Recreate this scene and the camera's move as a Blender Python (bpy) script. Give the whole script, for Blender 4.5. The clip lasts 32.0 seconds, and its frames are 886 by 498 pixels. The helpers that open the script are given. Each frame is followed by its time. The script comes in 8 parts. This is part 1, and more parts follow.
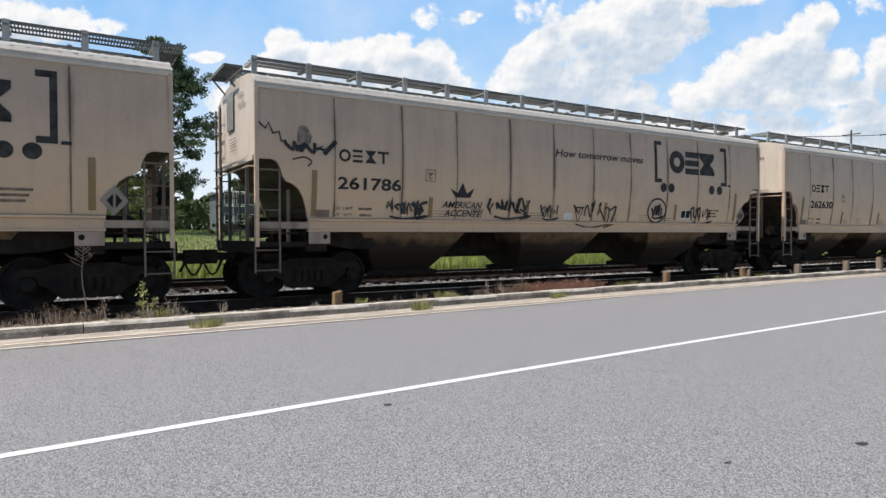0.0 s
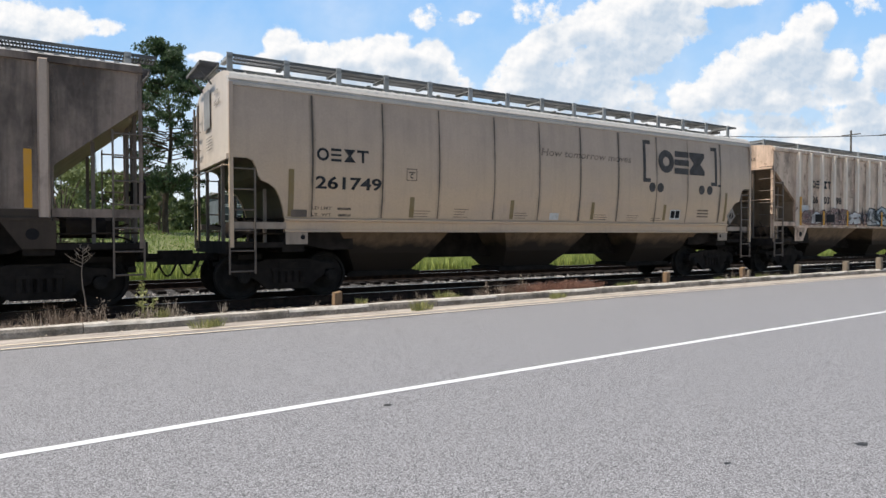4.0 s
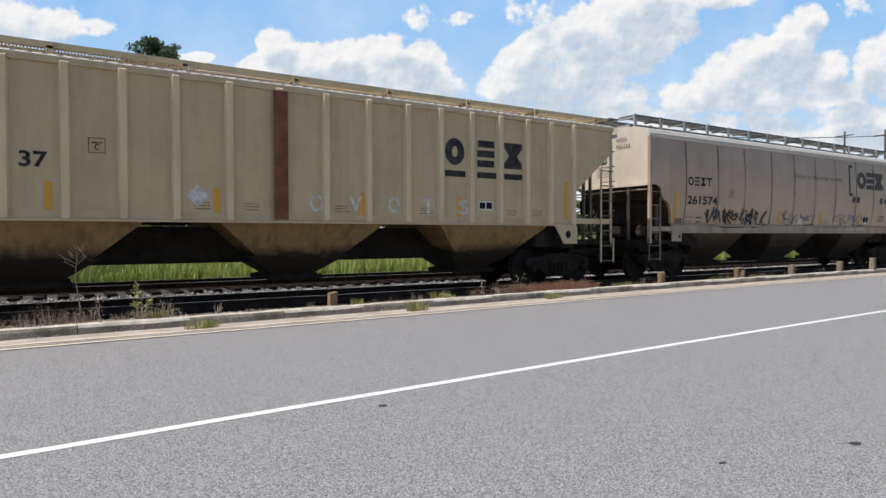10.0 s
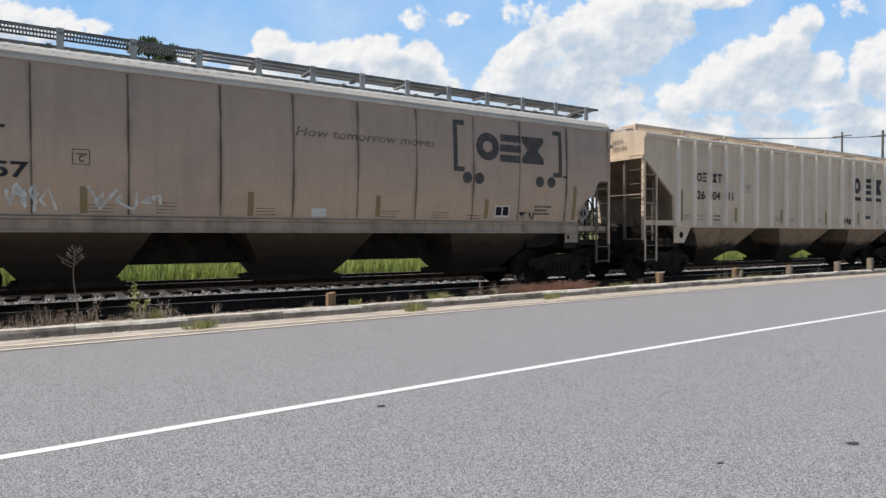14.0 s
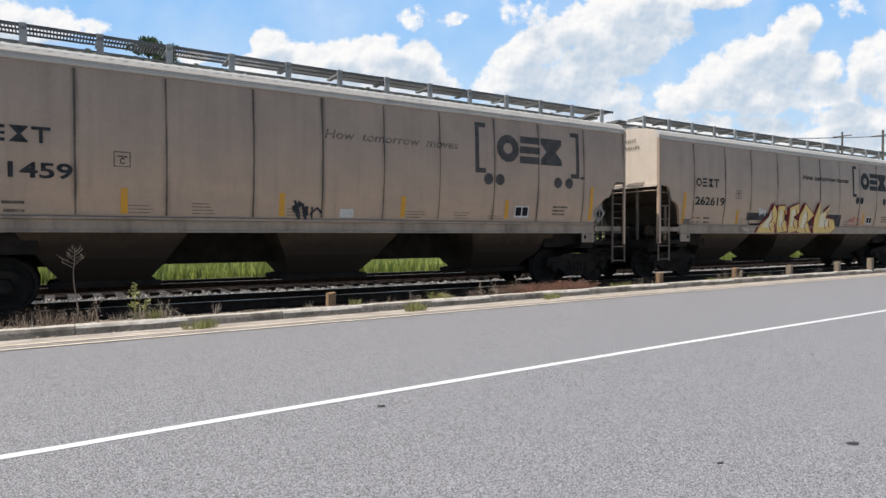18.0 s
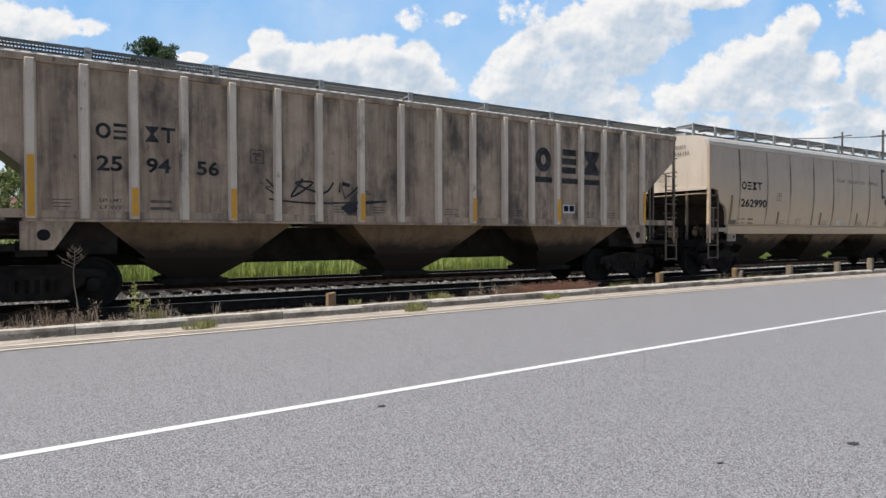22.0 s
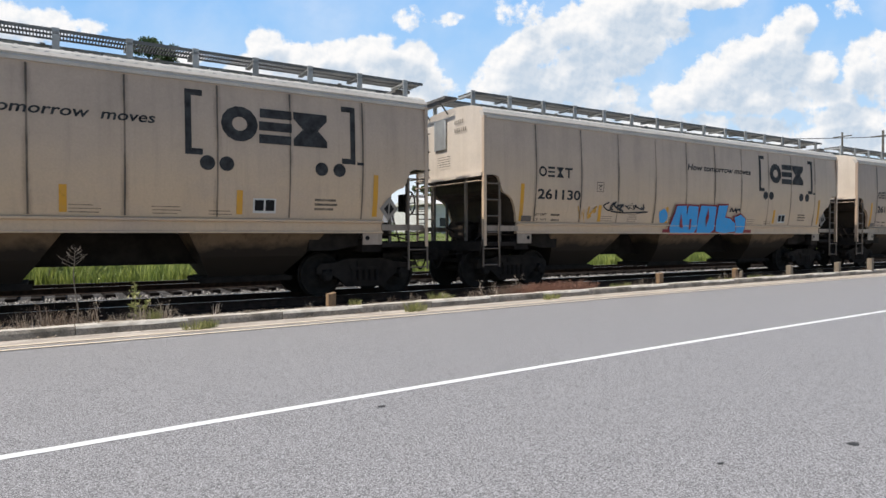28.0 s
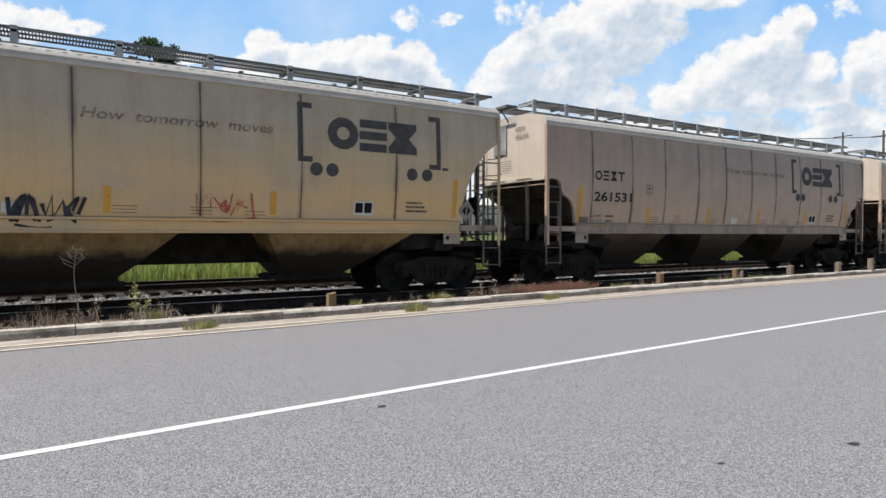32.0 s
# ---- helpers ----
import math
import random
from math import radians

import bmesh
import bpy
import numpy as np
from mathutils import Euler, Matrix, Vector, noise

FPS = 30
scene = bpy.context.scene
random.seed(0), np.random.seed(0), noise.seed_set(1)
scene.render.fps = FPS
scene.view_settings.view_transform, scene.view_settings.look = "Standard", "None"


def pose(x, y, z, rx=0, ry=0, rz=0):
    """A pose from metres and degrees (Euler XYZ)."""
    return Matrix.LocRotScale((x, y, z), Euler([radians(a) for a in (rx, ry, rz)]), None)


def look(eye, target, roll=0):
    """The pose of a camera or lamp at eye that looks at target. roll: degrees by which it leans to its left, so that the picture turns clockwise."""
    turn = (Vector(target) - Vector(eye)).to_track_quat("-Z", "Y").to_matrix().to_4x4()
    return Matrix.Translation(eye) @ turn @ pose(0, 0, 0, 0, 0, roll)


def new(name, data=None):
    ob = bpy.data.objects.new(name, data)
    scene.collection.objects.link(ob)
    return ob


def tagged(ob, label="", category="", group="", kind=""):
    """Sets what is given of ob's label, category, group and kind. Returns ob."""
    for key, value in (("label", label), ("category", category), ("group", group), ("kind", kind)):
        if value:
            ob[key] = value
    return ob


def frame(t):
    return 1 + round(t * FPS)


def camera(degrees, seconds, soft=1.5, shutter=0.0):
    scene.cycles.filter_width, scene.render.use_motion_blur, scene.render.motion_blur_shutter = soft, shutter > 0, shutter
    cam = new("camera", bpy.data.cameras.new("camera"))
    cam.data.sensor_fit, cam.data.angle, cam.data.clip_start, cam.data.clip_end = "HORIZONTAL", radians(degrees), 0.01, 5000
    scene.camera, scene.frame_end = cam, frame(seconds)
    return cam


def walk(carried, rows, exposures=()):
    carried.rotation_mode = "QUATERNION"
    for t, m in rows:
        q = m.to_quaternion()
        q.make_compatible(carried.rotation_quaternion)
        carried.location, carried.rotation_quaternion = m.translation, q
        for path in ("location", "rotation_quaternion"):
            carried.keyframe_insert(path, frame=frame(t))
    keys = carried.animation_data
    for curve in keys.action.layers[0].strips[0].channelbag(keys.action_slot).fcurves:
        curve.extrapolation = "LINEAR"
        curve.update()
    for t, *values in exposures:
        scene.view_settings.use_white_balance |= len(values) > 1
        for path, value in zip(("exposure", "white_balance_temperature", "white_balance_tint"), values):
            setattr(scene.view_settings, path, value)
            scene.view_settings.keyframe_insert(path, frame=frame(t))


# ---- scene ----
# ---- camera: on a low tripod at the far edge of the road, turned a little once ----
cam = camera(70.73, 32.0, soft=1.5)
EYE = Vector((0.0, 0.0, 1.4))


def aim(yaw, pitch):
    y, p = radians(yaw), radians(pitch)
    return look(EYE, EYE + Vector((math.sin(y) * math.cos(p), math.cos(y) * math.cos(p), math.sin(p))), -0.13)


walk(cam, [(0.0, aim(31.56, -1.20)), (5.5, aim(31.57, -1.16)), (7.3, aim(31.57, -1.15)), (8.0, aim(31.64, -1.15)),
           (9.0, aim(31.82, -1.14)), (10.0, aim(31.98, -1.13)), (11.0, aim(32.08, -1.12)), (12.0, aim(32.13, -1.11)),
           (14.0, aim(32.14, -1.10)), (20.0, aim(32.13, -1.10)), (25.0, aim(32.13, -1.07)), (29.0, aim(32.12, -1.07)),
           (32.0, aim(32.09, -1.07))],
     exposures=[(0.0, 0.14), (3.0, 0.14), (5.5, 0.20), (6.1, 0.19), (7.0, -0.04), (8.0, -0.05), (9.0, 0.10), (10.0, 0.06), (11.0, 0.14), (13.0, 0.15), (14.0, 0.05), (16.5, 0.07), (17.0, 0.08), (18.0, 0.13),
                (20.0, 0.15), (21.0, 0.01), (22.0, 0.05), (23.0, 0.13), (24.0, 0.16), (32.0, 0.13)])

# ---- daylight ----
SUN_FROM = Vector((-0.50, 0.075, 0.86)).normalized()
world = bpy.data.worlds.new("sky")
scene.world = world
world.use_nodes = True
wn = world.node_tree
sky = wn.nodes.new("ShaderNodeTexSky")
sky.sky_type = "NISHITA"
sky.sun_disc = False
sky.sun_elevation = math.asin(SUN_FROM.z)
sky.sun_rotation = math.atan2(SUN_FROM.x, SUN_FROM.y)
sky.air_density, sky.dust_density, sky.ozone_density = 1.0, 0.6, 1.2
wn.nodes["Background"].inputs["Strength"].default_value = 0.115
wn.links.new(sky.outputs[0], wn.nodes["Background"].inputs["Color"])
sun_data = bpy.data.lights.new("sun", "SUN")
sun_data.energy, sun_data.angle, sun_data.color = 5.0, radians(0.53), (1.0, 0.95, 0.87)
sun = new("sun", sun_data)
sun.matrix_world = look((0, 0, 60), Vector((0, 0, 60)) - SUN_FROM)

# ---- materials ----
MATS = {}


def material(name, build):
    if name not in MATS:
        m = bpy.data.materials.new(name)
        m.use_nodes = True
        build(m.node_tree, m.node_tree.nodes["Principled BSDF"])
        MATS[name] = m
    return MATS[name]


def mixed(nt, fac, a, b, mode="MIX"):
    n = nt.nodes.new("ShaderNodeMix")
    n.data_type, n.blend_type = "RGBA", mode
    for sock, v in ((n.inputs[0], fac), (n.inputs[6], a), (n.inputs[7], b)):
        if isinstance(v, bpy.types.NodeSocket):
            nt.links.new(v, sock)
        elif isinstance(v, tuple):
            sock.default_value = (*v[:3], 1.0)
        else:
            sock.default_value = v
    return n.outputs[2]


def ramp(nt, src, lo, hi):
    n = nt.nodes.new("ShaderNodeMapRange")
    n.inputs["From Min"].default_value, n.inputs["From Max"].default_value = lo, hi
    nt.links.new(src, n.inputs["Value"])
    return n.outputs[0]


def coords(nt, scale=(1, 1, 1), shuffle=False):
    tc = nt.nodes.new("ShaderNodeTexCoord")
    mp = nt.nodes.new("ShaderNodeMapping")
    mp.inputs["Scale"].default_value = scale
    nt.links.new(tc.outputs["Object"], mp.inputs["Vector"])
    if shuffle:
        info = nt.nodes.new("ShaderNodeObjectInfo")
        mul = nt.nodes.new("ShaderNodeMath")
        mul.operation = "MULTIPLY"
        mul.inputs[1].default_value = 57.0
        nt.links.new(info.outputs["Random"], mul.inputs[0])
        nt.links.new(mul.outputs[0], mp.inputs["Location"])
    return mp.outputs[0]


def noisy(nt, vec, scale, detail=4.0, rough=0.6):
    n = nt.nodes.new("ShaderNodeTexNoise")
    n.inputs["Scale"].default_value, n.inputs["Detail"].default_value, n.inputs["Roughness"].default_value = scale, detail, rough
    nt.links.new(vec, n.inputs["Vector"])
    return n.outputs["Fac"]


def bump(nt, bsdf, src, strength, dist):
    b = nt.nodes.new("ShaderNodeBump")
    b.inputs["Strength"].default_value, b.inputs["Distance"].default_value = strength, dist
    nt.links.new(src, b.inputs["Height"])
    nt.links.new(b.outputs[0], bsdf.inputs["Normal"])


def two_tone(name, a, b, scale, rough=0.8, bump_by=0.0, stretch=(1, 1, 1), metal=0.0, lo=0.35, hi=0.65, fine=0.0, shuffle=False, gloss=0.4):
    """A surface that varies between two colours, with grain and relief."""
    def build(nt, bsdf):
        vec = coords(nt, stretch, shuffle)
        f1 = ramp(nt, noisy(nt, vec, scale), lo, hi)
        col = mixed(nt, f1, a, b)
        if fine:
            f2 = noisy(nt, vec, scale * 14, 3)
            col = mixed(nt, ramp(nt, f2, 0.3, 0.7), col, mixed(nt, fine, col, (0, 0, 0)))
        nt.links.new(col, bsdf.inputs["Base Color"])
        bsdf.inputs["Roughness"].default_value, bsdf.inputs["Metallic"].default_value = rough, metal
        bsdf.inputs["Specular IOR Level"].default_value = gloss
        if bump_by:
            bump(nt, bsdf, noisy(nt, vec, scale * 6, 5), 0.6, bump_by)
    return material(name, build)


def car_paint(name, col, grime, grime_by, rust_by=0.0, rust=(0.12, 0.055, 0.03), gloss=0.35, dust_bounce=0.0, dusty=(0.78, 0.585, 0.435), peel=0.0, peeled=(0.075, 0.055, 0.043)):
    """Weathered railcar paint: vertical run-off streaks, blotches, and rust where it is bad."""
    def build(nt, bsdf):
        fine = coords(nt, (1, 1, 1), True)
        tall = coords(nt, (1.5, 1.5, 0.16), True)
        base = mixed(nt, ramp(nt, noisy(nt, fine, 0.7), 0.3, 0.75), col, tuple(c * 0.86 for c in col))
        streak = ramp(nt, noisy(nt, tall, 1.6, 5), 0.47, 0.80)
        blot = ramp(nt, noisy(nt, fine, 1.9, 6, 0.7), 0.42, 0.72)
        mul = nt.nodes.new("ShaderNodeMath")
        mul.operation = "MULTIPLY_ADD"
        nt.links.new(streak, mul.inputs[0])
        mul.inputs[1].default_value = grime_by
        m2 = nt.nodes.new("ShaderNodeMath")
        m2.operation = "MULTIPLY"
        nt.links.new(blot, m2.inputs[0])
        m2.inputs[1].default_value = grime_by * 0.5
        nt.links.new(m2.outputs[0], mul.inputs[2])
        mul.use_clamp = True
        out = mixed(nt, mul.outputs[0], base, grime)
        if dust_bounce:   # warm dust low on the side, its colour also holding the road's bounce light
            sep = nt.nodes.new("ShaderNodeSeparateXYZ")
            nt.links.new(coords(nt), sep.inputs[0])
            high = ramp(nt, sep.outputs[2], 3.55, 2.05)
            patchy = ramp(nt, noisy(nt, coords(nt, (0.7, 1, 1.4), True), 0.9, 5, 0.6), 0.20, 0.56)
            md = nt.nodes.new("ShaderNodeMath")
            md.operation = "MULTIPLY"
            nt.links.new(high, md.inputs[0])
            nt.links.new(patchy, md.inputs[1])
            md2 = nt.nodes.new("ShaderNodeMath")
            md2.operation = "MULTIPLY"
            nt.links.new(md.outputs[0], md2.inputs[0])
            md2.inputs[1].default_value = dust_bounce
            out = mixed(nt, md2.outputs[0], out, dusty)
        if peel:   # paint gone in ragged upright patches
            big = noisy(nt, coords(nt, (1.3, 1.3, 0.6), True), 1.1, 6, 0.62)
            gone = ramp(nt, big, 0.60 - 0.12 * peel, 0.76 - 0.11 * peel)
            out = mixed(nt, gone, out, peeled)
            runs = ramp(nt, noisy(nt, coords(nt, (9, 9, 0.35), True), 1.3, 4, 0.6), 0.50, 0.72)
            out = mixed(nt, runs, out, mixed(nt, 0.65 * peel, out, peeled))
        if rust_by:
            spots = ramp(nt, noisy(nt, coords(nt, (1.6, 1.6, 0.7), True), 2.4, 8, 0.75), 0.66 - 0.12 * rust_by, 0.72 - 0.1 * rust_by)
            out = mixed(nt, spots, out, rust)
        speck = ramp(nt, noisy(nt, fine, 26, 5, 0.7), 0.35, 0.70)
        out = mixed(nt, speck, out, mixed(nt, 0.11, out, (0.05, 0.04, 0.03)))
        drip = ramp(nt, noisy(nt, coords(nt, (5, 5, 0.22), True), 1.4, 6, 0.68), 0.52, 0.74)   # thin run-off below the roof edge
        out = mixed(nt, drip, out, mixed(nt, 0.20, out, grime))
        nt.links.new(out, bsdf.inputs["Base Color"])
        bsdf.inputs["Roughness"].default_value = 0.46
        bsdf.inputs["Specular IOR Level"].default_value = gloss
        bump(nt, bsdf, noisy(nt, coords(nt, (1, 1, 1)), 1.3, 2), 0.22, 0.02)
    return material(name, build)


def plain(name, col, rough=0.6, metal=0.0):
    return two_tone(name, col, tuple(c * 0.78 for c in col), 3.0, rough, 0.0, metal=metal)


def soft_paint(name, col, keep=0.75):
    """Sprayed or stencilled paint, worn through here and there."""
    def build(nt, bsdf):
        vec = coords(nt)
        col2 = mixed(nt, ramp(nt, noisy(nt, vec, 5, 5), 0.35, 0.7), col, tuple(c * 0.8 + 0.05 for c in col))
        nt.links.new(col2, bsdf.inputs["Base Color"])
        bsdf.inputs["Roughness"].default_value = 0.7
        bsdf.inputs["Specular IOR Level"].default_value = 0.15
        if keep < 1:
            tr = nt.nodes.new("ShaderNodeBsdfTransparent")
            mx = nt.nodes.new("ShaderNodeMixShader")
            worn = ramp(nt, noisy(nt, vec, 7, 6, 0.7), keep - 0.35, keep + 0.25)
            nt.links.new(worn, mx.inputs[0])
            nt.links.new(bsdf.outputs[0], mx.inputs[1])
            nt.links.new(tr.outputs[0], mx.inputs[2])
            nt.links.new(mx.outputs[0], nt.nodes["Material Output"].inputs["Surface"])
    return material(name, build)


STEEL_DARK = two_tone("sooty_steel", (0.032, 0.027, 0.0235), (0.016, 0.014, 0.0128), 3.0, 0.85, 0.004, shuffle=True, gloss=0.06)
STEEL_BROWN = two_tone("brown_brake_dust", (0.06, 0.044, 0.032), (0.02, 0.016, 0.014), 2.0, 0.8, 0.003, shuffle=True, gloss=0.12)
WHEEL_STEEL = two_tone("wheel_steel", (0.029, 0.0255, 0.0228), (0.016, 0.0145, 0.0135), 5.0, 0.8, 0.001, gloss=0.12)
BOARD_STEEL = two_tone("dark_walkway_grating", (0.155, 0.157, 0.155), (0.085, 0.085, 0.083), 1.2, 0.7, shuffle=True)
GALV = two_tone("galvanised_grating", (0.38, 0.385, 0.38), (0.22, 0.22, 0.215), 1.2, 0.6, shuffle=True)
RAIL_SIDE = two_tone("rusty_rail", (0.05, 0.034, 0.026), (0.022, 0.017, 0.014), 6.0, 0.85, 0.002, gloss=0.1)
RAIL_TOP = two_tone("polished_rail_head", (0.50, 0.48, 0.46), (0.38, 0.36, 0.34), 9.0, 0.32, metal=0.9)
TIE = two_tone("weathered_tie", (0.028, 0.023, 0.020), (0.014, 0.012, 0.011), 4.0, 0.95, 0.01, (0.6, 4, 2), shuffle=True, fine=0.3, gloss=0.1)
CONCRETE = two_tone("old_concrete", (0.46, 0.40, 0.33), (0.19, 0.165, 0.13), 3.2, 0.9, 0.01, fine=0.5)
GUTTER = two_tone("sandy_gutter", (0.60, 0.53, 0.46), (0.36, 0.31, 0.265), 2.2, 0.95, 0.006, (0.6, 2, 1), fine=0.4)
# a paler copy of the kerb concrete: sunlight on its top put into the colour
LIT_KERB_TOP = two_tone("lit_kerb_top", (0.72, 0.66, 0.58), (0.44, 0.39, 0.33), 4.5, 0.9, 0.01, fine=0.3)
WHITE_LINE = two_tone("white_road_paint", (0.70, 0.70, 0.69), (0.55, 0.55, 0.54), 7.0, 0.7, 0.002, lo=0.45, hi=0.8)
YELLOW_LINE = two_tone("faded_yellow_road_paint", (0.74, 0.64, 0.51), (0.58, 0.48, 0.36), 6.0, 0.75, 0.002)
WOOD = two_tone("weathered_post_wood", (0.30, 0.19, 0.10), (0.17, 0.11, 0.07), 6.0, 0.9, 0.006, (4, 4, 0.6), shuffle=True)
WOOD_GREY = two_tone("grey_post_wood", (0.26, 0.21, 0.155), (0.13, 0.105, 0.08), 6.0, 0.9, 0.006, (4, 4, 0.6), shuffle=True)
BARK = two_tone("pine_bark", (0.12, 0.085, 0.06), (0.05, 0.038, 0.03), 3.0, 0.95, 0.02, (2, 2, 0.5))


def asphalt(nt, bsdf):
    vec = coords(nt)
    big = ramp(nt, noisy(nt, coords(nt, (0.25, 1, 1)), 0.5, 4), 0.3, 0.7)
    base = mixed(nt, big, (0.146, 0.131, 0.138), (0.169, 0.153, 0.160))
    grit = noisy(nt, coords(nt, (1, 0.75, 1)), 128, 3, 0.85)
    cell = nt.nodes.new("ShaderNodeTexVoronoi")
    cell.inputs["Scale"].default_value = 150.0
    nt.links.new(vec, cell.inputs["Vector"])
    chips = ramp(nt, cell.outputs["Color"], 0.1, 0.9)
    col = mixed(nt, ramp(nt, grit, 0.445, 0.555), mixed(nt, 0.95, base, (0.008, 0.008, 0.009)), mixed(nt, 0.46, base, (0.72, 0.70, 0.71)))
    col = mixed(nt, chips, mixed(nt, 0.82, col, (0.012, 0.012, 0.012)), mixed(nt, 0.40, col, (0.80, 0.78, 0.79)))
    mid = ramp(nt, noisy(nt, vec, 48, 4, 0.8), 0.42, 0.58)
    col = mixed(nt, mid, mixed(nt, 0.03, col, (0.6, 0.6, 0.6)), mixed(nt, 0.25, col, (0.02, 0.02, 0.02)))
    oil = ramp(nt, noisy(nt, coords(nt, (0.5, 1.6, 1)), 1.1, 3), 0.68, 0.8)
    col = mixed(nt, oil, col, mixed(nt, 0.22, col, (0.03, 0.03, 0.03)))
    nt.links.new(col, bsdf.inputs["Base Color"])
    bsdf.inputs["Roughness"].default_value = 0.88
    bump(nt, bsdf, grit, 0.6, 0.006)


ASPHALT = material("bleached_asphalt", asphalt)
GROUND = two_tone("rough_grass_ground", (0.12, 0.15, 0.045), (0.19, 0.19, 0.07), 0.35, 1.0, 0.05, fine=0.35)
SOIL = two_tone("sandy_verge_soil", (0.27, 0.215, 0.155), (0.13, 0.105, 0.08), 2.2, 1.0, 0.03, fine=0.4)
# near-black stone: oil, plus the train's shade put into the colour
OILY_SHADED = two_tone("oily_shaded_ballast_stone", (0.06, 0.053, 0.048), (0.027, 0.024, 0.022), 14.0, 0.95, 0.04, fine=0.5, gloss=0.08)
BALLAST = two_tone("grey_ballast", (0.12, 0.108, 0.10), (0.03, 0.027, 0.025), 14.0, 0.95, 0.04, fine=0.5)


def leafy(name, a, b, c=None):
    def build(nt, bsdf):
        geo = nt.nodes.new("ShaderNodeNewGeometry")
        col = mixed(nt, geo.outputs["Random Per Island"], a, b)
        if c:
            col = mixed(nt, ramp(nt, noisy(nt, coords(nt), 0.9, 3), 0.45, 0.62), col, c)
        nt.links.new(col, bsdf.inputs["Base Color"])
        bsdf.inputs["Roughness"].default_value = 0.6
        tl = nt.nodes.new("ShaderNodeBsdfTranslucent")
        nt.links.new(col, tl.inputs["Color"])
        mx = nt.nodes.new("ShaderNodeMixShader")
        mx.inputs[0].default_value = 0.35
        nt.links.new(bsdf.outputs[0], mx.inputs[1])
        nt.links.new(tl.outputs[0], mx.inputs[2])
        nt.links.new(mx.outputs[0], nt.nodes["Material Output"].inputs["Surface"])
    return material(name, build)


NEEDLES = leafy("pine_needles", (0.035, 0.065, 0.03), (0.10, 0.15, 0.065))
LEAVES = leafy("broad_leaves", (0.14, 0.18, 0.06), (0.25, 0.28, 0.11))
LEAVES_DARK = leafy("dark_leaves", (0.055, 0.085, 0.03), (0.11, 0.14, 0.05))
REEDS = leafy("tall_grass_blades", (0.12, 0.17, 0.035), (0.52, 0.55, 0.15), (0.20, 0.26, 0.06))
DRY_WEED = leafy("dry_weeds", (0.12, 0.09, 0.066), (0.64, 0.54, 0.43), (0.18, 0.125, 0.09))
RED_WEED = leafy("reddish_weeds", (0.14, 0.06, 0.04), (0.46, 0.25, 0.17), (0.24, 0.13, 0.09))
GREEN_WEED = leafy("green_weeds", (0.13, 0.16, 0.045), (0.50, 0.47, 0.19))
PALE_TWIG = leafy("pale_dead_twigs", (0.32, 0.27, 0.22), (0.22, 0.18, 0.145))

# ---- mesh helpers ----


def finish(name, bm, mat, smooth=False):
    me = bpy.data.meshes.new(name)
    bm.normal_update()
    bm.to_mesh(me)
    bm.free()
    for m in (mat if isinstance(mat, (list, tuple)) else (mat,)):
        me.materials.append(m)
    if smooth:
        me.polygons.foreach_set("use_smooth", [True] * len(me.polygons))
    return me


def from_lists(name, verts, faces, mat):
    me = bpy.data.meshes.new(name)
    me.from_pydata(verts, [], faces)
    me.materials.append(mat)
    return me


def part(name, data, material_, parent, label=""):
    me = data if isinstance(data, bpy.types.Mesh) else finish(name, data, material_)
    ob = new(name, me)
    ob.parent = parent
    return tagged(ob, label) if label else ob


SHARED = {}


def shared(key, make, mat, smooth=False):
    k = (key, mat.name)
    if k not in SHARED:
        SHARED[k] = finish(key, make(), mat, smooth)
    return SHARED[k]


def box(bm, x0, x1, y0, y1, z0, z1, m=None):
    vs = [bm.verts.new(p) for p in ((x0, y0, z0), (x1, y0, z0), (x1, y1, z0), (x0, y1, z0), (x0, y0, z1), (x1, y0, z1), (x1, y1, z1), (x0, y1, z1))]
    if m is not None:
        for v in vs:
            v.co = m @ v.co
    for f in ((0, 3, 2, 1), (4, 5, 6, 7), (0, 1, 5, 4), (1, 2, 6, 5), (2, 3, 7, 6), (3, 0, 4, 7)):
        bm.faces.new([vs[i] for i in f])
    return vs


def boxes(*dims):
    bm = bmesh.new()
    for d in dims:
        box(bm, *d)
    return bm


def soft_box(x0, x1, y0, y1, z0, z1, r=0.01):
    bm = bmesh.new()
    box(bm, x0, x1, y0, y1, z0, z1)
    bmesh.ops.bevel(bm, geom=list(bm.edges), offset=r, segments=1, affect="EDGES")
    return bm


def tube(bm, p, q, r, n=6, r2=None):
    p, q = Vector(p), Vector(q)
    t = (q - p).to_track_quat("Z", "Y").to_matrix()
    r2 = r if r2 is None else r2
    a = [bm.verts.new(p + t @ Vector((r * math.cos(i * math.tau / n), r * math.sin(i * math.tau / n), 0))) for i in range(n)]
    b = [bm.verts.new(q + t @ Vector((r2 * math.cos(i * math.tau / n), r2 * math.sin(i * math.tau / n), 0))) for i in range(n)]
    for i in range(n):
        bm.faces.new((a[i], a[(i + 1) % n], b[(i + 1) % n], b[i]))
    bm.faces.new(a[::-1])
    bm.faces.new(b)


def tubes(*runs):
    bm = bmesh.new()
    for run in runs:
        tube(bm, *run)
    return bm


def prism(bm, outline, y0, y1):
    """Extrude a closed outline in x and z from y0 to y1."""
    a = [bm.verts.new((x, y0, z)) for x, z in outline]
    b = [bm.verts.new((x, y1, z)) for x, z in outline]
    n = len(outline)
    for i in range(n):
        bm.faces.new((a[i], b[i], b[(i + 1) % n], a[(i + 1) % n]))
    bm.faces.new(a)
    bm.faces.new(b[::-1])


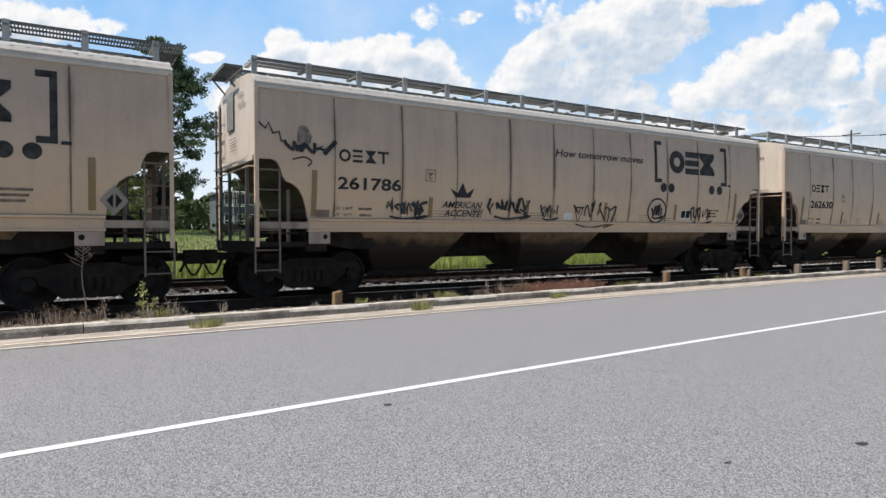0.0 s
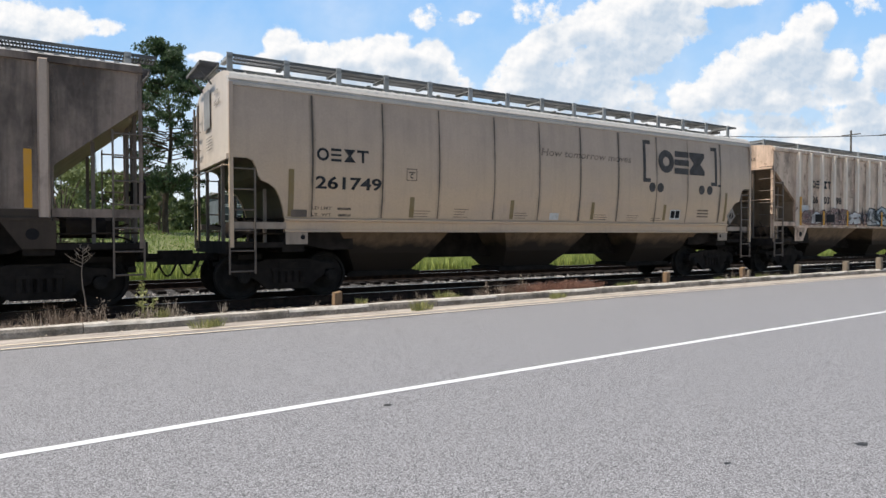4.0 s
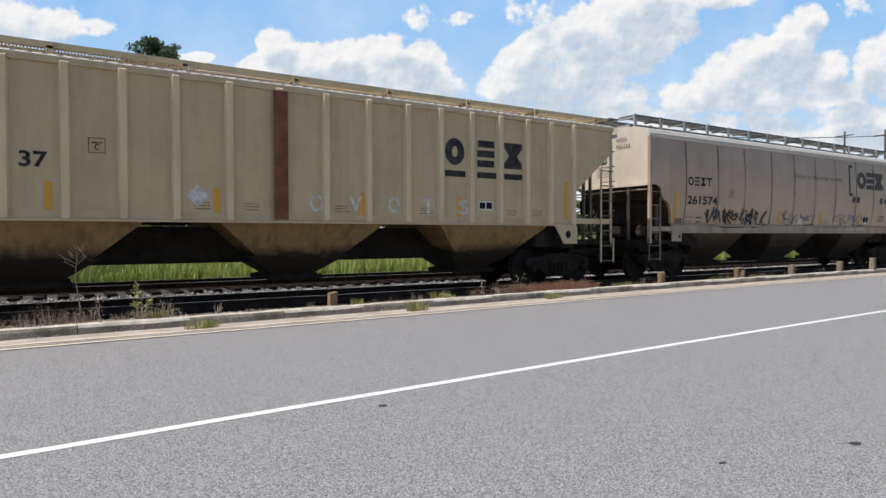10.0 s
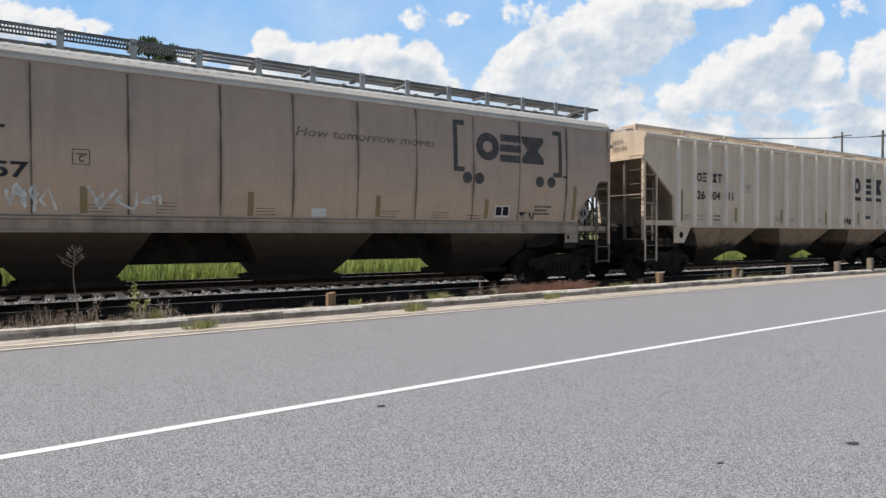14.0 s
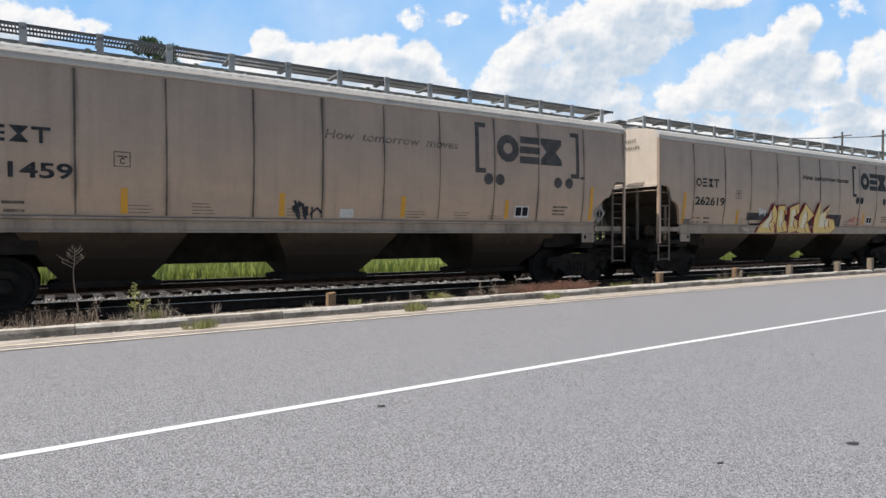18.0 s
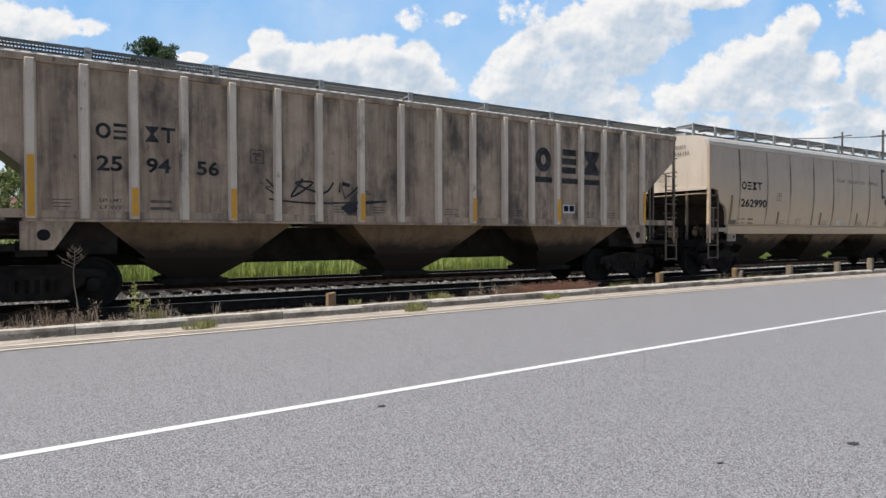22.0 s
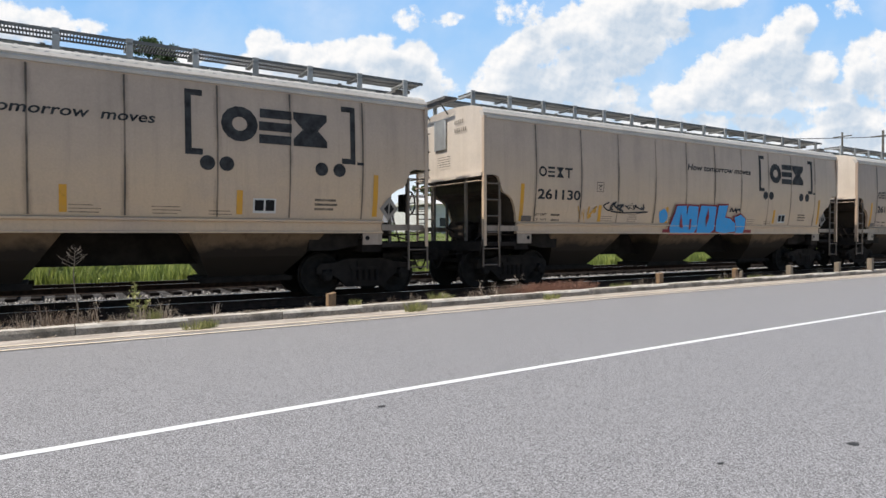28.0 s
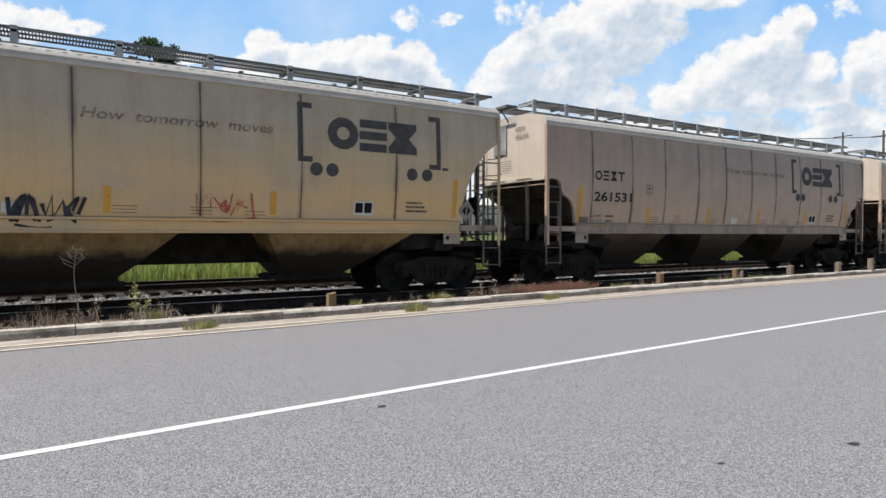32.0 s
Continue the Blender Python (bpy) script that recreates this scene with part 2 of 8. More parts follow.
def at(pts, x):
    """Piecewise linear: the value at x of a list of (x, value)."""
    if x <= pts[0][0]:
        return pts[0][1]
    for (x0, v0), (x1, v1) in zip(pts, pts[1:]):
        if x <= x1:
            return v0 if x1 == x0 else v0 + (v1 - v0) * (x - x0) / (x1 - x0)
    return pts[-1][1]

# ---- the place: road, kerb, verge, two tracks, rising field, distance ----


def kerb_y(x):
    return at([(-40, 8.7), (-1, 10.26), (5, 10.50), (11.5, 10.86), (24, 11.14), (40, 11.2)], x)


def strip(name, x0, x1, dx, lines, mat, wobble=0.0, seed=0):
    """A sheet along x; lines are (y offset or function of x, z) across it."""
    rng = random.Random(seed)
    xs = [x0 + i * dx for i in range(int((x1 - x0) / dx) + 1)]
    verts, faces = [], []
    for x in xs:
        for y, z in lines:
            yy = y(x) if callable(y) else y
            verts.append((x, yy, z + (rng.uniform(-wobble, wobble) if wobble else 0)))
    n = len(lines)
    for i in range(len(xs) - 1):
        for j in range(n - 1):
            a = i * n + j
            faces.append((a, a + n, a + n + 1, a + 1))
    return from_lists(name, verts, faces, mat)


def field_z(x, y):
    """The land behind the tracks climbs gently and goes on level."""
    if y < 21.5:
        return -0.26
    t = min(1.0, (y - 21.5) / 45.0)
    return -0.06 + 1.9 * t * t * (3 - 2 * t) + 0.10 * noise.noise((x * 0.12, y * 0.12, 0))


ys = [-600, -200, -60, -20, 5, kerb_y, 11.2, 12.0, 14, 21.4] + [21.6 + 1.6 * i for i in range(30)] + [75, 90, 120, 180, 300, 600, 1200, 2400]
xs = [-2400, -1200, -600, -300, -150, -80, -40] + [-36 + 4 * i for i in range(40)] + [140, 180, 260, 400, 700, 1200, 2400]
gv, gf = [], []
for x in xs:
    for y in ys:
        yy = y(x) if callable(y) else y
        gv.append((x, yy, field_z(x, yy) if yy > 12.5 else -0.12))
for i in range(len(xs) - 1):
    for j in range(len(ys) - 1):
        a = i * len(ys) + j
        gf.append((a, a + len(ys), a + len(ys) + 1, a + 1))
tagged(new("ground", from_lists("ground", gv, gf, GROUND)), "rough grassy land that climbs behind the tracks", "ground", kind="structure")

tagged(new("road", strip("road", -120, 400, 4, [(-14.0, -0.10), (-13.9, 0.0), (lambda x: kerb_y(x) - 0.62, 0.0), (lambda x: kerb_y(x) - 0.60, -0.05)], ASPHALT)), "bleached grey asphalt road with coarse grit", "road", kind="structure")
tagged(new("gutter", strip("gutter", -120, 400, 2, [(lambda x: kerb_y(x) - 0.62, 0.002), (lambda x: kerb_y(x) - 0.2, 0.006), (lambda x: kerb_y(x) + 0.02, 0.008)], GUTTER)), "sandy concrete gutter along the kerb", "gutter", kind="structure")


def line_y(x):
    return at([(-60, 2.3), (-0.3, 4.84), (1.1, 4.94), (3.1, 5.05), (5, 5.15), (6.8, 5.24), (9, 5.33), (12.9, 5.46), (60, 7.5)], x)


tagged(new("lane_line", strip("lane_line", -60, 200, 1.0, [(lambda x: line_y(x) - 0.05, 0.004), (lambda x: line_y(x) + 0.05, 0.004)], WHITE_LINE)), "solid white painted lane line", "road marking", kind="structure")
for off in (0.84, 0.50):
    tagged(new("edge_line", strip("edge_line", -60, 200, 1.0, [(lambda x: kerb_y(x) - off - 0.04, 0.012), (lambda x: kerb_y(x) - off + 0.04, 0.012)], YELLOW_LINE)), "faded yellow edge line", "road marking", kind="structure")

# kerb in cast lengths with open joints
kerb = tagged(new("kerb"), "old concrete kerb with stained joints", "kerb", kind="structure")
KERB_LEN = 3.05


def kerb_stone():
    bm = bmesh.new()
    prof = [(0.0, -0.05), (0.01, 0.10), (0.03, 0.138), (0.07, 0.15), (0.17, 0.15), (0.19, 0.13), (0.19, -0.05)]
    n = 7
    secs = []
    rng = random.Random(5)
    for i in range(n):
        x = 0.005 + (KERB_LEN - 0.010) * i / (n - 1)
        secs.append([bm.verts.new((x, y + rng.uniform(-0.006, 0.006), z + (rng.uniform(-0.007, 0.007) if z > 0 else 0))) for y, z in prof])
    for a, b in zip(secs, secs[1:]):
        for j in range(len(prof) - 1):
            bm.faces.new((a[j], b[j], b[j + 1], a[j + 1]))
    bm.faces.new(secs[0])
    bm.faces.new(secs[-1][::-1])
    bmesh.ops.recalc_face_normals(bm, faces=list(bm.faces))
    # upward faces take the paler concrete
    for f in bm.faces:
        f.material_index = 1 if f.normal.z > 0.5 else 0
    return bm


km = finish("kerb_stone", kerb_stone(), (CONCRETE, LIT_KERB_TOP))
for i in range(-8, 50):
    x = 0.28 + i * KERB_LEN
    o = new("kerb_stone", km)
    o.parent = kerb
    o.location = (x, kerb_y(x), 0)
    o.rotation_euler = (0, 0, math.atan2(kerb_y(x + KERB_LEN) - kerb_y(x), KERB_LEN))

tagged(new("verge", strip("verge", -60, 300, 0.35, [(lambda x: kerb_y(x) + 0.17, 0.10), (lambda x: kerb_y(x) + 0.4, 0.11), (11.4, 0.06), (11.75, 0.0), (12.1, -0.06)], SOIL, 0.018, 3)), "sandy weedy soil strip beside the kerb", "verge", kind="structure")
tagged(new("ballast_bed", strip("ballast_bed", -60, 300, 0.3, [(14.3, -0.046), (15.0, -0.06), (15.6, -0.09), (16.4, -0.11), (17.2, -0.12), (18.0, -0.115), (19.1, -0.11), (20.2, -0.11), (20.9, -0.12), (21.6, -0.16)], BALLAST, 0.02, 4)), "pale crushed stone bed between and under the tracks", "ballast", kind="structure")
tagged(new("oily_ballast", strip("oily_ballast", -60, 300, 0.3, [(11.9, -0.10), (12.05, -0.05), (12.6, -0.045), (13.4, -0.05), (14.3, -0.046)], OILY_SHADED, 0.02, 6)), "oily stone bed with the train's shade in its colour", "ballast", kind="structure")

# loose stones where the sun reaches the bed
rng = random.Random(11)
sv, sf = [], []
for i in range(7000):
    x = -4 + 44 * rng.random() ** 1.4
    y = rng.uniform(16.1, 18.3)
    r = rng.uniform(0.018, 0.042)
    b = len(sv)
    a0 = rng.uniform(0, 6)
    for j in range(4):
        sv.append((x + r * rng.uniform(0.7, 1.2) * math.cos(a0 + j * 1.57), y + r * rng.uniform(0.7, 1.2) * math.sin(a0 + j * 1.57), -0.13))
    sv.append((x + rng.uniform(-0.01, 0.01), y, -0.12 + r * rng.uniform(0.6, 1.2)))
    sf += [(b, b + 1, b + 4), (b + 1, b + 2, b + 4), (b + 2, b + 3, b + 4), (b + 3, b, b + 4)]


def stone_mat(nt, bsdf):
    geo = nt.nodes.new("ShaderNodeNewGeometry")
    nt.links.new(mixed(nt, geo.outputs["Random Per Island"], (0.07, 0.063, 0.058), (0.66, 0.61, 0.56)), bsdf.inputs["Base Color"])
    bsdf.inputs["Roughness"].default_value = 0.9


tagged(new("ballast_stones", from_lists("ballast_stones", sv, sf, material("loose_ballast", stone_mat))), "loose pale grey ballast stones", "ballast", kind="stuff")


def rail_mesh():
    prof = [(-0.075, -0.172), (0.075, -0.172), (0.075, -0.160), (0.012, -0.135), (0.010, -0.045), (0.036, -0.035), (0.036, -0.008), (0.028, 0.0), (-0.028, 0.0), (-0.036, -0.008), (-0.036, -0.035), (-0.010, -0.045), (-0.012, -0.135), (-0.075, -0.160)]
    bm = bmesh.new()
    a = [bm.verts.new((-60, y, z)) for y, z in prof]
    b = [bm.verts.new((300, y, z)) for y, z in prof]
    for i in range(len(prof)):
        f = bm.faces.new((a[i], a[(i + 1) % len(prof)], b[(i + 1) % len(prof)], b[i]))
        f.material_index = 1 if i == 7 else 0
    bm.faces.new(a[::-1])
    bm.faces.new(b)
    bmesh.ops.recalc_face_normals(bm, faces=list(bm.faces))
    return finish("rail", bm, (RAIL_SIDE, RAIL_TOP))


rail_me = rail_mesh()
tie_me = finish("tie", soft_box(-0.115, 0.115, -1.30, 1.30, -0.34, -0.172, 0.012), TIE)
rng = random.Random(8)
for cy, words in ((13.46, "track under the train, rusty rails on dark ties"), (19.10, "second track behind, rusty rails on dark ties")):
    tr = tagged(new("railway_track"), words, "track", "tracks side by side", kind="structure")
    tr.location = (0, cy, 0.15)
    for s in (-0.7525, 0.7525):
        r = new("rail", rail_me)
        r.parent = tr
        r.location = (0, s, 0)
    for i in range(118):
        t = new("tie", tie_me)
        t.parent = tr
        t.location = (-5.0 + i * 0.52 + rng.uniform(-0.03, 0.03), rng.uniform(-0.04, 0.04), rng.uniform(-0.012, 0.006))
        t.rotation_euler = (0, 0, rng.uniform(-0.02, 0.02))

# pale gravel spilt over the verge, and dead leaves along the kerb


def verge_z(x, y):
    k = kerb_y(x)
    return at([(k + 0.17, 0.10), (k + 0.4, 0.11), (11.4, 0.06), (11.75, 0.0), (12.1, -0.06)], y) if k < 11.0 else at([(k + 0.17, 0.10), (11.75, 0.0), (12.1, -0.06)], y)


rng = random.Random(17)
sv, sf = [], []
for i in range(3400):
    x = 8 + 26 * rng.random() ** 1.2 if i % 4 else rng.uniform(-1.5, 8)
    y = rng.uniform(kerb_y(x) + 0.2, 11.95)
    r = rng.uniform(0.010, 0.032)
    z, b, a0 = verge_z(x, y), len(sv), rng.uniform(0, 6)
    sv += [(x + r * rng.uniform(0.7, 1.2) * math.cos(a0 + j * 1.57), y + r * rng.uniform(0.7, 1.2) * math.sin(a0 + j * 1.57), z - 0.006) for j in range(4)]
    sv.append((x + rng.uniform(-0.01, 0.01), y, z + r * rng.uniform(0.5, 1.1)))
    sf += [(b, b + 1, b + 4), (b + 1, b + 2, b + 4), (b + 2, b + 3, b + 4), (b + 3, b, b + 4)]
tagged(new("verge_gravel", from_lists("verge_gravel", sv, sf, material("loose_ballast", stone_mat))), "pale gravel spilt over the verge", "gravel", kind="stuff")
sv, sf = [], []
for i in range(2600):
    x = -2 + 30 * rng.random() ** 1.3
    y = rng.uniform(kerb_y(x) + 0.18, kerb_y(x) + 0.8) if i % 5 else rng.uniform(kerb_y(x) - 0.25, kerb_y(x) - 0.02)
    z = (verge_z(x, y) if i % 5 else 0.010) + rng.uniform(0.008, 0.035)
    r, a0, b = rng.uniform(0.010, 0.030), rng.uniform(0, 6), len(sv)
    sv += [(x + r * q * math.cos(a0 + j * 1.57), y + r * q * math.sin(a0 + j * 1.57), z + rng.uniform(-0.008, 0.012)) for j, q in enumerate((1.3, 0.5, 1.2, 0.45))]
    sf.append((b, b + 1, b + 2, b + 3))
tagged(new("leaf_litter", from_lists("leaf_litter", sv, sf, DRY_WEED)), "dead leaves and dry stalks lying along the kerb", "litter", kind="stuff")

# ---- short posts between kerb and track ----


def post(x, y, h, w, mat, lean, label):
    bm = bmesh.new()
    box(bm, -w / 2, w / 2, -w / 2, w / 2, -0.3, h)
    bmesh.ops.bevel(bm, geom=list(bm.edges), offset=0.008, segments=1, affect="EDGES")
    for v in bm.verts:
        if v.co.z > 0:
            v.co.x += lean * v.co.z
            v.co.z += 0.03 * math.sin(v.co.x * 40) * (v.co.z / h)
    o = new("wooden_post", finish("wooden_post", bm, mat))
    o.location = (x, y, 0.03)
    return tagged(o, label, "post", "posts along the kerb")


for x, y, h, w, mat, lean in ((4.46, 11.1, 0.33, 0.15, WOOD, 0.02), (14.33, 11.5, 0.36, 0.16, WOOD, 0.0), (17.83, 11.48, 0.38, 0.13, WOOD, -0.05), (18.15, 11.5, 0.30, 0.09, WOOD_GREY, 0.12),
                              (20.63, 11.35, 0.42, 0.16, WOOD_GREY, 0.0), (23.62, 11.3, 0.46, 0.16, WOOD_GREY, 0.0), (25.92, 11.25, 0.55, 0.17, WOOD_GREY, 0.0)):
    post(x, y, h, w, mat, lean, "short %s wooden post in the verge" % ("orange-brown" if mat is WOOD else "weathered grey"))

# ---- plants ----


def blade(verts, faces, p, h, w, lean, turn):
    b = len(verts)
    dx, dy = math.cos(turn) * w / 2, math.sin(turn) * w / 2
    lx, ly = lean
    x, y, z = p
    verts += [(x - dx, y - dy, z), (x + dx, y + dy, z), (x + lx * 0.4 + dx * 0.7, y + ly * 0.4 + dy * 0.7, z + h * 0.6), (x + lx * 0.4 - dx * 0.7, y + ly * 0.4 - dy * 0.7, z + h * 0.6), (x + lx, y + ly, z + h)]
    faces += [(b, b + 1, b + 2, b + 3), (b + 3, b + 2, b + 4)]


rng = random.Random(21)
bv, bf = [], []
for i in range(30000):
    x = -10 + 75 * rng.random()
    y = 21.6 + 8.0 * rng.random() ** 1.5
    h = rng.uniform(0.45, 0.95) * (0.8 + 0.35 * noise.noise((x * 0.4, y * 0.4, 3)))
    blade(bv, bf, (x, y, field_z(x, y) - 0.03), h, rng.uniform(0.03, 0.06), (rng.gauss(0, 0.16), rng.gauss(0, 0.16)), rng.uniform(0, 3.14))
tagged(new("tall_grass", from_lists("tall_grass", bv, bf, REEDS)), "bright yellow-green tall grass behind the tracks", "grass", kind="stuff")

bv, bf = [], []
for i in range(26000):
    x = -12 + 80 * rng.random()
    y = 29 + 45 * rng.random()
    blade(bv, bf, (x, y, field_z(x, y) - 0.03), rng.uniform(0.12, 0.30), rng.uniform(0.05, 0.10), (rng.gauss(0, 0.08), rng.gauss(0, 0.08)), rng.uniform(0, 3.14))
tagged(new("meadow_grass", from_lists("meadow_grass", bv, bf, leafy("mown_grass", (0.17, 0.24, 0.05), (0.26, 0.31, 0.09)))), "short green grass of the rising field", "grass", kind="stuff")


def tuft_mesh(seed, n, h, spread, mat, wide=0.012):
    r = random.Random(seed)
    v, f = [], []
    for _ in range(n):
        a, d = r.uniform(0, 6.28), spread * r.random() ** 0.7
        out = r.uniform(0.2, 0.9) * h * 0.7
        blade(v, f, (d * math.cos(a), d * math.sin(a) * 0.6, 0), h * r.uniform(0.4, 1.0), wide * r.uniform(0.7, 1.4), (out * math.cos(a) + r.gauss(0, 0.03), out * math.sin(a) * 0.7), r.uniform(0, 3.14))
    return from_lists("tuft", v, f, mat)


def weed_mesh(seed, stems, h, spread, mat, leaf=0.035, leaves=26):
    """A weed of thin branching stems with small ragged leaves and seed heads."""
    r = random.Random(seed)
    v, f = [], []
    for _ in range(stems):
        a, d = r.uniform(0, 6.28), spread * r.random()
        p = Vector((d * math.cos(a), d * math.sin(a) * 0.6, 0))
        up = Vector((r.gauss(0, 0.35), r.gauss(0, 0.25), 1)).normalized() * h * r.uniform(0.5, 1.0)
        blade(v, f, p, up.z, 0.012, (up.x, up.y), r.uniform(0, 3))
        for j in range(leaves):
            t = r.uniform(0.2, 1.0)
            c = p + Vector((up.x * t, up.y * t, up.z * t)) + Vector((r.gauss(0, 0.03), r.gauss(0, 0.03), 0)) * (1.5 - t * 0.5)
            s = leaf * r.uniform(0.4, 1.2)
            b = len(v)
            q = Euler((r.uniform(0, 3), r.uniform(0, 3), r.uniform(0, 6))).to_matrix()
            v += [tuple(c + q @ Vector(w)) for w in ((-s, 0, 0), (0, -s * 0.4, 0), (s, 0, 0), (0, s * 0.4, 0))]
            f.append((b, b + 1, b + 2, b + 3))
    return from_lists("weed", v, f, mat)


dry = [weed_mesh(40 + i, 7, 0.32, 0.20, DRY_WEED, 0.018, 14) for i in range(4)] + [tuft_mesh(50 + i, 26, 0.30, 0.14, DRY_WEED, 0.009) for i in range(3)]
redw = [weed_mesh(60 + i, 12, 0.24, 0.25, RED_WEED, 0.022, 20) for i in range(4)]
grn = [tuft_mesh(80 + i, 150, 0.21, 0.20, GREEN_WEED, 0.008) for i in range(4)]
rng = random.Random(31)


def plant(name, me, x, y, z, s, label, cat, group):
    o = new(name, me)
    o.location, o.rotation_euler, o.scale = (x, y, z), (0, 0, rng.uniform(0, 6.28)), (s, s, s * rng.uniform(0.85, 1.2))
    return tagged(o, label, cat, group)


def scatter(name, kinds, spots, label):
    """Many small plants of one sort as one mesh."""
    v, f = [], []
    for x, y, z, s in spots:
        me = rng.choice(kinds)
        a, b = rng.uniform(0, 6.28), len(v)
        up = rng.uniform(0.85, 1.2)
        c, d = math.cos(a) * s, math.sin(a) * s
        v += [(x + q.co.x * c - q.co.y * d, y + q.co.x * d + q.co.y * c, z + q.co.z * s * up) for q in me.vertices]
        f += [tuple(b + k for k in p.vertices) for p in me.polygons]
    tagged(new(name, from_lists(name, v, f, kinds[0].materials[0])), label, "weeds", kind="stuff")


spots = []
CLUMPS = [(-0.75, 0.3, 14, 0.9), (-0.2, 0.4, 16, 0.75), (0.25, 0.25, 20, 1.15), (0.6, 0.3, 16, 0.75), (1.0, 0.35, 9, 0.8), (1.5, 0.2, 9, 0.95), (2.3, 0.25, 4, 0.6), (3.0, 0.3, 6, 0.7),
          (3.7, 0.3, 4, 0.5), (5.2, 0.3, 6, 0.6), (6.1, 0.3, 7, 0.7), (7.9, 0.5, 22, 0.95), (8.5, 0.35, 14, 0.8), (8.9, 0.25, 8, 0.9), (14.0, 1.2, 16, 0.7), (17.5, 1.5, 20, 0.7), (22.0, 2.5, 20, 0.7)]
for cx, sx, many, size in CLUMPS:
    for i in range(int(many * (0.40 if cx < 1.2 else 0.48))):
        x = rng.gauss(cx, sx)
        spots.append((x, rng.uniform(kerb_y(x) + 0.22, kerb_y(x) + 0.62), 0.09, rng.uniform(0.5, 1.2) * size))
scatter("dry_weeds", dry, spots, "dry brown and grey weeds in the verge")
scatter("reddish_weeds", redw, [(x, rng.uniform(kerb_y(x) + 0.22, kerb_y(x) + 0.85), 0.09, rng.uniform(0.6, 1.1)) for x in [rng.gauss(10.2, 0.75) for _ in range(75)]], "low reddish-brown weeds in a patch")
for x, y, s, z in ((5.75, 10.25, 1.0, 0.0), (5.95, 10.32, 0.8, 0.0), (1.85, 10.05, 0.95, 0.0), (2.05, 10.12, 0.75, 0.0), (6.75, 10.95, 1.1, 0.09), (7.0, 11.0, 0.8, 0.09), (4.9, 10.95, 0.8, 0.09), (12.3, 11.2, 0.9, 0.08), (12.8, 11.3, 0.7, 0.08), (9.4, 10.55, 0.8, 0.0), (9.7, 10.62, 0.7, 0.0), (16.5, 11.3, 0.8, 0.06), (18.6, 11.35, 1.0, 0.06), (17.2, 11.3, 0.9, 0.06), (19.2, 11.2, 0.8, 0.06), (1.35, 10.75, 0.9, 0.1)):
    plant("grass_tuft", rng.choice(grn), x, y, z, s, "yellow-green grass tuft at the kerb", "grass tuft", "grass tufts at the kerb")


def sapling(seed, h, mat_stem, twigs):
    """A bare leader with short upswept twigs near its top."""
    r = random.Random(seed)
    bm = bmesh.new()
    pts = [Vector((0.02 * math.sin(i * 1.3), 0.0, h * i / 6)) for i in range(7)]
    for i in range(6):
        tube(bm, pts[i], pts[i + 1], 0.013 - 0.0016 * i, 5, 0.013 - 0.0016 * (i + 1))
    for j in range(twigs):
        t = 0.74 + 0.25 * j / twigs
        p = Vector((0.02 * math.sin(t * 7.8), 0, h * t))
        a = (0 if j % 2 else math.pi) + r.uniform(-0.7, 0.7)
        ln = r.uniform(0.07, 0.14) * (1.5 - 0.8 * (t - 0.74) / 0.25)
        q = p + Vector((math.cos(a) * ln, math.sin(a) * ln * 0.6, ln * r.uniform(0.35, 0.9)))
        tube(bm, p, q, 0.0035, 4, 0.002)
        for _ in range(3):
            e = p.lerp(q, r.uniform(0.4, 1))
            tube(bm, e, e + Vector((r.gauss(0, 0.03), r.gauss(0, 0.03), r.uniform(0.03, 0.07))), 0.0025, 4, 0.0015)
    return finish("sapling", bm, mat_stem)


o = new("dead_sapling", sapling(3, 1.18, PALE_TWIG, 11))
o.location = (0.32, 10.85, 0.08)
o.rotation_euler = (0, -0.03, 0)
tagged(o, "bare dead sapling standing in the dry weeds", "sapling")
o = new("green_weed", weed_mesh(91, 3, 0.66, 0.05, GREEN_WEED, 0.036, 48))
o.location = (1.12, 10.85, 0.08)
tagged(o, "upright leafy green weed", "weed")
for x, h in ((7.9, 0.45), (8.9, 0.55), (8.3, 0.3), (6.9, 0.25)):
    o = new("dry_stalk", weed_mesh(int(x * 10), 2, h, 0.04, DRY_WEED, 0.03, 22))
    o.location = (x, 11.0, 0.07)
    tagged(o, "thin dry seed stalk", "weed", "dry stalks")

# dark spots and cracks in the road
SPOT = two_tone("tar_spot", (0.03, 0.03, 0.03), (0.05, 0.05, 0.05), 9.0, 0.7)
for x, y, r in ((4.56, 2.07, 0.035), (3.48, 2.33, 0.018), (6.2, 3.3, 0.015), (7.6, 3.9, 0.018), (2.3, 4.62, 0.03)):
    bm = bmesh.new()
    q = random.Random(int(x * 100))
    bm.faces.new([bm.verts.new((r * 1.5 * q.uniform(0.7, 1.2) * math.cos(i * 0.7), r * q.uniform(0.7, 1.2) * math.sin(i * 0.7), 0.003)) for i in range(9)])
    o = new("tar_spot", finish("tar_spot", bm, SPOT))
    o.location = (x, y, 0.0015)
    tagged(o, "small dark tar spot on the asphalt", "tar spot", "tar spots on the road")


# ---- trees ----


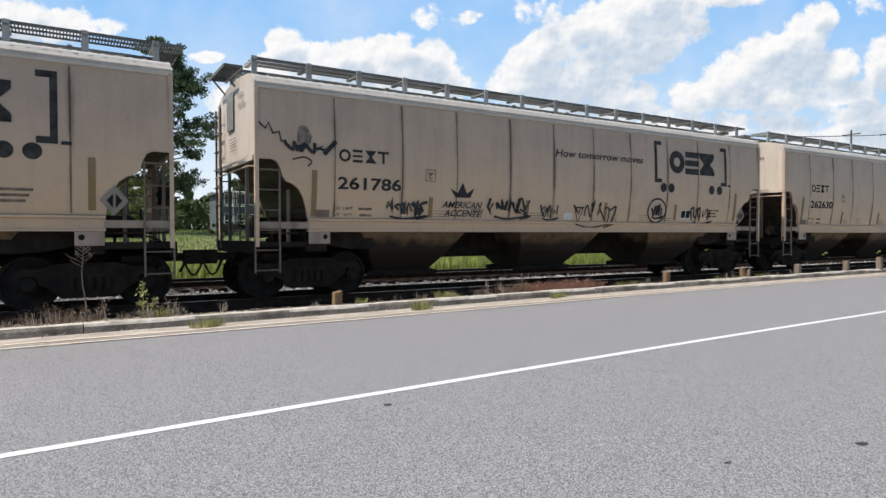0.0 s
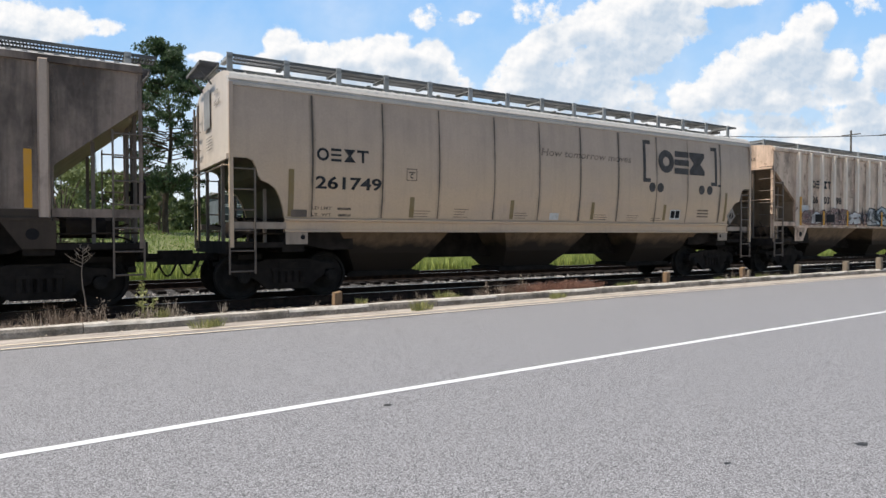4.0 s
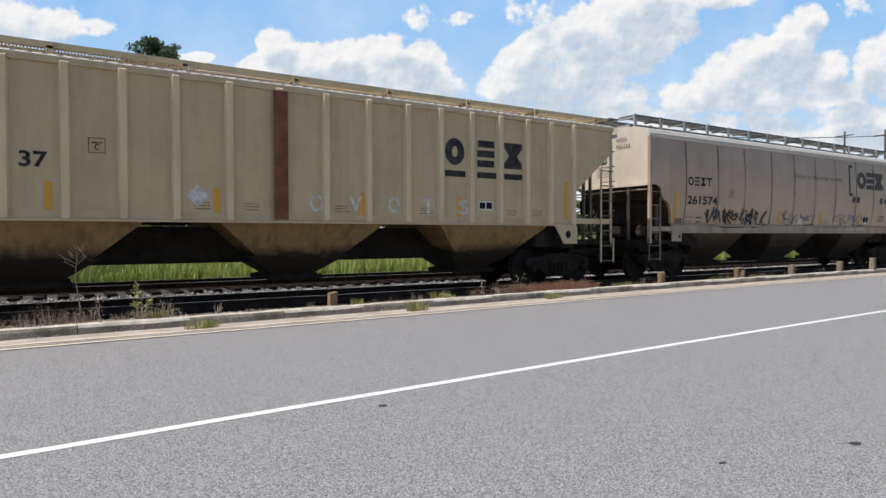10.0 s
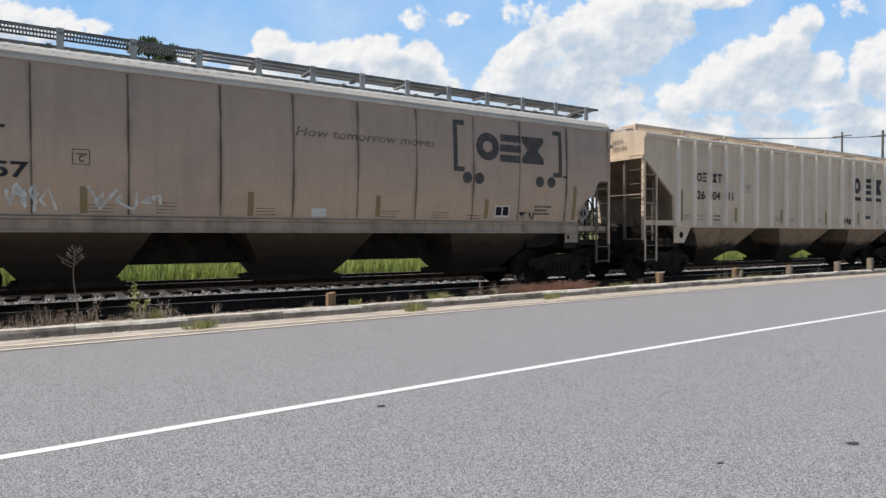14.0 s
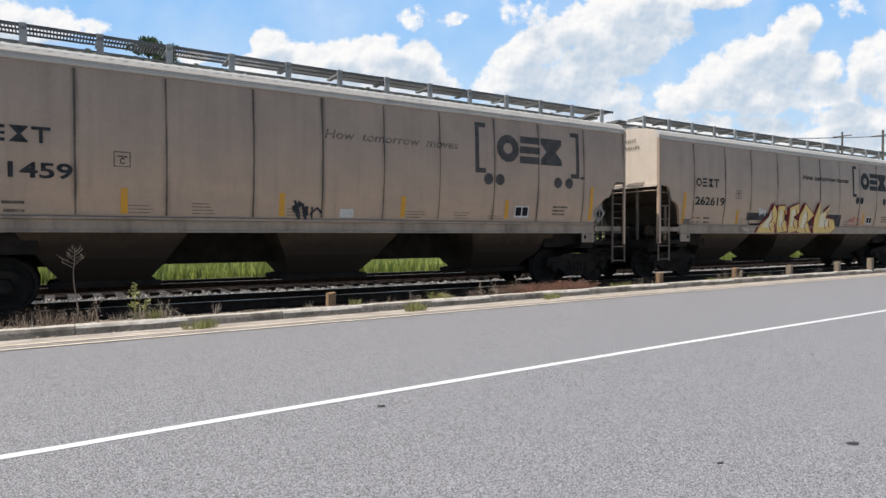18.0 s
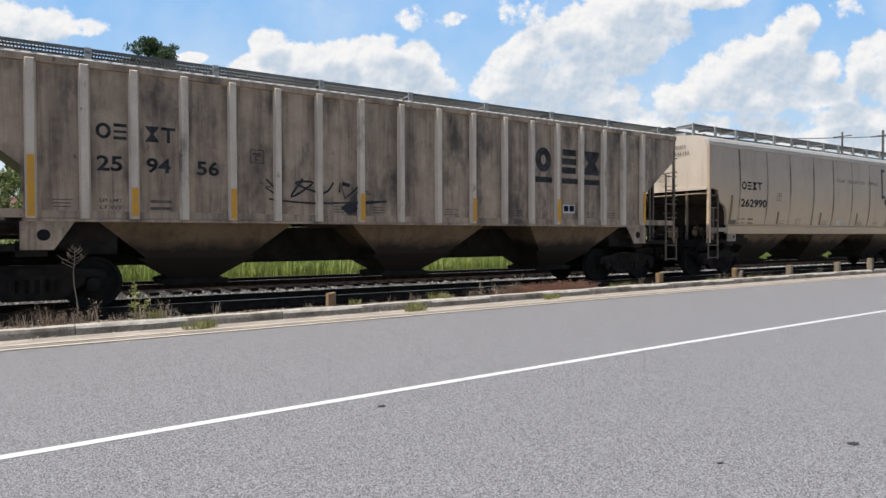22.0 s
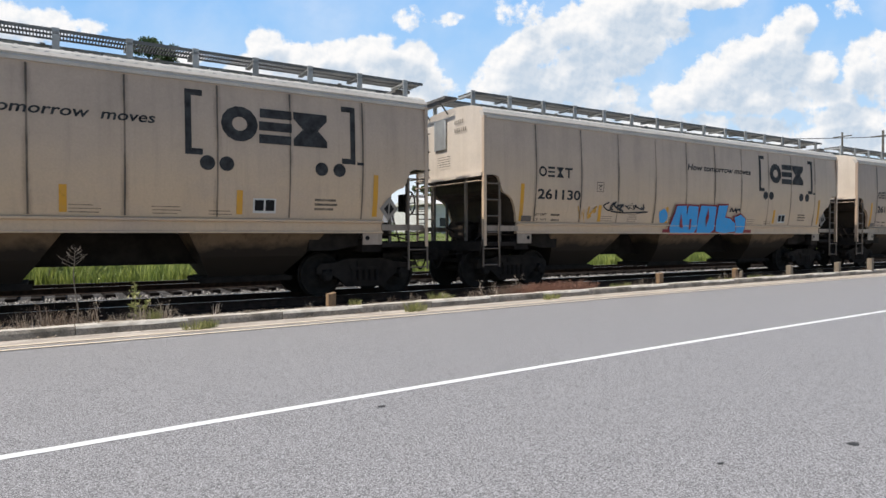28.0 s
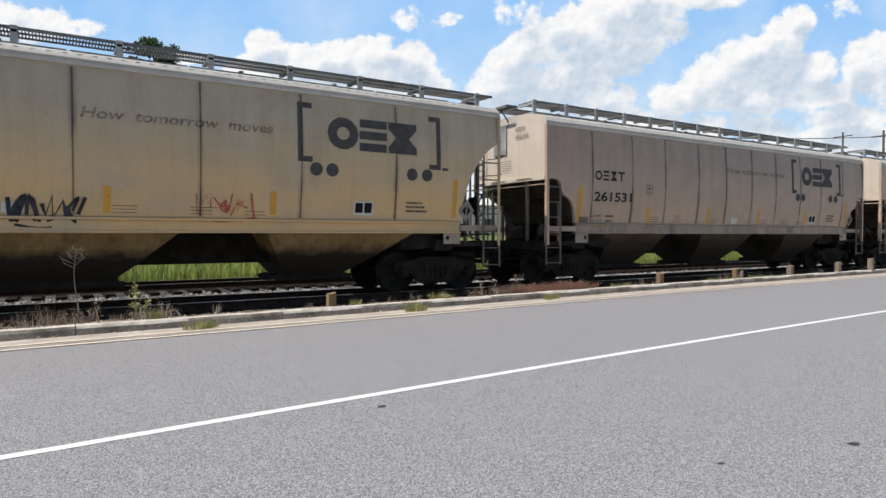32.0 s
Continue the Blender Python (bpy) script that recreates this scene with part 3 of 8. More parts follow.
def leaf_cloud(v, f, r, c, rad, n, size, flat=1.0):
    for _ in range(n):
        d = Vector((r.gauss(0, 1), r.gauss(0, 1), r.gauss(0, 1)))
        d = d.normalized() * rad * r.random() ** 0.45
        p = c + Vector((d.x, d.y, d.z * flat))
        s = size * r.uniform(0.6, 1.3)
        q = Euler((r.uniform(0, 6.3), r.uniform(0, 6.3), r.uniform(0, 6.3))).to_matrix()
        b = len(v)
        v += [tuple(p + q @ Vector(w)) for w in ((-s, -s * 0.3, 0), (s * 0.2, -s * 0.45, 0), (s, 0.1 * s, 0), (0, s * 0.45, 0))]
        f.append((b, b + 1, b + 2, b + 3))


def pine(name, x, y, h, seed, label):
    r = random.Random(seed)
    t = tagged(new(name), label, "tree", "trees behind the field")
    t.location = (x, y, field_z(x, y) - 0.1)
    bm = bmesh.new()
    pts = [Vector((0.25 * math.sin(i * 0.6 + seed), 0.2 * math.cos(i * 0.5), h * 0.97 * i / 12)) for i in range(13)]
    rad = h * 0.017
    for i in range(12):
        tube(bm, pts[i], pts[i + 1], rad * (1 - i / 13), 9, rad * (1 - (i + 1) / 13))
    v, f = [], []
    for i in range(105):
        u = r.uniform(0.22, 1.0) if i > 10 else r.uniform(0.85, 1.0)
        p = Vector((0.2 * math.sin(u * 7), 0.15 * math.cos(u * 6), h * 0.97 * u))
        a = r.uniform(0, 6.28)
        ln = h * (0.19 if u < 0.45 else 0.33 * (1.10 - u) / 0.6 + 0.03) * r.uniform(0.55, 1.15)
        q = p + Vector((math.cos(a) * ln, math.sin(a) * ln, ln * r.uniform(-0.05, 0.35)))
        tube(bm, p, q, rad * 0.28 * (1.2 - u), 5, rad * 0.08)
        for j in range(4):
            c = p.lerp(q, 0.45 + 0.18 * j) + Vector((r.gauss(0, 0.3), r.gauss(0, 0.3), r.gauss(0.1, 0.2)))
            leaf_cloud(v, f, r, c, h * r.uniform(0.022, 0.046), 85 if u > 0.35 else 50, 0.125, 0.62)
    part("trunk", bm, BARK, t, "slender grey-brown trunk with limbs")
    part("crown", from_lists("crown", v, f, NEEDLES), None, t, "open dark green needle crown")
    return t


def broadleaf(name, x, y, h, w, seed, mat, label, group="trees behind the field", n=34, size=0.16, low=0.18):
    r = random.Random(seed)
    t = tagged(new(name), label, "tree" if h > 3 else "bush", group)
    t.location = (x, y, field_z(x, y) - 0.1)
    bm = bmesh.new()
    tube(bm, (0, 0, 0), (0.1, 0, h * 0.45), h * 0.025, 8, h * 0.016)
    v, f = [], []
    for i in range(n):
        u = r.uniform(low, 0.97)
        a = r.uniform(0, 6.28)
        rr = w * 0.5 * math.sqrt(max(0.05, 1 - abs(u - 0.5) ** 1.7 * 2.6)) * r.random() ** 0.4
        c = Vector((math.cos(a) * rr, math.sin(a) * rr, h * u))
        tube(bm, (0.08, 0, h * min(0.45, u * 0.6)), c, h * 0.007, 5, h * 0.002)
        leaf_cloud(v, f, r, c, h * r.uniform(0.06, 0.12), 130, size, 0.8)
    part("trunk", bm, BARK, t)
    part("crown", from_lists("crown", v, f, mat), None, t)
    return t


pine("pine_tree", 8.0, 58.0, 16.6, 4, "tall pine with an open irregular crown")
broadleaf("deciduous_tree", 0.3, 52.0, 6.0, 6.0, 2, LEAVES, "light green broadleaf tree in the sun", size=0.2)
broadleaf("deciduous_tree", -3.2, 66.0, 6.8, 8.0, 5, LEAVES, "light green broadleaf tree in the sun", size=0.24)
broadleaf("deciduous_tree", 5.6, 74.0, 6.6, 8.5, 7, LEAVES, "light green broadleaf tree in the sun", size=0.24)
broadleaf("deciduous_tree", 11.5, 92.0, 8.5, 10.0, 8, LEAVES_DARK, "dark green broadleaf tree", size=0.28)
broadleaf("deciduous_tree", 4.6, 60.0, 4.8, 6.5, 31, LEAVES, "light green broadleaf tree in the sun", size=0.2)
broadleaf("young_tree", 0.0, 23.8, 4.3, 3.0, 41, LEAVES, "feathery olive-green young tree beside the far track", "bushes", 30, 0.07, 0.12)
broadleaf("bush", 11.9, 47.0, 2.2, 2.6, 9, LEAVES, "rounded light green bush on the field", "bushes", 16, 0.10, 0.1)
broadleaf("bush", 9.4, 44.0, 1.5, 1.6, 10, LEAVES_DARK, "small dark green bush", "bushes", 12, 0.09, 0.1)
broadleaf("bush", 17.5, 52.0, 3.6, 2.8, 12, LEAVES, "slim light green young tree", "bushes", 18, 0.12, 0.1)
rng = random.Random(77)
for i in range(26):
    x = -30 + i * 7.5 + rng.uniform(-2, 2)
    y = 118 + rng.uniform(-10, 25)
    broadleaf("far_tree", x, y, rng.uniform(8.5, 12.5), rng.uniform(9, 13), 200 + i, LEAVES_DARK if i % 3 else LEAVES, "hazy green tree in the far wood edge", "far wood edge", 20, 0.45, 0.08)

# the wood behind the field, a closed dark bank under the crowns
v, f = [], []
for i in range(34000):
    x = -70 + 290 * rng.random()
    y = 126 + 22 * rng.random()
    top = 6.3 + 2.2 * noise.noise((x * 0.07, 0.3, 1.7)) + 1.1 * noise.noise((x * 0.31, 2.1, 0.4))
    p = Vector((x, y, 1.2 + top * rng.random() ** 0.75))
    q = Euler((rng.uniform(0, 6.3), rng.uniform(0, 6.3), rng.uniform(0, 6.3))).to_matrix()
    b, r = len(v), rng.uniform(0.35, 0.85)
    v += [tuple(p + q @ Vector(w)) for w in ((-r, -r * 0.4, 0), (r * 0.2, -r * 0.6, 0), (r, 0.1 * r, 0), (0, r * 0.6, 0))]
    f.append((b, b + 1, b + 2, b + 3))
tagged(new("far_wood", from_lists("far_wood", v, f, LEAVES_DARK)), "closed dark green edge of the far wood", "wood", kind="stuff")

# ---- buildings, tower and poles in the distance ----
WALL_WHITE = two_tone("pale_wall_paint", (0.62, 0.61, 0.58), (0.50, 0.49, 0.47), 0.8, 0.8)
WALL_TAN = two_tone("dull_tan_wall", (0.30, 0.27, 0.23), (0.22, 0.20, 0.17), 0.8, 0.9)
WALL_GREY = two_tone("blue_grey_wall", (0.12, 0.14, 0.15), (0.08, 0.095, 0.10), 0.8, 0.8)
ROOF_GREY = two_tone("grey_roof", (0.20, 0.19, 0.19), (0.13, 0.125, 0.12), 2.0, 0.8)
ROOF_RED = two_tone("brown_red_roof", (0.25, 0.11, 0.08), (0.16, 0.08, 0.06), 2.0, 0.8)
DARK_PANE = plain("dark_window_glass", (0.03, 0.035, 0.04), 0.15)
FRAME_WHITE = plain("white_frame_paint", (0.70, 0.70, 0.68))


def building(name, x, y, w, d, h, wall, roof, label, cols=4, storeys=1, turn=0.0, gable=1.2):
    b = tagged(new(name), label, "building", "buildings beyond the field")
    b.matrix_basis = pose(x, y, field_z(x, y) - 0.15, 0, 0, turn)
    part("wall", boxes((-w / 2, w / 2, -d / 2, d / 2, 0, h)), wall, b)
    bm = bmesh.new()
    e = 0.35
    v = [bm.verts.new(q) for q in ((-w / 2 - e, -d / 2 - e, h), (w / 2 + e, -d / 2 - e, h), (w / 2 + e, d / 2 + e, h), (-w / 2 - e, d / 2 + e, h), (-w / 2 - e, 0, h + gable), (w / 2 + e, 0, h + gable))]
    for q in ((0, 1, 5, 4), (2, 3, 4, 5), (0, 4, 3), (1, 2, 5), (3, 2, 1, 0)):
        bm.faces.new([v[i] for i in q])
    part("roof", bm, roof, b)
    sh = h / storeys
    for s in range(storeys):
        for i in range(cols):
            cx = -w / 2 + (i + 0.5) * w / cols
            f = part("window", boxes((cx - 0.55, cx + 0.55, -d / 2 - 0.05, -d / 2 + 0.02, s * sh + 0.9, s * sh + 2.1)), FRAME_WHITE, b)
            part("pane", boxes((cx - 0.46, cx + 0.46, -d / 2 - 0.062, -d / 2 - 0.052, s * sh + 1.0, s * sh + 2.0)), DARK_PANE, f)
    return b


building("warehouse", 45.0, 66.0, 16.0, 9.0, 3.6, WALL_WHITE, WALL_WHITE, "long low white building behind the field", 5)
building("office_block", 16.7, 72.0, 3.8, 7.0, 4.3, WALL_GREY, ROOF_GREY, "blue-grey two-storey block with white window frames", 3, 2, gable=0.25)
building("house", 43.0, 84.0, 5.0, 5.0, 1.9, WALL_WHITE, ROOF_GREY, "small white house with a grey roof", 3, gable=1.6)
building("house", -2.6, 82.0, 8.0, 7.0, 2.6, WALL_TAN, ROOF_RED, "small house with a reddish roof", 3, gable=1.5)

# white pipe scaffold beside the grey block
sc = tagged(new("pipe_frame"), "white pipe frame tower beside the grey block", "scaffold")
sc.location = (14.4, 68.0, field_z(14.4, 68))
for i in range(3):
    part("upright", tubes(((i * 1.3, 0, 0), (i * 1.3, 0, 4.4), 0.06)), FRAME_WHITE, sc)
for j in range(3):
    part("crossbar", tubes(((0, 0, 1.2 + j * 1.55), (2.6, 0, 1.2 + j * 1.55), 0.06)), FRAME_WHITE, sc)

# lattice tower with round platforms
tw = tagged(new("lattice_tower"), "tall slim lattice tower with round platforms", "tower")
tw.location = (5.6, 170.0, 1.8)
tw.scale = (0.72, 0.72, 0.95)
# steel paled towards sky blue: distance haze put into its colour
TOWER = two_tone("hazy_tower_steel", (0.56, 0.61, 0.65), (0.48, 0.54, 0.58), 1.0, 0.6)
for sx in (-1, 1):
    for sy in (-1, 1):
        part("leg", tubes(((sx * 3.4, sy * 3.4, 0), (sx * 2.2, sy * 2.2, 31.0), 0.085)), TOWER, tw)
for j in range(9):
    w0, w1 = 3.4 - 1.2 * j / 9, 3.4 - 1.2 * (j + 1) / 9
    z0, z1 = 31.0 * j / 9, 31.0 * (j + 1) / 9
    for a, b in (((-1, -1), (1, -1)), ((1, -1), (1, 1)), ((1, 1), (-1, 1)), ((-1, 1), (-1, -1))):
        part("bracing", tubes(((a[0] * w0, a[1] * w0, z0), (b[0] * w1, b[1] * w1, z1), 0.05, 4)), TOWER, tw)
        part("bracing", tubes(((b[0] * w0, b[1] * w0, z0), (a[0] * w1, a[1] * w1, z1), 0.05, 4)), TOWER, tw)
        part("girt", tubes(((a[0] * w1, a[1] * w1, z1), (b[0] * w1, b[1] * w1, z1), 0.055, 4)), TOWER, tw)
for z, r in ((22.5, 2.9), (26.5, 3.3), (31.0, 2.7)):
    bm = bmesh.new()
    tube(bm, (0, 0, z), (0, 0, z + 0.12), r, 20, r)
    for i in range(20):
        a, b = i * math.tau / 20, (i + 1) * math.tau / 20
        p, q = (r * math.cos(a), r * math.sin(a)), (r * math.cos(b), r * math.sin(b))
        tube(bm, (*p, z), (*p, z + 1.1), 0.035, 4)
        tube(bm, (*p, z + 1.1), (*q, z + 1.1), 0.035, 4)
    part("platform", bm, TOWER, tw)
part("mast", tubes(((0, 0, 30.9), (0, 0, 31.8), 0.08)), TOWER, tw)

# utility poles with wires down the line of the track
POLE = two_tone("grey_utility_pole", (0.13, 0.115, 0.10), (0.08, 0.07, 0.06), 3.0, 0.9, stretch=(3, 3, 0.4))


def utility_pole(x, y, h, arms=1):
    o = tagged(new("utility_pole"), "slim grey wooden utility pole", "pole", "poles beyond the train")
    o.location = (x, y, field_z(x, y))
    part("shaft", tubes(((0, 0, 0), (0, 0, h), 0.16, 8, 0.11)), POLE, o)
    for a in range(arms):
        part("crossarm", boxes((-0.06, 0.06, -1.1, 1.1, h - 0.6 - a * 0.8, h - 0.48 - a * 0.8)), POLE, o)
    return o


utility_pole(71.5, 30.0, 12.0), utility_pole(84.5, 40.0, 13.9), utility_pole(12.8, 60.0, 8.9, 2), utility_pole(40.0, 58.0, 14.5)
WIRE = plain("dark_cable", (0.05, 0.05, 0.055))
for y0, z0, y1, z1 in ((30.0, 11.5, 58.0, 14.9), (29.2, 11.4, 57.2, 14.6)):
    bm = bmesh.new()
    pts = [Vector((71.5 + (40.0 - 71.5) * t, y0 + (y1 - y0) * t, z0 + (z1 - z0) * t - 1.0 * 4 * t * (1 - t))) for t in [i / 12 for i in range(13)]]
    for a, b in zip(pts, pts[1:]):
        tube(bm, a, b, 0.02, 4)
    tagged(new("overhead_wire", finish("overhead_wire", bm, WIRE)), "thin dark overhead wire between the poles", "wire", "overhead wires")

# ---- cumulus far away: a plain backdrop beyond everything ----
FAR = 2600.0


def clouds(nt, bsdf):
    """Heaped clouds: soft heaps at their places, their rims broken by noise, grey below and bright above."""
    tc = nt.nodes.new("ShaderNodeTexCoord")
    sep = nt.nodes.new("ShaderNodeSeparateXYZ")
    nt.links.new(tc.outputs["Object"], sep.inputs[0])
    unit = FAR / 1104.5

    def math_(op, a, b=None, c=None):
        n = nt.nodes.new("ShaderNodeMath")
        n.operation = op
        for s, q in zip(n.inputs, (a, b, c)):
            if q is None:
                continue
            if isinstance(q, bpy.types.NodeSocket):
                nt.links.new(q, s)
            else:
                s.default_value = q
        return n.outputs[0]

    u = math_("DIVIDE", sep.outputs[0], unit)
    w = math_("DIVIDE", sep.outputs[1], unit)
    uv = nt.nodes.new("ShaderNodeCombineXYZ")
    nt.links.new(u, uv.inputs[0])
    nt.links.new(w, uv.inputs[1])
    # centre, half width, half height, weight
    heaps = [(-300, 362, 36, 28, 1), (-250, 335, 50, 34, 1), (-190, 335, 55, 36, 1), (-110, 342, 55, 38, 1), (-48, 328, 46, 42, 1), (-150, 292, 150, 42, 1), (-20, 280, 45, 40, 1), (-330, 318, 50, 26, 0.9), (-300, 260, 140, 40, 1), (-440, 338, 34, 12, 0.85),
             (-770, 402, 60, 45, 1), (-700, 395, 66, 32, 1), (-630, 390, 45, 18, 0.9), (-785, 340, 45, 50, 1), (-740, 228, 50, 34, 1), (-790, 270, 60, 40, 1), (-44, 405, 34, 28, 0.74), (14, 406, 40, 14, 0.68),
             (105, 290, 50, 44, 1), (130, 325, 48, 40, 1), (175, 355, 52, 40, 1), (235, 388, 56, 44, 1), (300, 412, 60, 46, 1), (380, 432, 80, 42, 1), (470, 446, 80, 26, 1), (345, 368, 66, 42, 1), (265, 325, 90, 42, 1), (190, 285, 100, 36, 1), (300, 276, 70, 26, 0.9), (400, 385, 44, 34, 0.95), (150, 418, 60, 34, 0.72),
             (416, 262, 52, 34, 1), (486, 300, 58, 40, 1), (546, 332, 58, 44, 1), (606, 368, 44, 40, 1), (638, 404, 30, 30, 1), (620, 310, 64, 42, 1), (672, 318, 42, 30, 1), (560, 270, 120, 36, 1), (680, 268, 70, 26, 0.9),
             (748, 318, 40, 48, 1), (790, 310, 56, 62, 1), (785, 350, 34, 34, 1), (720, 228, 70, 28, 1), (716, 420, 44, 22, 0.70), (240, 240, 210, 24, 0.85), (460, 215, 230, 26, 0.85), (700, 190, 170, 32, 0.9)]

    def heaped(du, dw):
        """The heaps' thickness, seen a little aside."""
        dens = None
        for cx, cz, rx, rz, wt in heaps:
            a = math_("MULTIPLY_ADD", u, 1.0 / rx, (du - cx) / rx)
            b = math_("MULTIPLY_ADD", w, 1.0 / rz, (dw - cz) / rz)
            d = math_("MULTIPLY_ADD", a, a, math_("MULTIPLY", b, b))
            e = math_("DIVIDE", wt, math_("MULTIPLY_ADD", math_("MULTIPLY", d, d), 0.6, 1.0))
            dens = e if dens is None else math_("SMOOTH_MAX", dens, e, 0.15)
        return dens

    def puffs(du, dw, scale, detail, rough):
        mp = nt.nodes.new("ShaderNodeMapping")
        mp.inputs["Location"].default_value = (du, dw, 0)
        nt.links.new(uv.outputs[0], mp.inputs[0])
        return noisy(nt, mp.outputs[0], scale, detail, rough)

    fine = math_("SUBTRACT", puffs(0, 0, 0.020, 6.0, 0.56), 0.5)
    curl = math_("SUBTRACT", puffs(40, 15, 0.055, 6.0, 0.62), 0.5)
    rim = math_("MULTIPLY_ADD", curl, 0.55, math_("MULTIPLY_ADD", fine, 1.15, heaped(0, 0)))
    alpha = nt.nodes.new("ShaderNodeMapRange")
    alpha.interpolation_type = "SMOOTHSTEP"
    alpha.inputs["From Min"].default_value, alpha.inputs["From Max"].default_value = 0.52, 0.80
    nt.links.new(rim, alpha.inputs["Value"])
    thin = puffs(0, 0, 0.006, 6.0, 0.5)
    veil = math_("MULTIPLY", ramp(nt, thin, 0.42, 0.72), 0.30)
    haze = math_("MULTIPLY", ramp(nt, w, 300.0, 60.0), 0.65)
    alpha2 = math_("MAXIMUM", alpha.outputs[0], math_("MAXIMUM", veil, haze))
    # a thick heap between here and the sun, up and to the left, leaves this part in shade
    above = math_("MULTIPLY_ADD", math_("SUBTRACT", puffs(-12, 22, 0.016, 3.0, 0.5), 0.5), 1.5, heaped(-16, 34))
    shade = nt.nodes.new("ShaderNodeMapRange")
    shade.interpolation_type = "SMOOTHSTEP"
    shade.inputs["From Min"].default_value, shade.inputs["From Max"].default_value = 0.50, 1.10
    nt.links.new(above, shade.inputs["Value"])
    relief = ramp(nt, math_("SUBTRACT", puffs(-4, 7, 0.026, 5.0, 0.58), puffs(0, 0, 0.026, 5.0, 0.58)), -0.06, 0.15)
    dull = math_("ADD", math_("MULTIPLY", shade.outputs[0], 0.80), math_("MULTIPLY", relief, 0.30))
    cloud = mixed(nt, math_("MINIMUM", dull, 1.0), (1.0, 0.99, 0.985), (0.56, 0.66, 0.78))
    blue = mixed(nt, ramp(nt, w, 120.0, 440.0), (0.60, 0.80, 0.98), (0.30, 0.57, 0.96))
    em = nt.nodes.new("ShaderNodeEmission")
    em.inputs["Strength"].default_value = CLOUD_LIGHT
    nt.links.new(mixed(nt, alpha2, blue, cloud), em.inputs["Color"])
    nt.links.new(em.outputs[0], nt.nodes["Material Output"].inputs["Surface"])


CLOUD_LIGHT = 0.90
bm = bmesh.new()
bm.faces.new([bm.verts.new(q) for q in ((-2600, -140, 0), (2600, -140, 0), (2600, 1400, 0), (-2600, 1400, 0))])
backdrop = new("backdrop", finish("backdrop", bm, material("heaped_clouds", clouds)))
tagged(backdrop, "white cumulus clouds low in a blue sky", "sky", kind="structure")

# ---- the train: rail level z = 0, x from the leading corner of the body, y = 0 on the track's centre line ----
RAIL_Z, TRACK_Y = 0.15, 13.46
ROUND = [(1.30, 1.425), (1.60, 1.46), (2.00, 1.53), (2.35, 1.568), (2.70, 1.585), (3.10, 1.585), (3.50, 1.571), (3.90, 1.545), (4.25, 1.518)]
FLAT = [(1.0, 1.50), (4.3, 1.50)]
ACFS = [(0.9, 1.50), (1.45, 1.50), (1.8, 1.52), (2.4, 1.575), (3.2, 1.585), (3.75, 1.55), (4.2, 1.50)]
KINDS = {
    # curved-side car; cut: lower edge of the side sheet at the ends
    "round": dict(length=16.16, sec=ROUND, cut=[(0, 2.72), (0.32, 2.73), (0.43, 2.68), (0.49, 2.56), (0.53, 2.41), (0.60, 2.32), (0.74, 2.27), (0.86, 2.18), (0.95, 2.02), (1.02, 1.82), (1.06, 1.62)],
                  chord=(4.06, 4.23), sill=(1.34, 1.60), ridge=4.50, board=(4.80, -0.85, -0.28), end_z=2.72, pitch=1.12,
                  seams=[1.60, 3.14, 4.53, 6.05, 7.42, 8.79, 10.18, 11.70, 13.06, 14.60], trucks=(1.25, 14.87),
                  bays=[(2.25, 4.96, 2.95, 4.35), (6.52, 9.30, 7.10, 8.62), (11.20, 13.91, 11.75, 13.20)]),
    "ribbed": dict(length=17.29, sec=FLAT, cut=[(0, 3.50), (1.32, 2.42), (1.35, 1.56)],
                   chord=(4.06, 4.20), sill=(1.52, 1.70), ridge=4.36, board=(4.49, -1.02, -0.52), end_z=3.50, pitch=1.9,
                   ribs=[1.46, 2.21, 2.95, 3.76, 4.60, 5.45, 6.29, 7.21, 8.15, 9.10, 10.04, 10.97, 11.81, 12.65, 13.48, 14.31, 15.07, 15.84],
                   trucks=(1.45, 15.75), bays=[(2.35, 5.85, 3.70, 4.50), (7.00, 10.55, 8.35, 9.15), (11.85, 15.20, 12.95, 13.75)]),
    "centre": dict(length=16.80, sec=ACFS, cut=[(0, 3.66), (0.55, 3.12), (1.10, 2.52), (1.24, 2.2), (1.27, 1.46)],
                   chord=(3.78, 4.06), sill=(0.92, 1.44), ridge=4.42, board=(4.62, -0.80, -0.25), end_z=3.66, pitch=1.75,
                   seams=[1.80, 3.70, 5.0, 6.62, 8.3, 10.0, 11.7, 13.4, 15.0], trucks=(1.35, 15.45),
                   bays=[(2.2, 6.3, 3.0, 4.3), (6.3, 10.5, 7.7, 9.2), (10.5, 14.6, 12.3, 13.6)]),
    "oval": dict(length=17.52, sec=ROUND, cut=[(0, 3.48), (0.18, 3.39), (0.36, 3.26), (0.54, 3.07), (0.70, 2.86), (0.83, 2.64), (0.94, 2.37), (1.01, 2.10), (1.05, 1.84), (1.06, 1.62)],
                 chord=(4.08, 4.25), sill=(1.34, 1.60), ridge=4.48, board=(4.74, -0.85, -0.28), end_z=3.48, pitch=1.45,
                 seams=[1.32, 3.13, 4.97, 6.80, 8.78, 10.77, 12.65, 14.75], trucks=(1.45, 16.05),
                 bays=[(2.1, 5.4, 3.3, 4.5), (6.9, 10.5, 7.6, 9.4), (12.0, 15.4, 12.6, 13.9)]),
}


def side_y(k, z):
    return at(KINDS[k]["sec"], z)


def low_edge(k, x):
    c, ln = KINDS[k]["cut"], KINDS[k]["length"]
    d = min(x, ln - x)
    return at(c, d) if d <= c[-1][0] else c[-1][1]


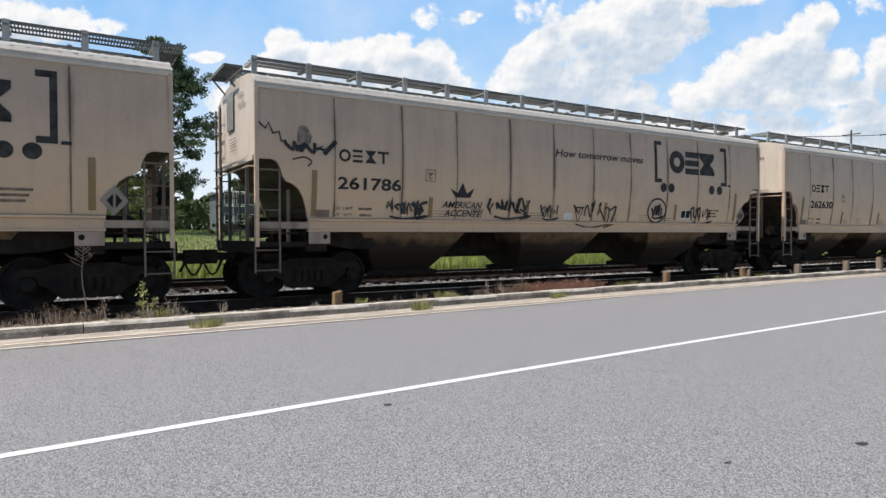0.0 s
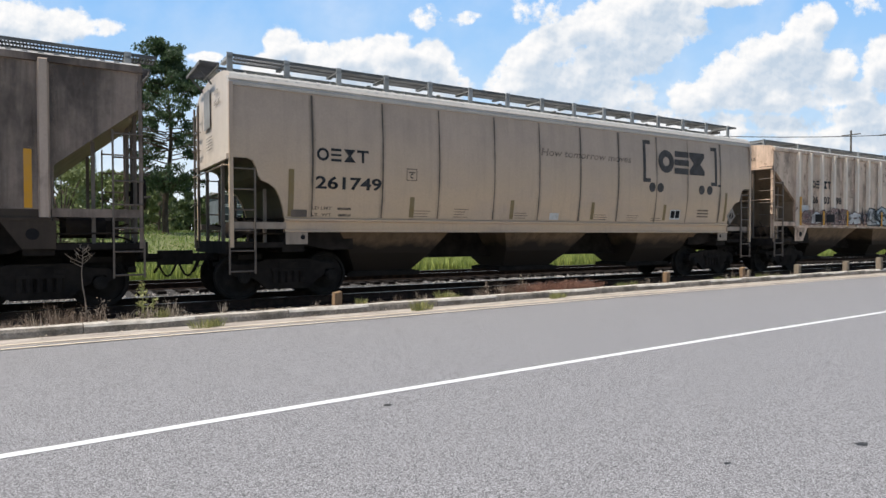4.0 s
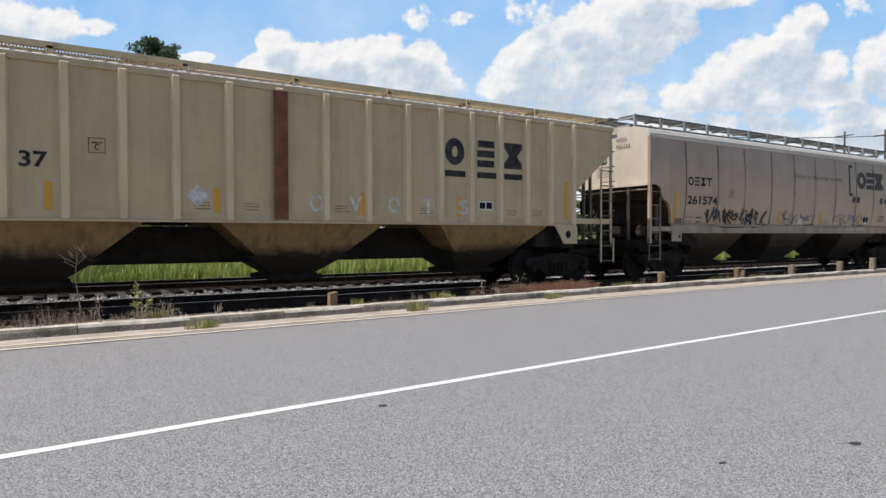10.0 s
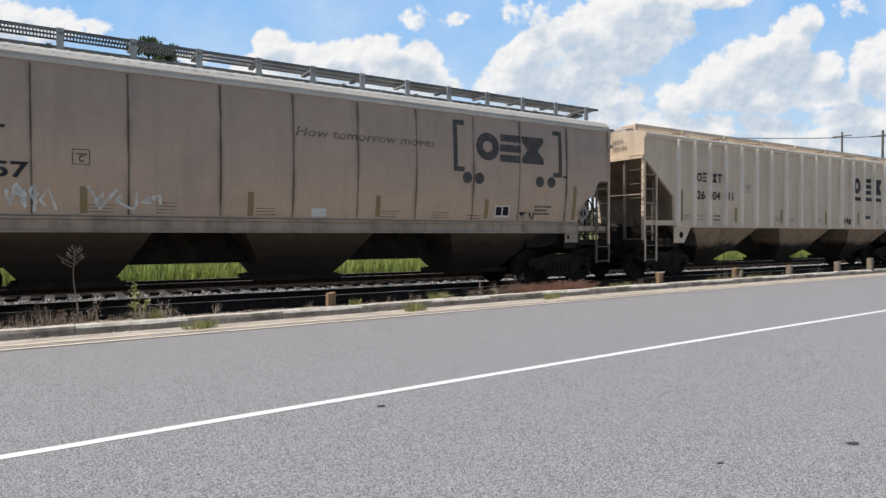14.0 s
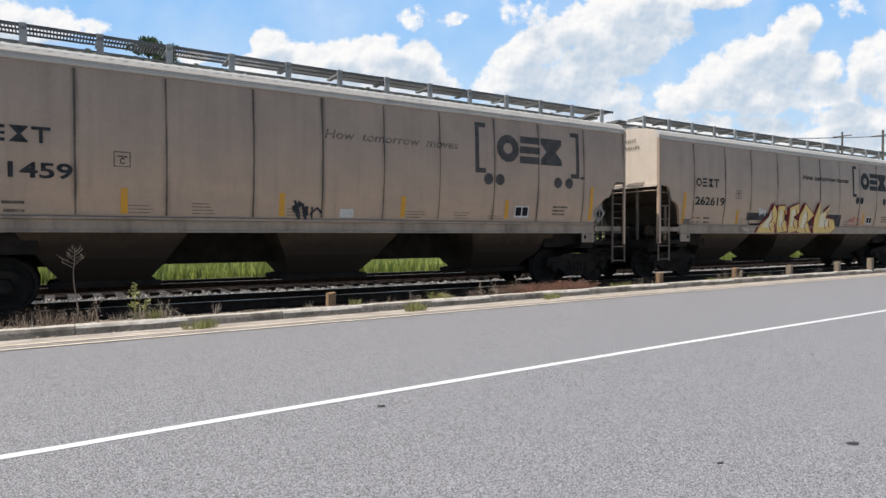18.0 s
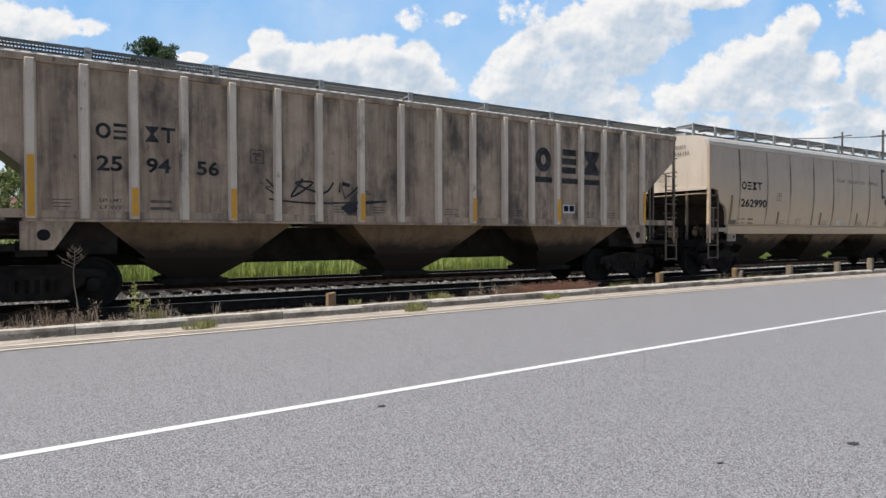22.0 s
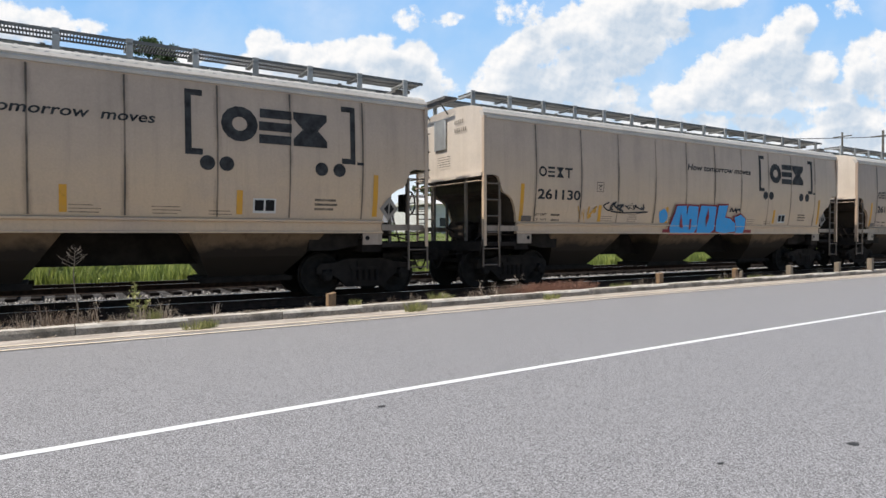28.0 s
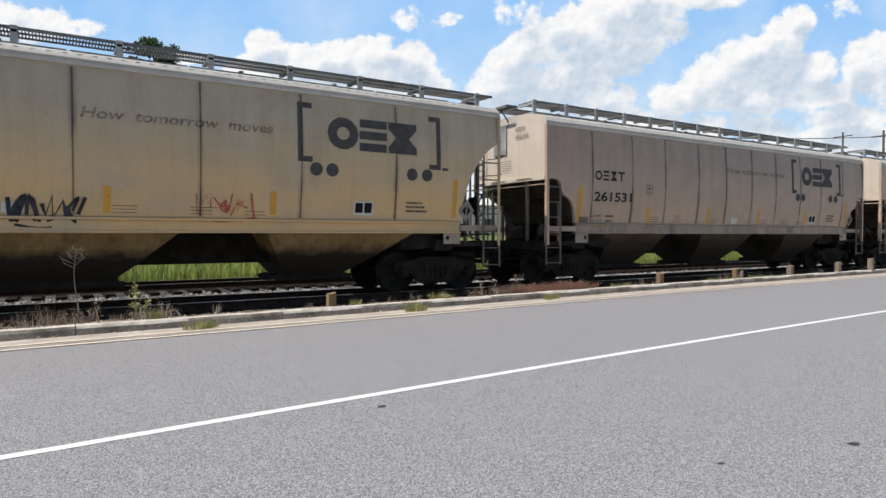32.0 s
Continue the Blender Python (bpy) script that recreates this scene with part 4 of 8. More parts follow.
def side_sheet(k, s):
    """One curved or flat side, s = -1 for the near and 1 for the far side, with its flange along the cut-away ends."""
    K = KINDS[k]
    ln, cut, top = K["length"], K["cut"], K["chord"][0] + 0.03
    xs = sorted({round(v, 3) for c, _ in cut for v in (c, ln - c)} | {round(cut[-1][0] + 0.002 + i * (ln - 2 * cut[-1][0] - 0.004) / 24, 3) for i in range(25)})
    bm = bmesh.new()
    rows = 12
    grid = []
    for x in xs:
        zb = low_edge(k, x)
        grid.append([bm.verts.new((x, s * side_y(k, zb + (top - zb) * j / rows), zb + (top - zb) * j / rows)) for j in range(rows + 1)])
    for a, b in zip(grid, grid[1:]):
        for j in range(rows):
            f = (a[j], b[j], b[j + 1], a[j + 1])
            bm.faces.new(f if s < 0 else f[::-1])
    for side in (0, 1):
        for (x0, z0), (x1, z1) in zip(cut, cut[1:]):
            if side:
                x0, x1 = ln - x0, ln - x1
            q = [(x0, s * side_y(k, z0), z0), (x1, s * side_y(k, z1), z1), (x1, s * (side_y(k, z1) - 0.08), z1 + 0.005), (x0, s * (side_y(k, z0) - 0.08), z0 + 0.005)]
            bm.faces.new([bm.verts.new(p) for p in q])
    return bm


def end_sheet(k, at_left):
    """The car's end above the slope sheet, arched at the top, with a stiffener along its foot."""
    K = KINDS[k]
    x = 0.02 if at_left else K["length"] - 0.02
    d = 0.03 if at_left else -0.03
    zt, zr, z0 = K["chord"][1], K["ridge"], K["end_z"]
    w = side_y(k, 4.0) - 0.01
    arch = [(w * math.cos(math.pi * i / 12), zt + (zr - zt) * math.sin(math.pi * i / 12)) for i in range(13)]
    pts = [(side_y(k, z0) - 0.01, z0), *arch, (-side_y(k, z0) + 0.01, z0)]
    bm = bmesh.new()
    a = [bm.verts.new((x, y, z)) for y, z in pts]
    b = [bm.verts.new((x + d, y, z)) for y, z in pts]
    n = len(pts)
    for i in range(n):
        bm.faces.new((a[i], b[i], b[(i + 1) % n], a[(i + 1) % n]))
    bm.faces.new(a)
    bm.faces.new(b[::-1])
    box(bm, min(x - d * 2, x), max(x - d * 2, x), -w, w, z0 - 0.02, z0 + 0.07)
    bmesh.ops.recalc_face_normals(bm, faces=list(bm.faces))
    return bm


def slope_sheet(k, at_left):
    """The end slope: a sheet that follows the cut-away edge across the car and runs on below the floor."""
    K = KINDS[k]
    pts = [(x + 0.012, z + 0.004) for x, z in K["cut"]] + [(K["cut"][-1][0] + 0.40, 1.22)]
    prof = pts + [(x + 0.03, z + 0.012) for x, z in pts[::-1]]
    if not at_left:
        prof = [(K["length"] - x, z) for x, z in prof]
    bm = bmesh.new()
    prism(bm, prof, -1.43, 1.43)
    bmesh.ops.recalc_face_normals(bm, faces=list(bm.faces))
    return bm


def roof_sheet(k):
    K = KINDS[k]
    ln, zt, zr = K["length"], K["chord"][1], K["ridge"]
    w = side_y(k, 4.0)
    bm = bmesh.new()
    prof = [(-w * math.cos(math.pi * i / 12), zt - 0.01 + (zr - zt) * math.sin(math.pi * i / 12)) for i in range(13)]
    a = [bm.verts.new((0.03, y, z)) for y, z in prof]
    b = [bm.verts.new((ln - 0.03, y, z)) for y, z in prof]
    for i in range(12):
        bm.faces.new((a[i], b[i], b[i + 1], a[i + 1]))
    n = int(ln / 0.22)
    for i in range(n):   # pressed ribs of the roof sheets
        x = 0.2 + i * (ln - 0.4) / n
        for s in (-1, 1):
            y0, y1 = s * w * 0.985, s * w * 0.62
            za, zb = zt + 0.0, zt + (zr - zt) * 0.78
            m = [(x, y0, za + 0.035), (x + 0.06, y0, za + 0.035), (x + 0.06, y1, zb + 0.02), (x, y1, zb + 0.02), (x - 0.02, y0, za), (x + 0.08, y0, za), (x + 0.08, y1, zb - 0.03), (x - 0.02, y1, zb - 0.03)]
            v = [bm.verts.new(p) for p in m]
            for f in ((0, 1, 2, 3), (4, 5, 1, 0), (5, 6, 2, 1), (7, 4, 0, 3)):
                bm.faces.new([v[q] for q in (f if s < 0 else f[::-1])])
    return bm


def hatch_trough(k):
    K = KINDS[k]
    z = K["ridge"]
    bm = bmesh.new()
    box(bm, 0.6, K["length"] - 0.6, -0.27, 0.27, z - 0.05, z + 0.10)
    n = 8
    step = (K["length"] - 1.2) / n
    for i in range(n):
        box(bm, 0.6 + i * step + 0.03, 0.6 + (i + 1) * step - 0.03, -0.30, 0.30, z + 0.10, z + 0.17)
        box(bm, 0.6 + (i + 0.5) * step - 0.04, 0.6 + (i + 0.5) * step + 0.04, -0.34, 0.34, z + 0.17, z + 0.20)
    return bm


def top_chord(k, s):
    K = KINDS[k]
    z0, z1 = K["chord"]
    y = side_y(k, z1)
    ln = K["length"]
    bm = bmesh.new()
    if k == "centre":
        prof = [(y - 0.03, z0 - 0.12), (y + 0.03, z0 - 0.10), (y + 0.03, z0 - 0.02), (y + 0.005, z0), (y + 0.035, z0 + 0.03), (y + 0.035, z0 + 0.12), (y, z0 + 0.15), (y + 0.02, z0 + 0.18), (y - 0.08, z1), (y - 0.20, z1 + 0.02)]
    elif k == "ribbed":
        prof = [(y - 0.03, z0), (y + 0.055, z0 + 0.01), (y + 0.055, z1 - 0.02), (y - 0.10, z1 + 0.015)]
    else:
        prof = [(y - 0.03, z0), (y + 0.045, z0 + 0.01), (y + 0.055, z0 + 0.06), (y + 0.03, z0 + 0.09), (y + 0.05, z0 + 0.12), (y + 0.02, z1), (y - 0.14, z1 + 0.025)]
    a = [bm.verts.new((0.0, s * p, z)) for p, z in prof]
    b = [bm.verts.new((ln, s * p, z)) for p, z in prof]
    for i in range(len(prof) - 1):
        bm.faces.new((a[i], b[i], b[i + 1], a[i + 1]) if s < 0 else (a[i + 1], b[i + 1], b[i], a[i]))
    bm.faces.new(a if s > 0 else a[::-1])
    bm.faces.new(b[::-1] if s > 0 else b)
    return bm


def side_sill(k, s):
    K = KINDS[k]
    z0, z1 = K["sill"]
    x0 = K["cut"][-1][0] if k != "centre" else -0.1
    x1 = K["length"] - x0
    y = side_y(k, z1)
    bm = bmesh.new()
    if k == "ribbed":
        prof = [(y - 0.02, z1), (y + 0.012, z1), (y + 0.012, z0 + 0.05), (y + 0.05, z0 + 0.045), (y + 0.05, z0), (y - 0.06, z0)]
    elif k == "centre":
        prof = [(y - 0.04, z1 + 0.02), (y + 0.07, z1), (y + 0.09, z1 - 0.05), (y + 0.05, z1 - 0.08), (y + 0.05, z0 + 0.05), (y + 0.08, z0 + 0.04), (y + 0.08, z0), (y - 0.06, z0)]
    else:
        prof = [(y - 0.02, z1 + 0.02), (y + 0.065, z1), (y + 0.065, z1 - 0.035), (y + 0.005, z1 - 0.05), (y + 0.005, z0 + 0.035), (y + 0.05, z0 + 0.03), (y + 0.05, z0), (y - 0.08, z0)]
    a = [bm.verts.new((x0, s * p, z)) for p, z in prof]
    b = [bm.verts.new((x1, s * p, z)) for p, z in prof]
    n = len(prof)
    for i in range(n):
        bm.faces.new((a[i], a[(i + 1) % n], b[(i + 1) % n], b[i]))
    bm.faces.new(a)
    bm.faces.new(b[::-1])
    bmesh.ops.recalc_face_normals(bm, faces=list(bm.faces))
    return bm


def seam_strip(k, x, s, wide=0.10):
    """A weld seam that stands a few millimetres proud and has gathered soot."""
    K = KINDS[k]
    bm = bmesh.new()
    z0, z1 = max(low_edge(k, x), K["sill"][1]) + 0.02, K["chord"][0] - 0.02
    n, last = 14, None
    for j in range(n + 1):
        z = z0 + (z1 - z0) * j / n
        y = side_y(k, z)
        now = [bm.verts.new((x + dx, s * (y + dy), z)) for dx, dy in ((-wide, 0.002), (-0.02, 0.003), (0, 0.012), (0.02, 0.003), (wide, 0.002))]
        if last:
            for i in range(4):
                bm.faces.new((last[i], last[i + 1], now[i + 1], now[i]) if s < 0 else (last[i + 1], last[i], now[i], now[i + 1]))
        last = now
    return bm


def rib_post(x, s):
    """A hat-section stake of the ribbed side."""
    bm = bmesh.new()
    pr = [(-0.085, 1.50), (-0.055, 1.59), (0.055, 1.59), (0.085, 1.50)]
    a = [bm.verts.new((x + dx, s * y, 1.57)) for dx, y in pr]
    b = [bm.verts.new((x + dx, s * y, 4.10 if y > 1.55 else 4.16)) for dx, y in pr]
    for i in range(3):
        bm.faces.new((a[i], a[i + 1], b[i + 1], b[i]) if s < 0 else (a[i + 1], a[i], b[i], b[i + 1]))
    bm.faces.new(a if s > 0 else a[::-1])
    bm.faces.new(b if s < 0 else b[::-1])
    return bm


def hopper_bay(k, bay, chute=False):
    """A discharge hopper: a pyramid below the floor with its mouth at the bottom."""
    x0, x1, b0, b1 = bay
    K = KINDS[k]
    zt = K["sill"][0] + (0.06 if k != "centre" else 0.0)
    yt = side_y(k, K["sill"][1]) - 0.10
    zb, yb = 0.88, 0.98
    if chute:   # the lower half down to the mouth
        zt, yt = zb, yb
        zb, yb = 0.45, 0.50
        f = (1.36 - 0.88) / (1.36 - 0.45)
        x0, x1 = x0 + (b0 - x0) * f, x1 + (b1 - x1) * f
    else:
        f = (zt - zb) / (zt - 0.45)
        b0, b1 = x0 + (b0 - x0) * f, x1 + (b1 - x1) * f
    bm = bmesh.new()
    top = [bm.verts.new(p) for p in ((x0, -yt, zt), (x1, -yt, zt), (x1, yt, zt), (x0, yt, zt))]
    bot = [bm.verts.new(p) for p in ((b0, -yb, zb), (b1, -yb, zb), (b1, yb, zb), (b0, yb, zb))]
    for i in range(4):
        bm.faces.new((top[i], bot[i], bot[(i + 1) % 4], top[(i + 1) % 4]))
    bm.faces.new(bot[::-1])
    bm.faces.new(top)
    bmesh.ops.recalc_face_normals(bm, faces=list(bm.faces))
    return bm


def outlet_gate(bay):
    _, _, b0, b1 = bay
    bm = boxes((b0 - 0.12, b1 + 0.12, -0.56, 0.56, 0.40, 0.48), (b0 - 0.2, b1 + 0.2, -0.62, -0.56, 0.36, 0.46), (b0 - 0.2, b1 + 0.2, 0.56, 0.62, 0.36, 0.46))
    tube(bm, (b0 - 0.2, -0.62, 0.41), (b0 - 0.2, 0.62, 0.41), 0.03)
    return bm


def running_board(k, s, plate=False):
    """A walkway of grating along the roof: edge bars, cross slats and bearers."""
    K = KINDS[k]
    z, y0, y1 = K["board"]
    if s > 0:
        y0, y1 = -y1, -y0
    ln = K["length"]
    xa, xb = 0.15, ln + 0.30
    bm = bmesh.new()
    for y in (y0, (y0 + y1) / 2, y1):
        box(bm, xa, xb, y - 0.010, y + 0.010, z - 0.015, z + 0.018)
    box(bm, xa, xb, y0 - 0.02, y0 - 0.012, z - 0.030, z + 0.030)
    if plate:   # a deeper edge plate
        box(bm, xa, xb, y0 - 0.026, y0 - 0.0205, z - 0.055, z + 0.045)
    n = int((xb - xa) / 0.05)
    for i in range(n):
        x = xa + (i + 0.5) * (xb - xa) / n
        box(bm, x - 0.009, x + 0.009, y0, y1, z - 0.010, z + 0.016)
    return bm


def board_bracket(k, x, s):
    K = KINDS[k]
    z, y0, _ = K["board"]
    zt, zr = K["chord"][1], K["ridge"]
    w = side_y(k, 4.0)
    yo = y0 - 0.06
    zroof = zt + (zr - zt) * math.sin(math.acos(min(1, abs(yo) / w)))
    bm = bmesh.new()
    box(bm, x - 0.055, x + 0.055, *sorted((s * -yo, s * -(yo + 0.04))), zroof - 0.05, z + 0.035)
    box(bm, x - 0.045, x + 0.045, *sorted((s * -yo, s * 0.28)), z - 0.075, z - 0.032)
    return bm


def end_platform(k, at_left):
    """The crossover grating that overhangs the roof's end."""
    K = KINDS[k]
    z = K["board"][0]
    x0, x1 = (-0.26, 0.10) if at_left else (K["length"] - 0.10, K["length"] + 0.26)
    bm = bmesh.new()
    for y0, y1 in ((-0.30, 1.20),):
        for x in (x0, x1):
            box(bm, x - 0.012, x + 0.012, y0, y1, z - 0.10, z - 0.035)
        for i in range(20):
            y = y0 + (y1 - y0) * i / 19
            box(bm, x0, x1, y - 0.008, y + 0.008, z - 0.07, z - 0.035)
    tube(bm, (x0 if at_left else x1, 0.0, z - 0.10), (0.02 if at_left else K["length"] - 0.02, 0.0, z - 0.42), 0.02)
    tube(bm, (x0 if at_left else x1, 0.9, z - 0.10), (0.02 if at_left else K["length"] - 0.02, 0.9, z - 0.42), 0.02)
    return bm


def ladder_stiles(x0, x1, y, z0, z1):
    bm = boxes((x1 - 0.015, x1 + 0.015, y - 0.022, y + 0.022, z0, z1), (x0 - 0.015, x0 + 0.015, y - 0.018, y + 0.018, z0, 1.2))
    tube(bm, (x1, y + 0.0, z1 - 0.03), (x1, y + 0.10 * (1 if y < 0 else -1), z1 + 0.02), 0.014)
    return bm


def rung(x0, x1, y, z):
    return tubes(((x0, y, z), (x1, y, z), 0.017, 6))


def corner_post(k, x, s):
    K = KINDS[k]
    y = side_y(k, 3.2) + 0.015
    d = 0.07 if x < 5 else -0.07
    return boxes((*sorted((x, x + d)), *sorted((s * y, s * (y - 0.012))), 1.05, K["chord"][0] + 0.05), (*sorted((x, x + d * 0.15)), *sorted((s * y, s * (y - 0.10))), 1.05, K["chord"][0] + 0.05))


def end_ladder(k, at_left):
    x = -0.07 if at_left else KINDS[k]["length"] + 0.07
    bm = boxes((x - 0.02, x + 0.02, 0.98, 1.02, 1.0, 4.1), (x - 0.02, x + 0.02, 1.42, 1.46, 1.0, 4.1))
    for i in range(8):
        tube(bm, (x, 1.0, 1.25 + i * 0.38), (x, 1.44, 1.25 + i * 0.38), 0.013)
    return bm


def end_web(k, at_left):
    """A dark plate under the slope over the truck, from the jacking pad to the first hopper."""
    K = KINDS[k]
    ln, x0 = K["length"], K["cut"][-1][0]
    x1 = K["bays"][0][0] + 0.35 if at_left else ln - K["bays"][-1][1] + 0.35
    z = K["sill"][0] + 0.05
    out = [(x0, z), (x1, z), (x1, 0.98), (x1 - 0.5, 0.98), (x0 + 0.25, 1.12), (x0, 1.18)]
    bm = bmesh.new()
    prism(bm, [(x if at_left else ln - x, h) for x, h in out], -1.22, 1.22)
    bmesh.ops.recalc_face_normals(bm, faces=list(bm.faces))
    return bm


def grab_iron(k, at_left, y, z):
    """A bent round bar on the corner of the end."""
    x0, d = (0.0, -0.11) if at_left else (KINDS[k]["length"], 0.11)
    y1 = y + (0.40 if y < 0 else -0.40)
    return tubes(((x0, y, z), (x0 + d, y, z), 0.012, 5), ((x0 + d, y, z), (x0 + d, y1, z), 0.012, 5), ((x0 + d, y1, z), (x0, y1, z), 0.012, 5))


def hand_rail(k, at_left):
    z = KINDS[k]["end_z"] - 0.14 if k in ("round",) else 2.45
    x = -0.09 if at_left else KINDS[k]["length"] + 0.09
    return tubes(((x, -1.5, z), (x, 1.5, z), 0.016), ((x, -1.5, z), (0.02 if at_left else KINDS[k]["length"] - 0.02, -1.5, z), 0.014))


def end_prop(k, at_left, y):
    """An upright of the end cage, from the end sill to the slope sheet."""
    ln = KINDS[k]["length"]
    x = 0.06 if at_left else ln - 0.06
    return boxes((x - 0.03, x + 0.03, y - 0.035, y + 0.035, 1.05, KINDS[k]["end_z"]))


def slope_prop(k, at_left, y, far):
    ln = KINDS[k]["length"]
    run = KINDS[k]["bays"][0][2] if at_left else ln - KINDS[k]["bays"][-1][3]
    z = KINDS[k]["end_z"] + (0.60 - KINDS[k]["end_z"]) * far / run
    x = far if at_left else ln - far
    return boxes((x - 0.03, x + 0.03, y - 0.03, y + 0.03, 1.05, z))


def brake_wheel(k):
    x = KINDS[k]["length"] + 0.10
    bm = bmesh.new()
    c, r = Vector((x, -0.55, 2.05)), 0.28
    pts = [c + Vector((0, r * math.cos(i * math.tau / 18), r * math.sin(i * math.tau / 18))) for i in range(18)]
    for i in range(18):
        tube(bm, pts[i], pts[(i + 1) % 18], 0.02, 5)
    for i in range(0, 18, 3):
        tube(bm, c, pts[i], 0.013, 5)
    tube(bm, c, c - Vector((0.25, 0, 0)), 0.05, 8)
    box(bm, x - 0.22, x - 0.08, -0.68, -0.42, 1.85, 2.25)
    return bm


def brake_gear(k, at_left):
    """Cylinder, reservoir, valve and pipes on the end platform."""
    ln = KINDS[k]["length"]
    f = (lambda x: x) if at_left else (lambda x: ln - x)
    bm = bmesh.new()
    tube(bm, (f(0.55), -0.75, 1.42), (f(1.15), -0.75, 1.42), 0.17, 12)
    tube(bm, (f(0.50), 0.55, 1.45), (f(1.25), 0.55, 1.45), 0.22, 12)
    box(bm, min(f(0.30), f(0.55)), max(f(0.30), f(0.55)), -0.25, 0.15, 1.22, 1.55)
    tube(bm, (f(0.05), -1.25, 1.32), (f(1.6), -1.2, 1.30), 0.02)
    tube(bm, (f(0.15), -1.0, 1.18), (f(1.3), -0.2, 1.62), 0.018)
    tube(bm, (f(0.1), 0.2, 1.5), (f(1.1), 0.9, 1.25), 0.018)
    tube(bm, (f(0.45), -1.1, 1.16), (f(0.45), -0.75, 1.75), 0.02)
    return bm


def end_beams(k, at_left):
    """End sill, stub sill, bolster, side beams, deck and draft gear between the body bolster and the coupler, by name."""
    ln = KINDS[k]["length"]
    tr = KINDS[k]["trucks"][0] if at_left else ln - KINDS[k]["trucks"][1]
    f = (lambda a, b: (a, b)) if at_left else (lambda a, b: (ln - b, ln - a))
    return (("end_sill", (*f(-0.06, 0.06), -1.5, 1.5, 0.92, 1.16)), ("stub_sill", (*f(0.06, tr + 0.9), -0.22, 0.22, 0.78, 1.10)), ("body_bolster", (*f(tr - 0.22, tr + 0.22), -1.42, 1.42, 0.95, 1.20)),
            ("side_beam", (*f(0.06, tr - 0.22), -1.48, -1.38, 1.04, 1.14)), ("side_beam", (*f(0.06, tr - 0.22), 1.38, 1.48, 1.04, 1.14)), ("deck_plate", (*f(0.06, 0.95), -1.36, 1.36, 1.10, 1.13)),
            ("brake_beam", (*f(0.10, 0.22), -1.2, 1.2, 0.62, 0.72)), ("valve_box", (*f(0.06, 0.40), -0.62, -0.30, 0.70, 1.1)), ("hose_bracket", (*f(0.02, 0.10), 0.5, 0.9, 0.55, 1.0)), ("brake_rod", (*f(0.3, tr - 0.5), -0.95, -0.88, 0.80, 0.90)))


def sill_end(k, at_left, s):
    """The light painted sill extension over the end deck."""
    ln = KINDS[k]["length"]
    c = KINDS[k]["cut"][-1][0]
    f = (lambda a, b: (a, b)) if at_left else (lambda a, b: (ln - b, ln - a))
    z = (1.40, 1.53) if k != "ribbed" else (1.58, 1.72)
    return boxes((*f(0.05, c + 0.02), *sorted((s * 1.50, s * 1.44)), *z))


def jacking_plate(k, at_left, s):
    ln = KINDS[k]["length"]
    f = (lambda x: x) if at_left else (lambda x: ln - x)
    y = s * (side_y(k, 1.6) + 0.0)
    bm = bmesh.new()
    if k == "ribbed":
        out = [(1.30, 1.52), (2.06, 1.52), (1.76, 1.06), (1.30, 1.06)]
        hole = 1.62
    else:
        c = KINDS[k]["cut"][-1][0]
        out = [(c + 0.02, 1.335), (c + 0.46, 1.335), (c + 0.46, 1.10), (c + 0.02, 1.10)]
        hole = c + 0.36
    prism(bm, [(f(x), z) for x, z in out], y, y + s * 0.03)
    # a black disc on the plate paints the dark inside of its hole
    tube(bm, (f(hole), y + s * 0.028, 1.30 if k == "ribbed" else 1.24), (f(hole), y + s * 0.033, 1.30 if k == "ribbed" else 1.24), 0.095 if k == "ribbed" else 0.05, 12)
    bmesh.ops.recalc_face_normals(bm, faces=list(bm.faces))
    for fc in bm.faces:
        if abs(fc.normal.y) > 0.9 and len(fc.verts) == 12:
            fc.material_index = 1
    return bm


def coupler(k, at_left):
    ln = KINDS[k]["length"]
    f = (lambda a, b: (a, b)) if at_left else (lambda a, b: (ln - b, ln - a))
    bm = boxes((*f(-0.45, 0.0), -0.08, 0.08, 0.76, 0.92), (*f(-0.72, -0.40), -0.17, 0.12, 0.70, 0.98))
    hx = -0.35 if at_left else ln + 0.35
    for a in range(6):   # hanging brake hose
        q = [(hx - (a + i) * 0.06 * (1 if at_left else -1), -0.32, 0.78 - 0.30 * math.sin((a + i) / 6 * math.pi)) for i in (0, 1)]
        tube(bm, q[0], q[1], 0.022)
    tube(bm, (hx, -1.2, 0.88), (hx + (0.3 if at_left else -0.3), -0.1, 0.80), 0.018)
    tube(bm, (hx, 0.1, 0.55), (hx + 0.2, 0.5, 0.8), 0.03)
    return bm


def centre_sill(k):
    K = KINDS[k]
    low = 0.86 if k == "centre" else 0.73
    return boxes((K["trucks"][0] + 0.9, K["trucks"][1] - 0.9, -0.14, 0.14, low, 1.46), (K["trucks"][0] + 1.0, K["trucks"][1] - 1.0, -0.20, 0.20, low, low + 0.03))


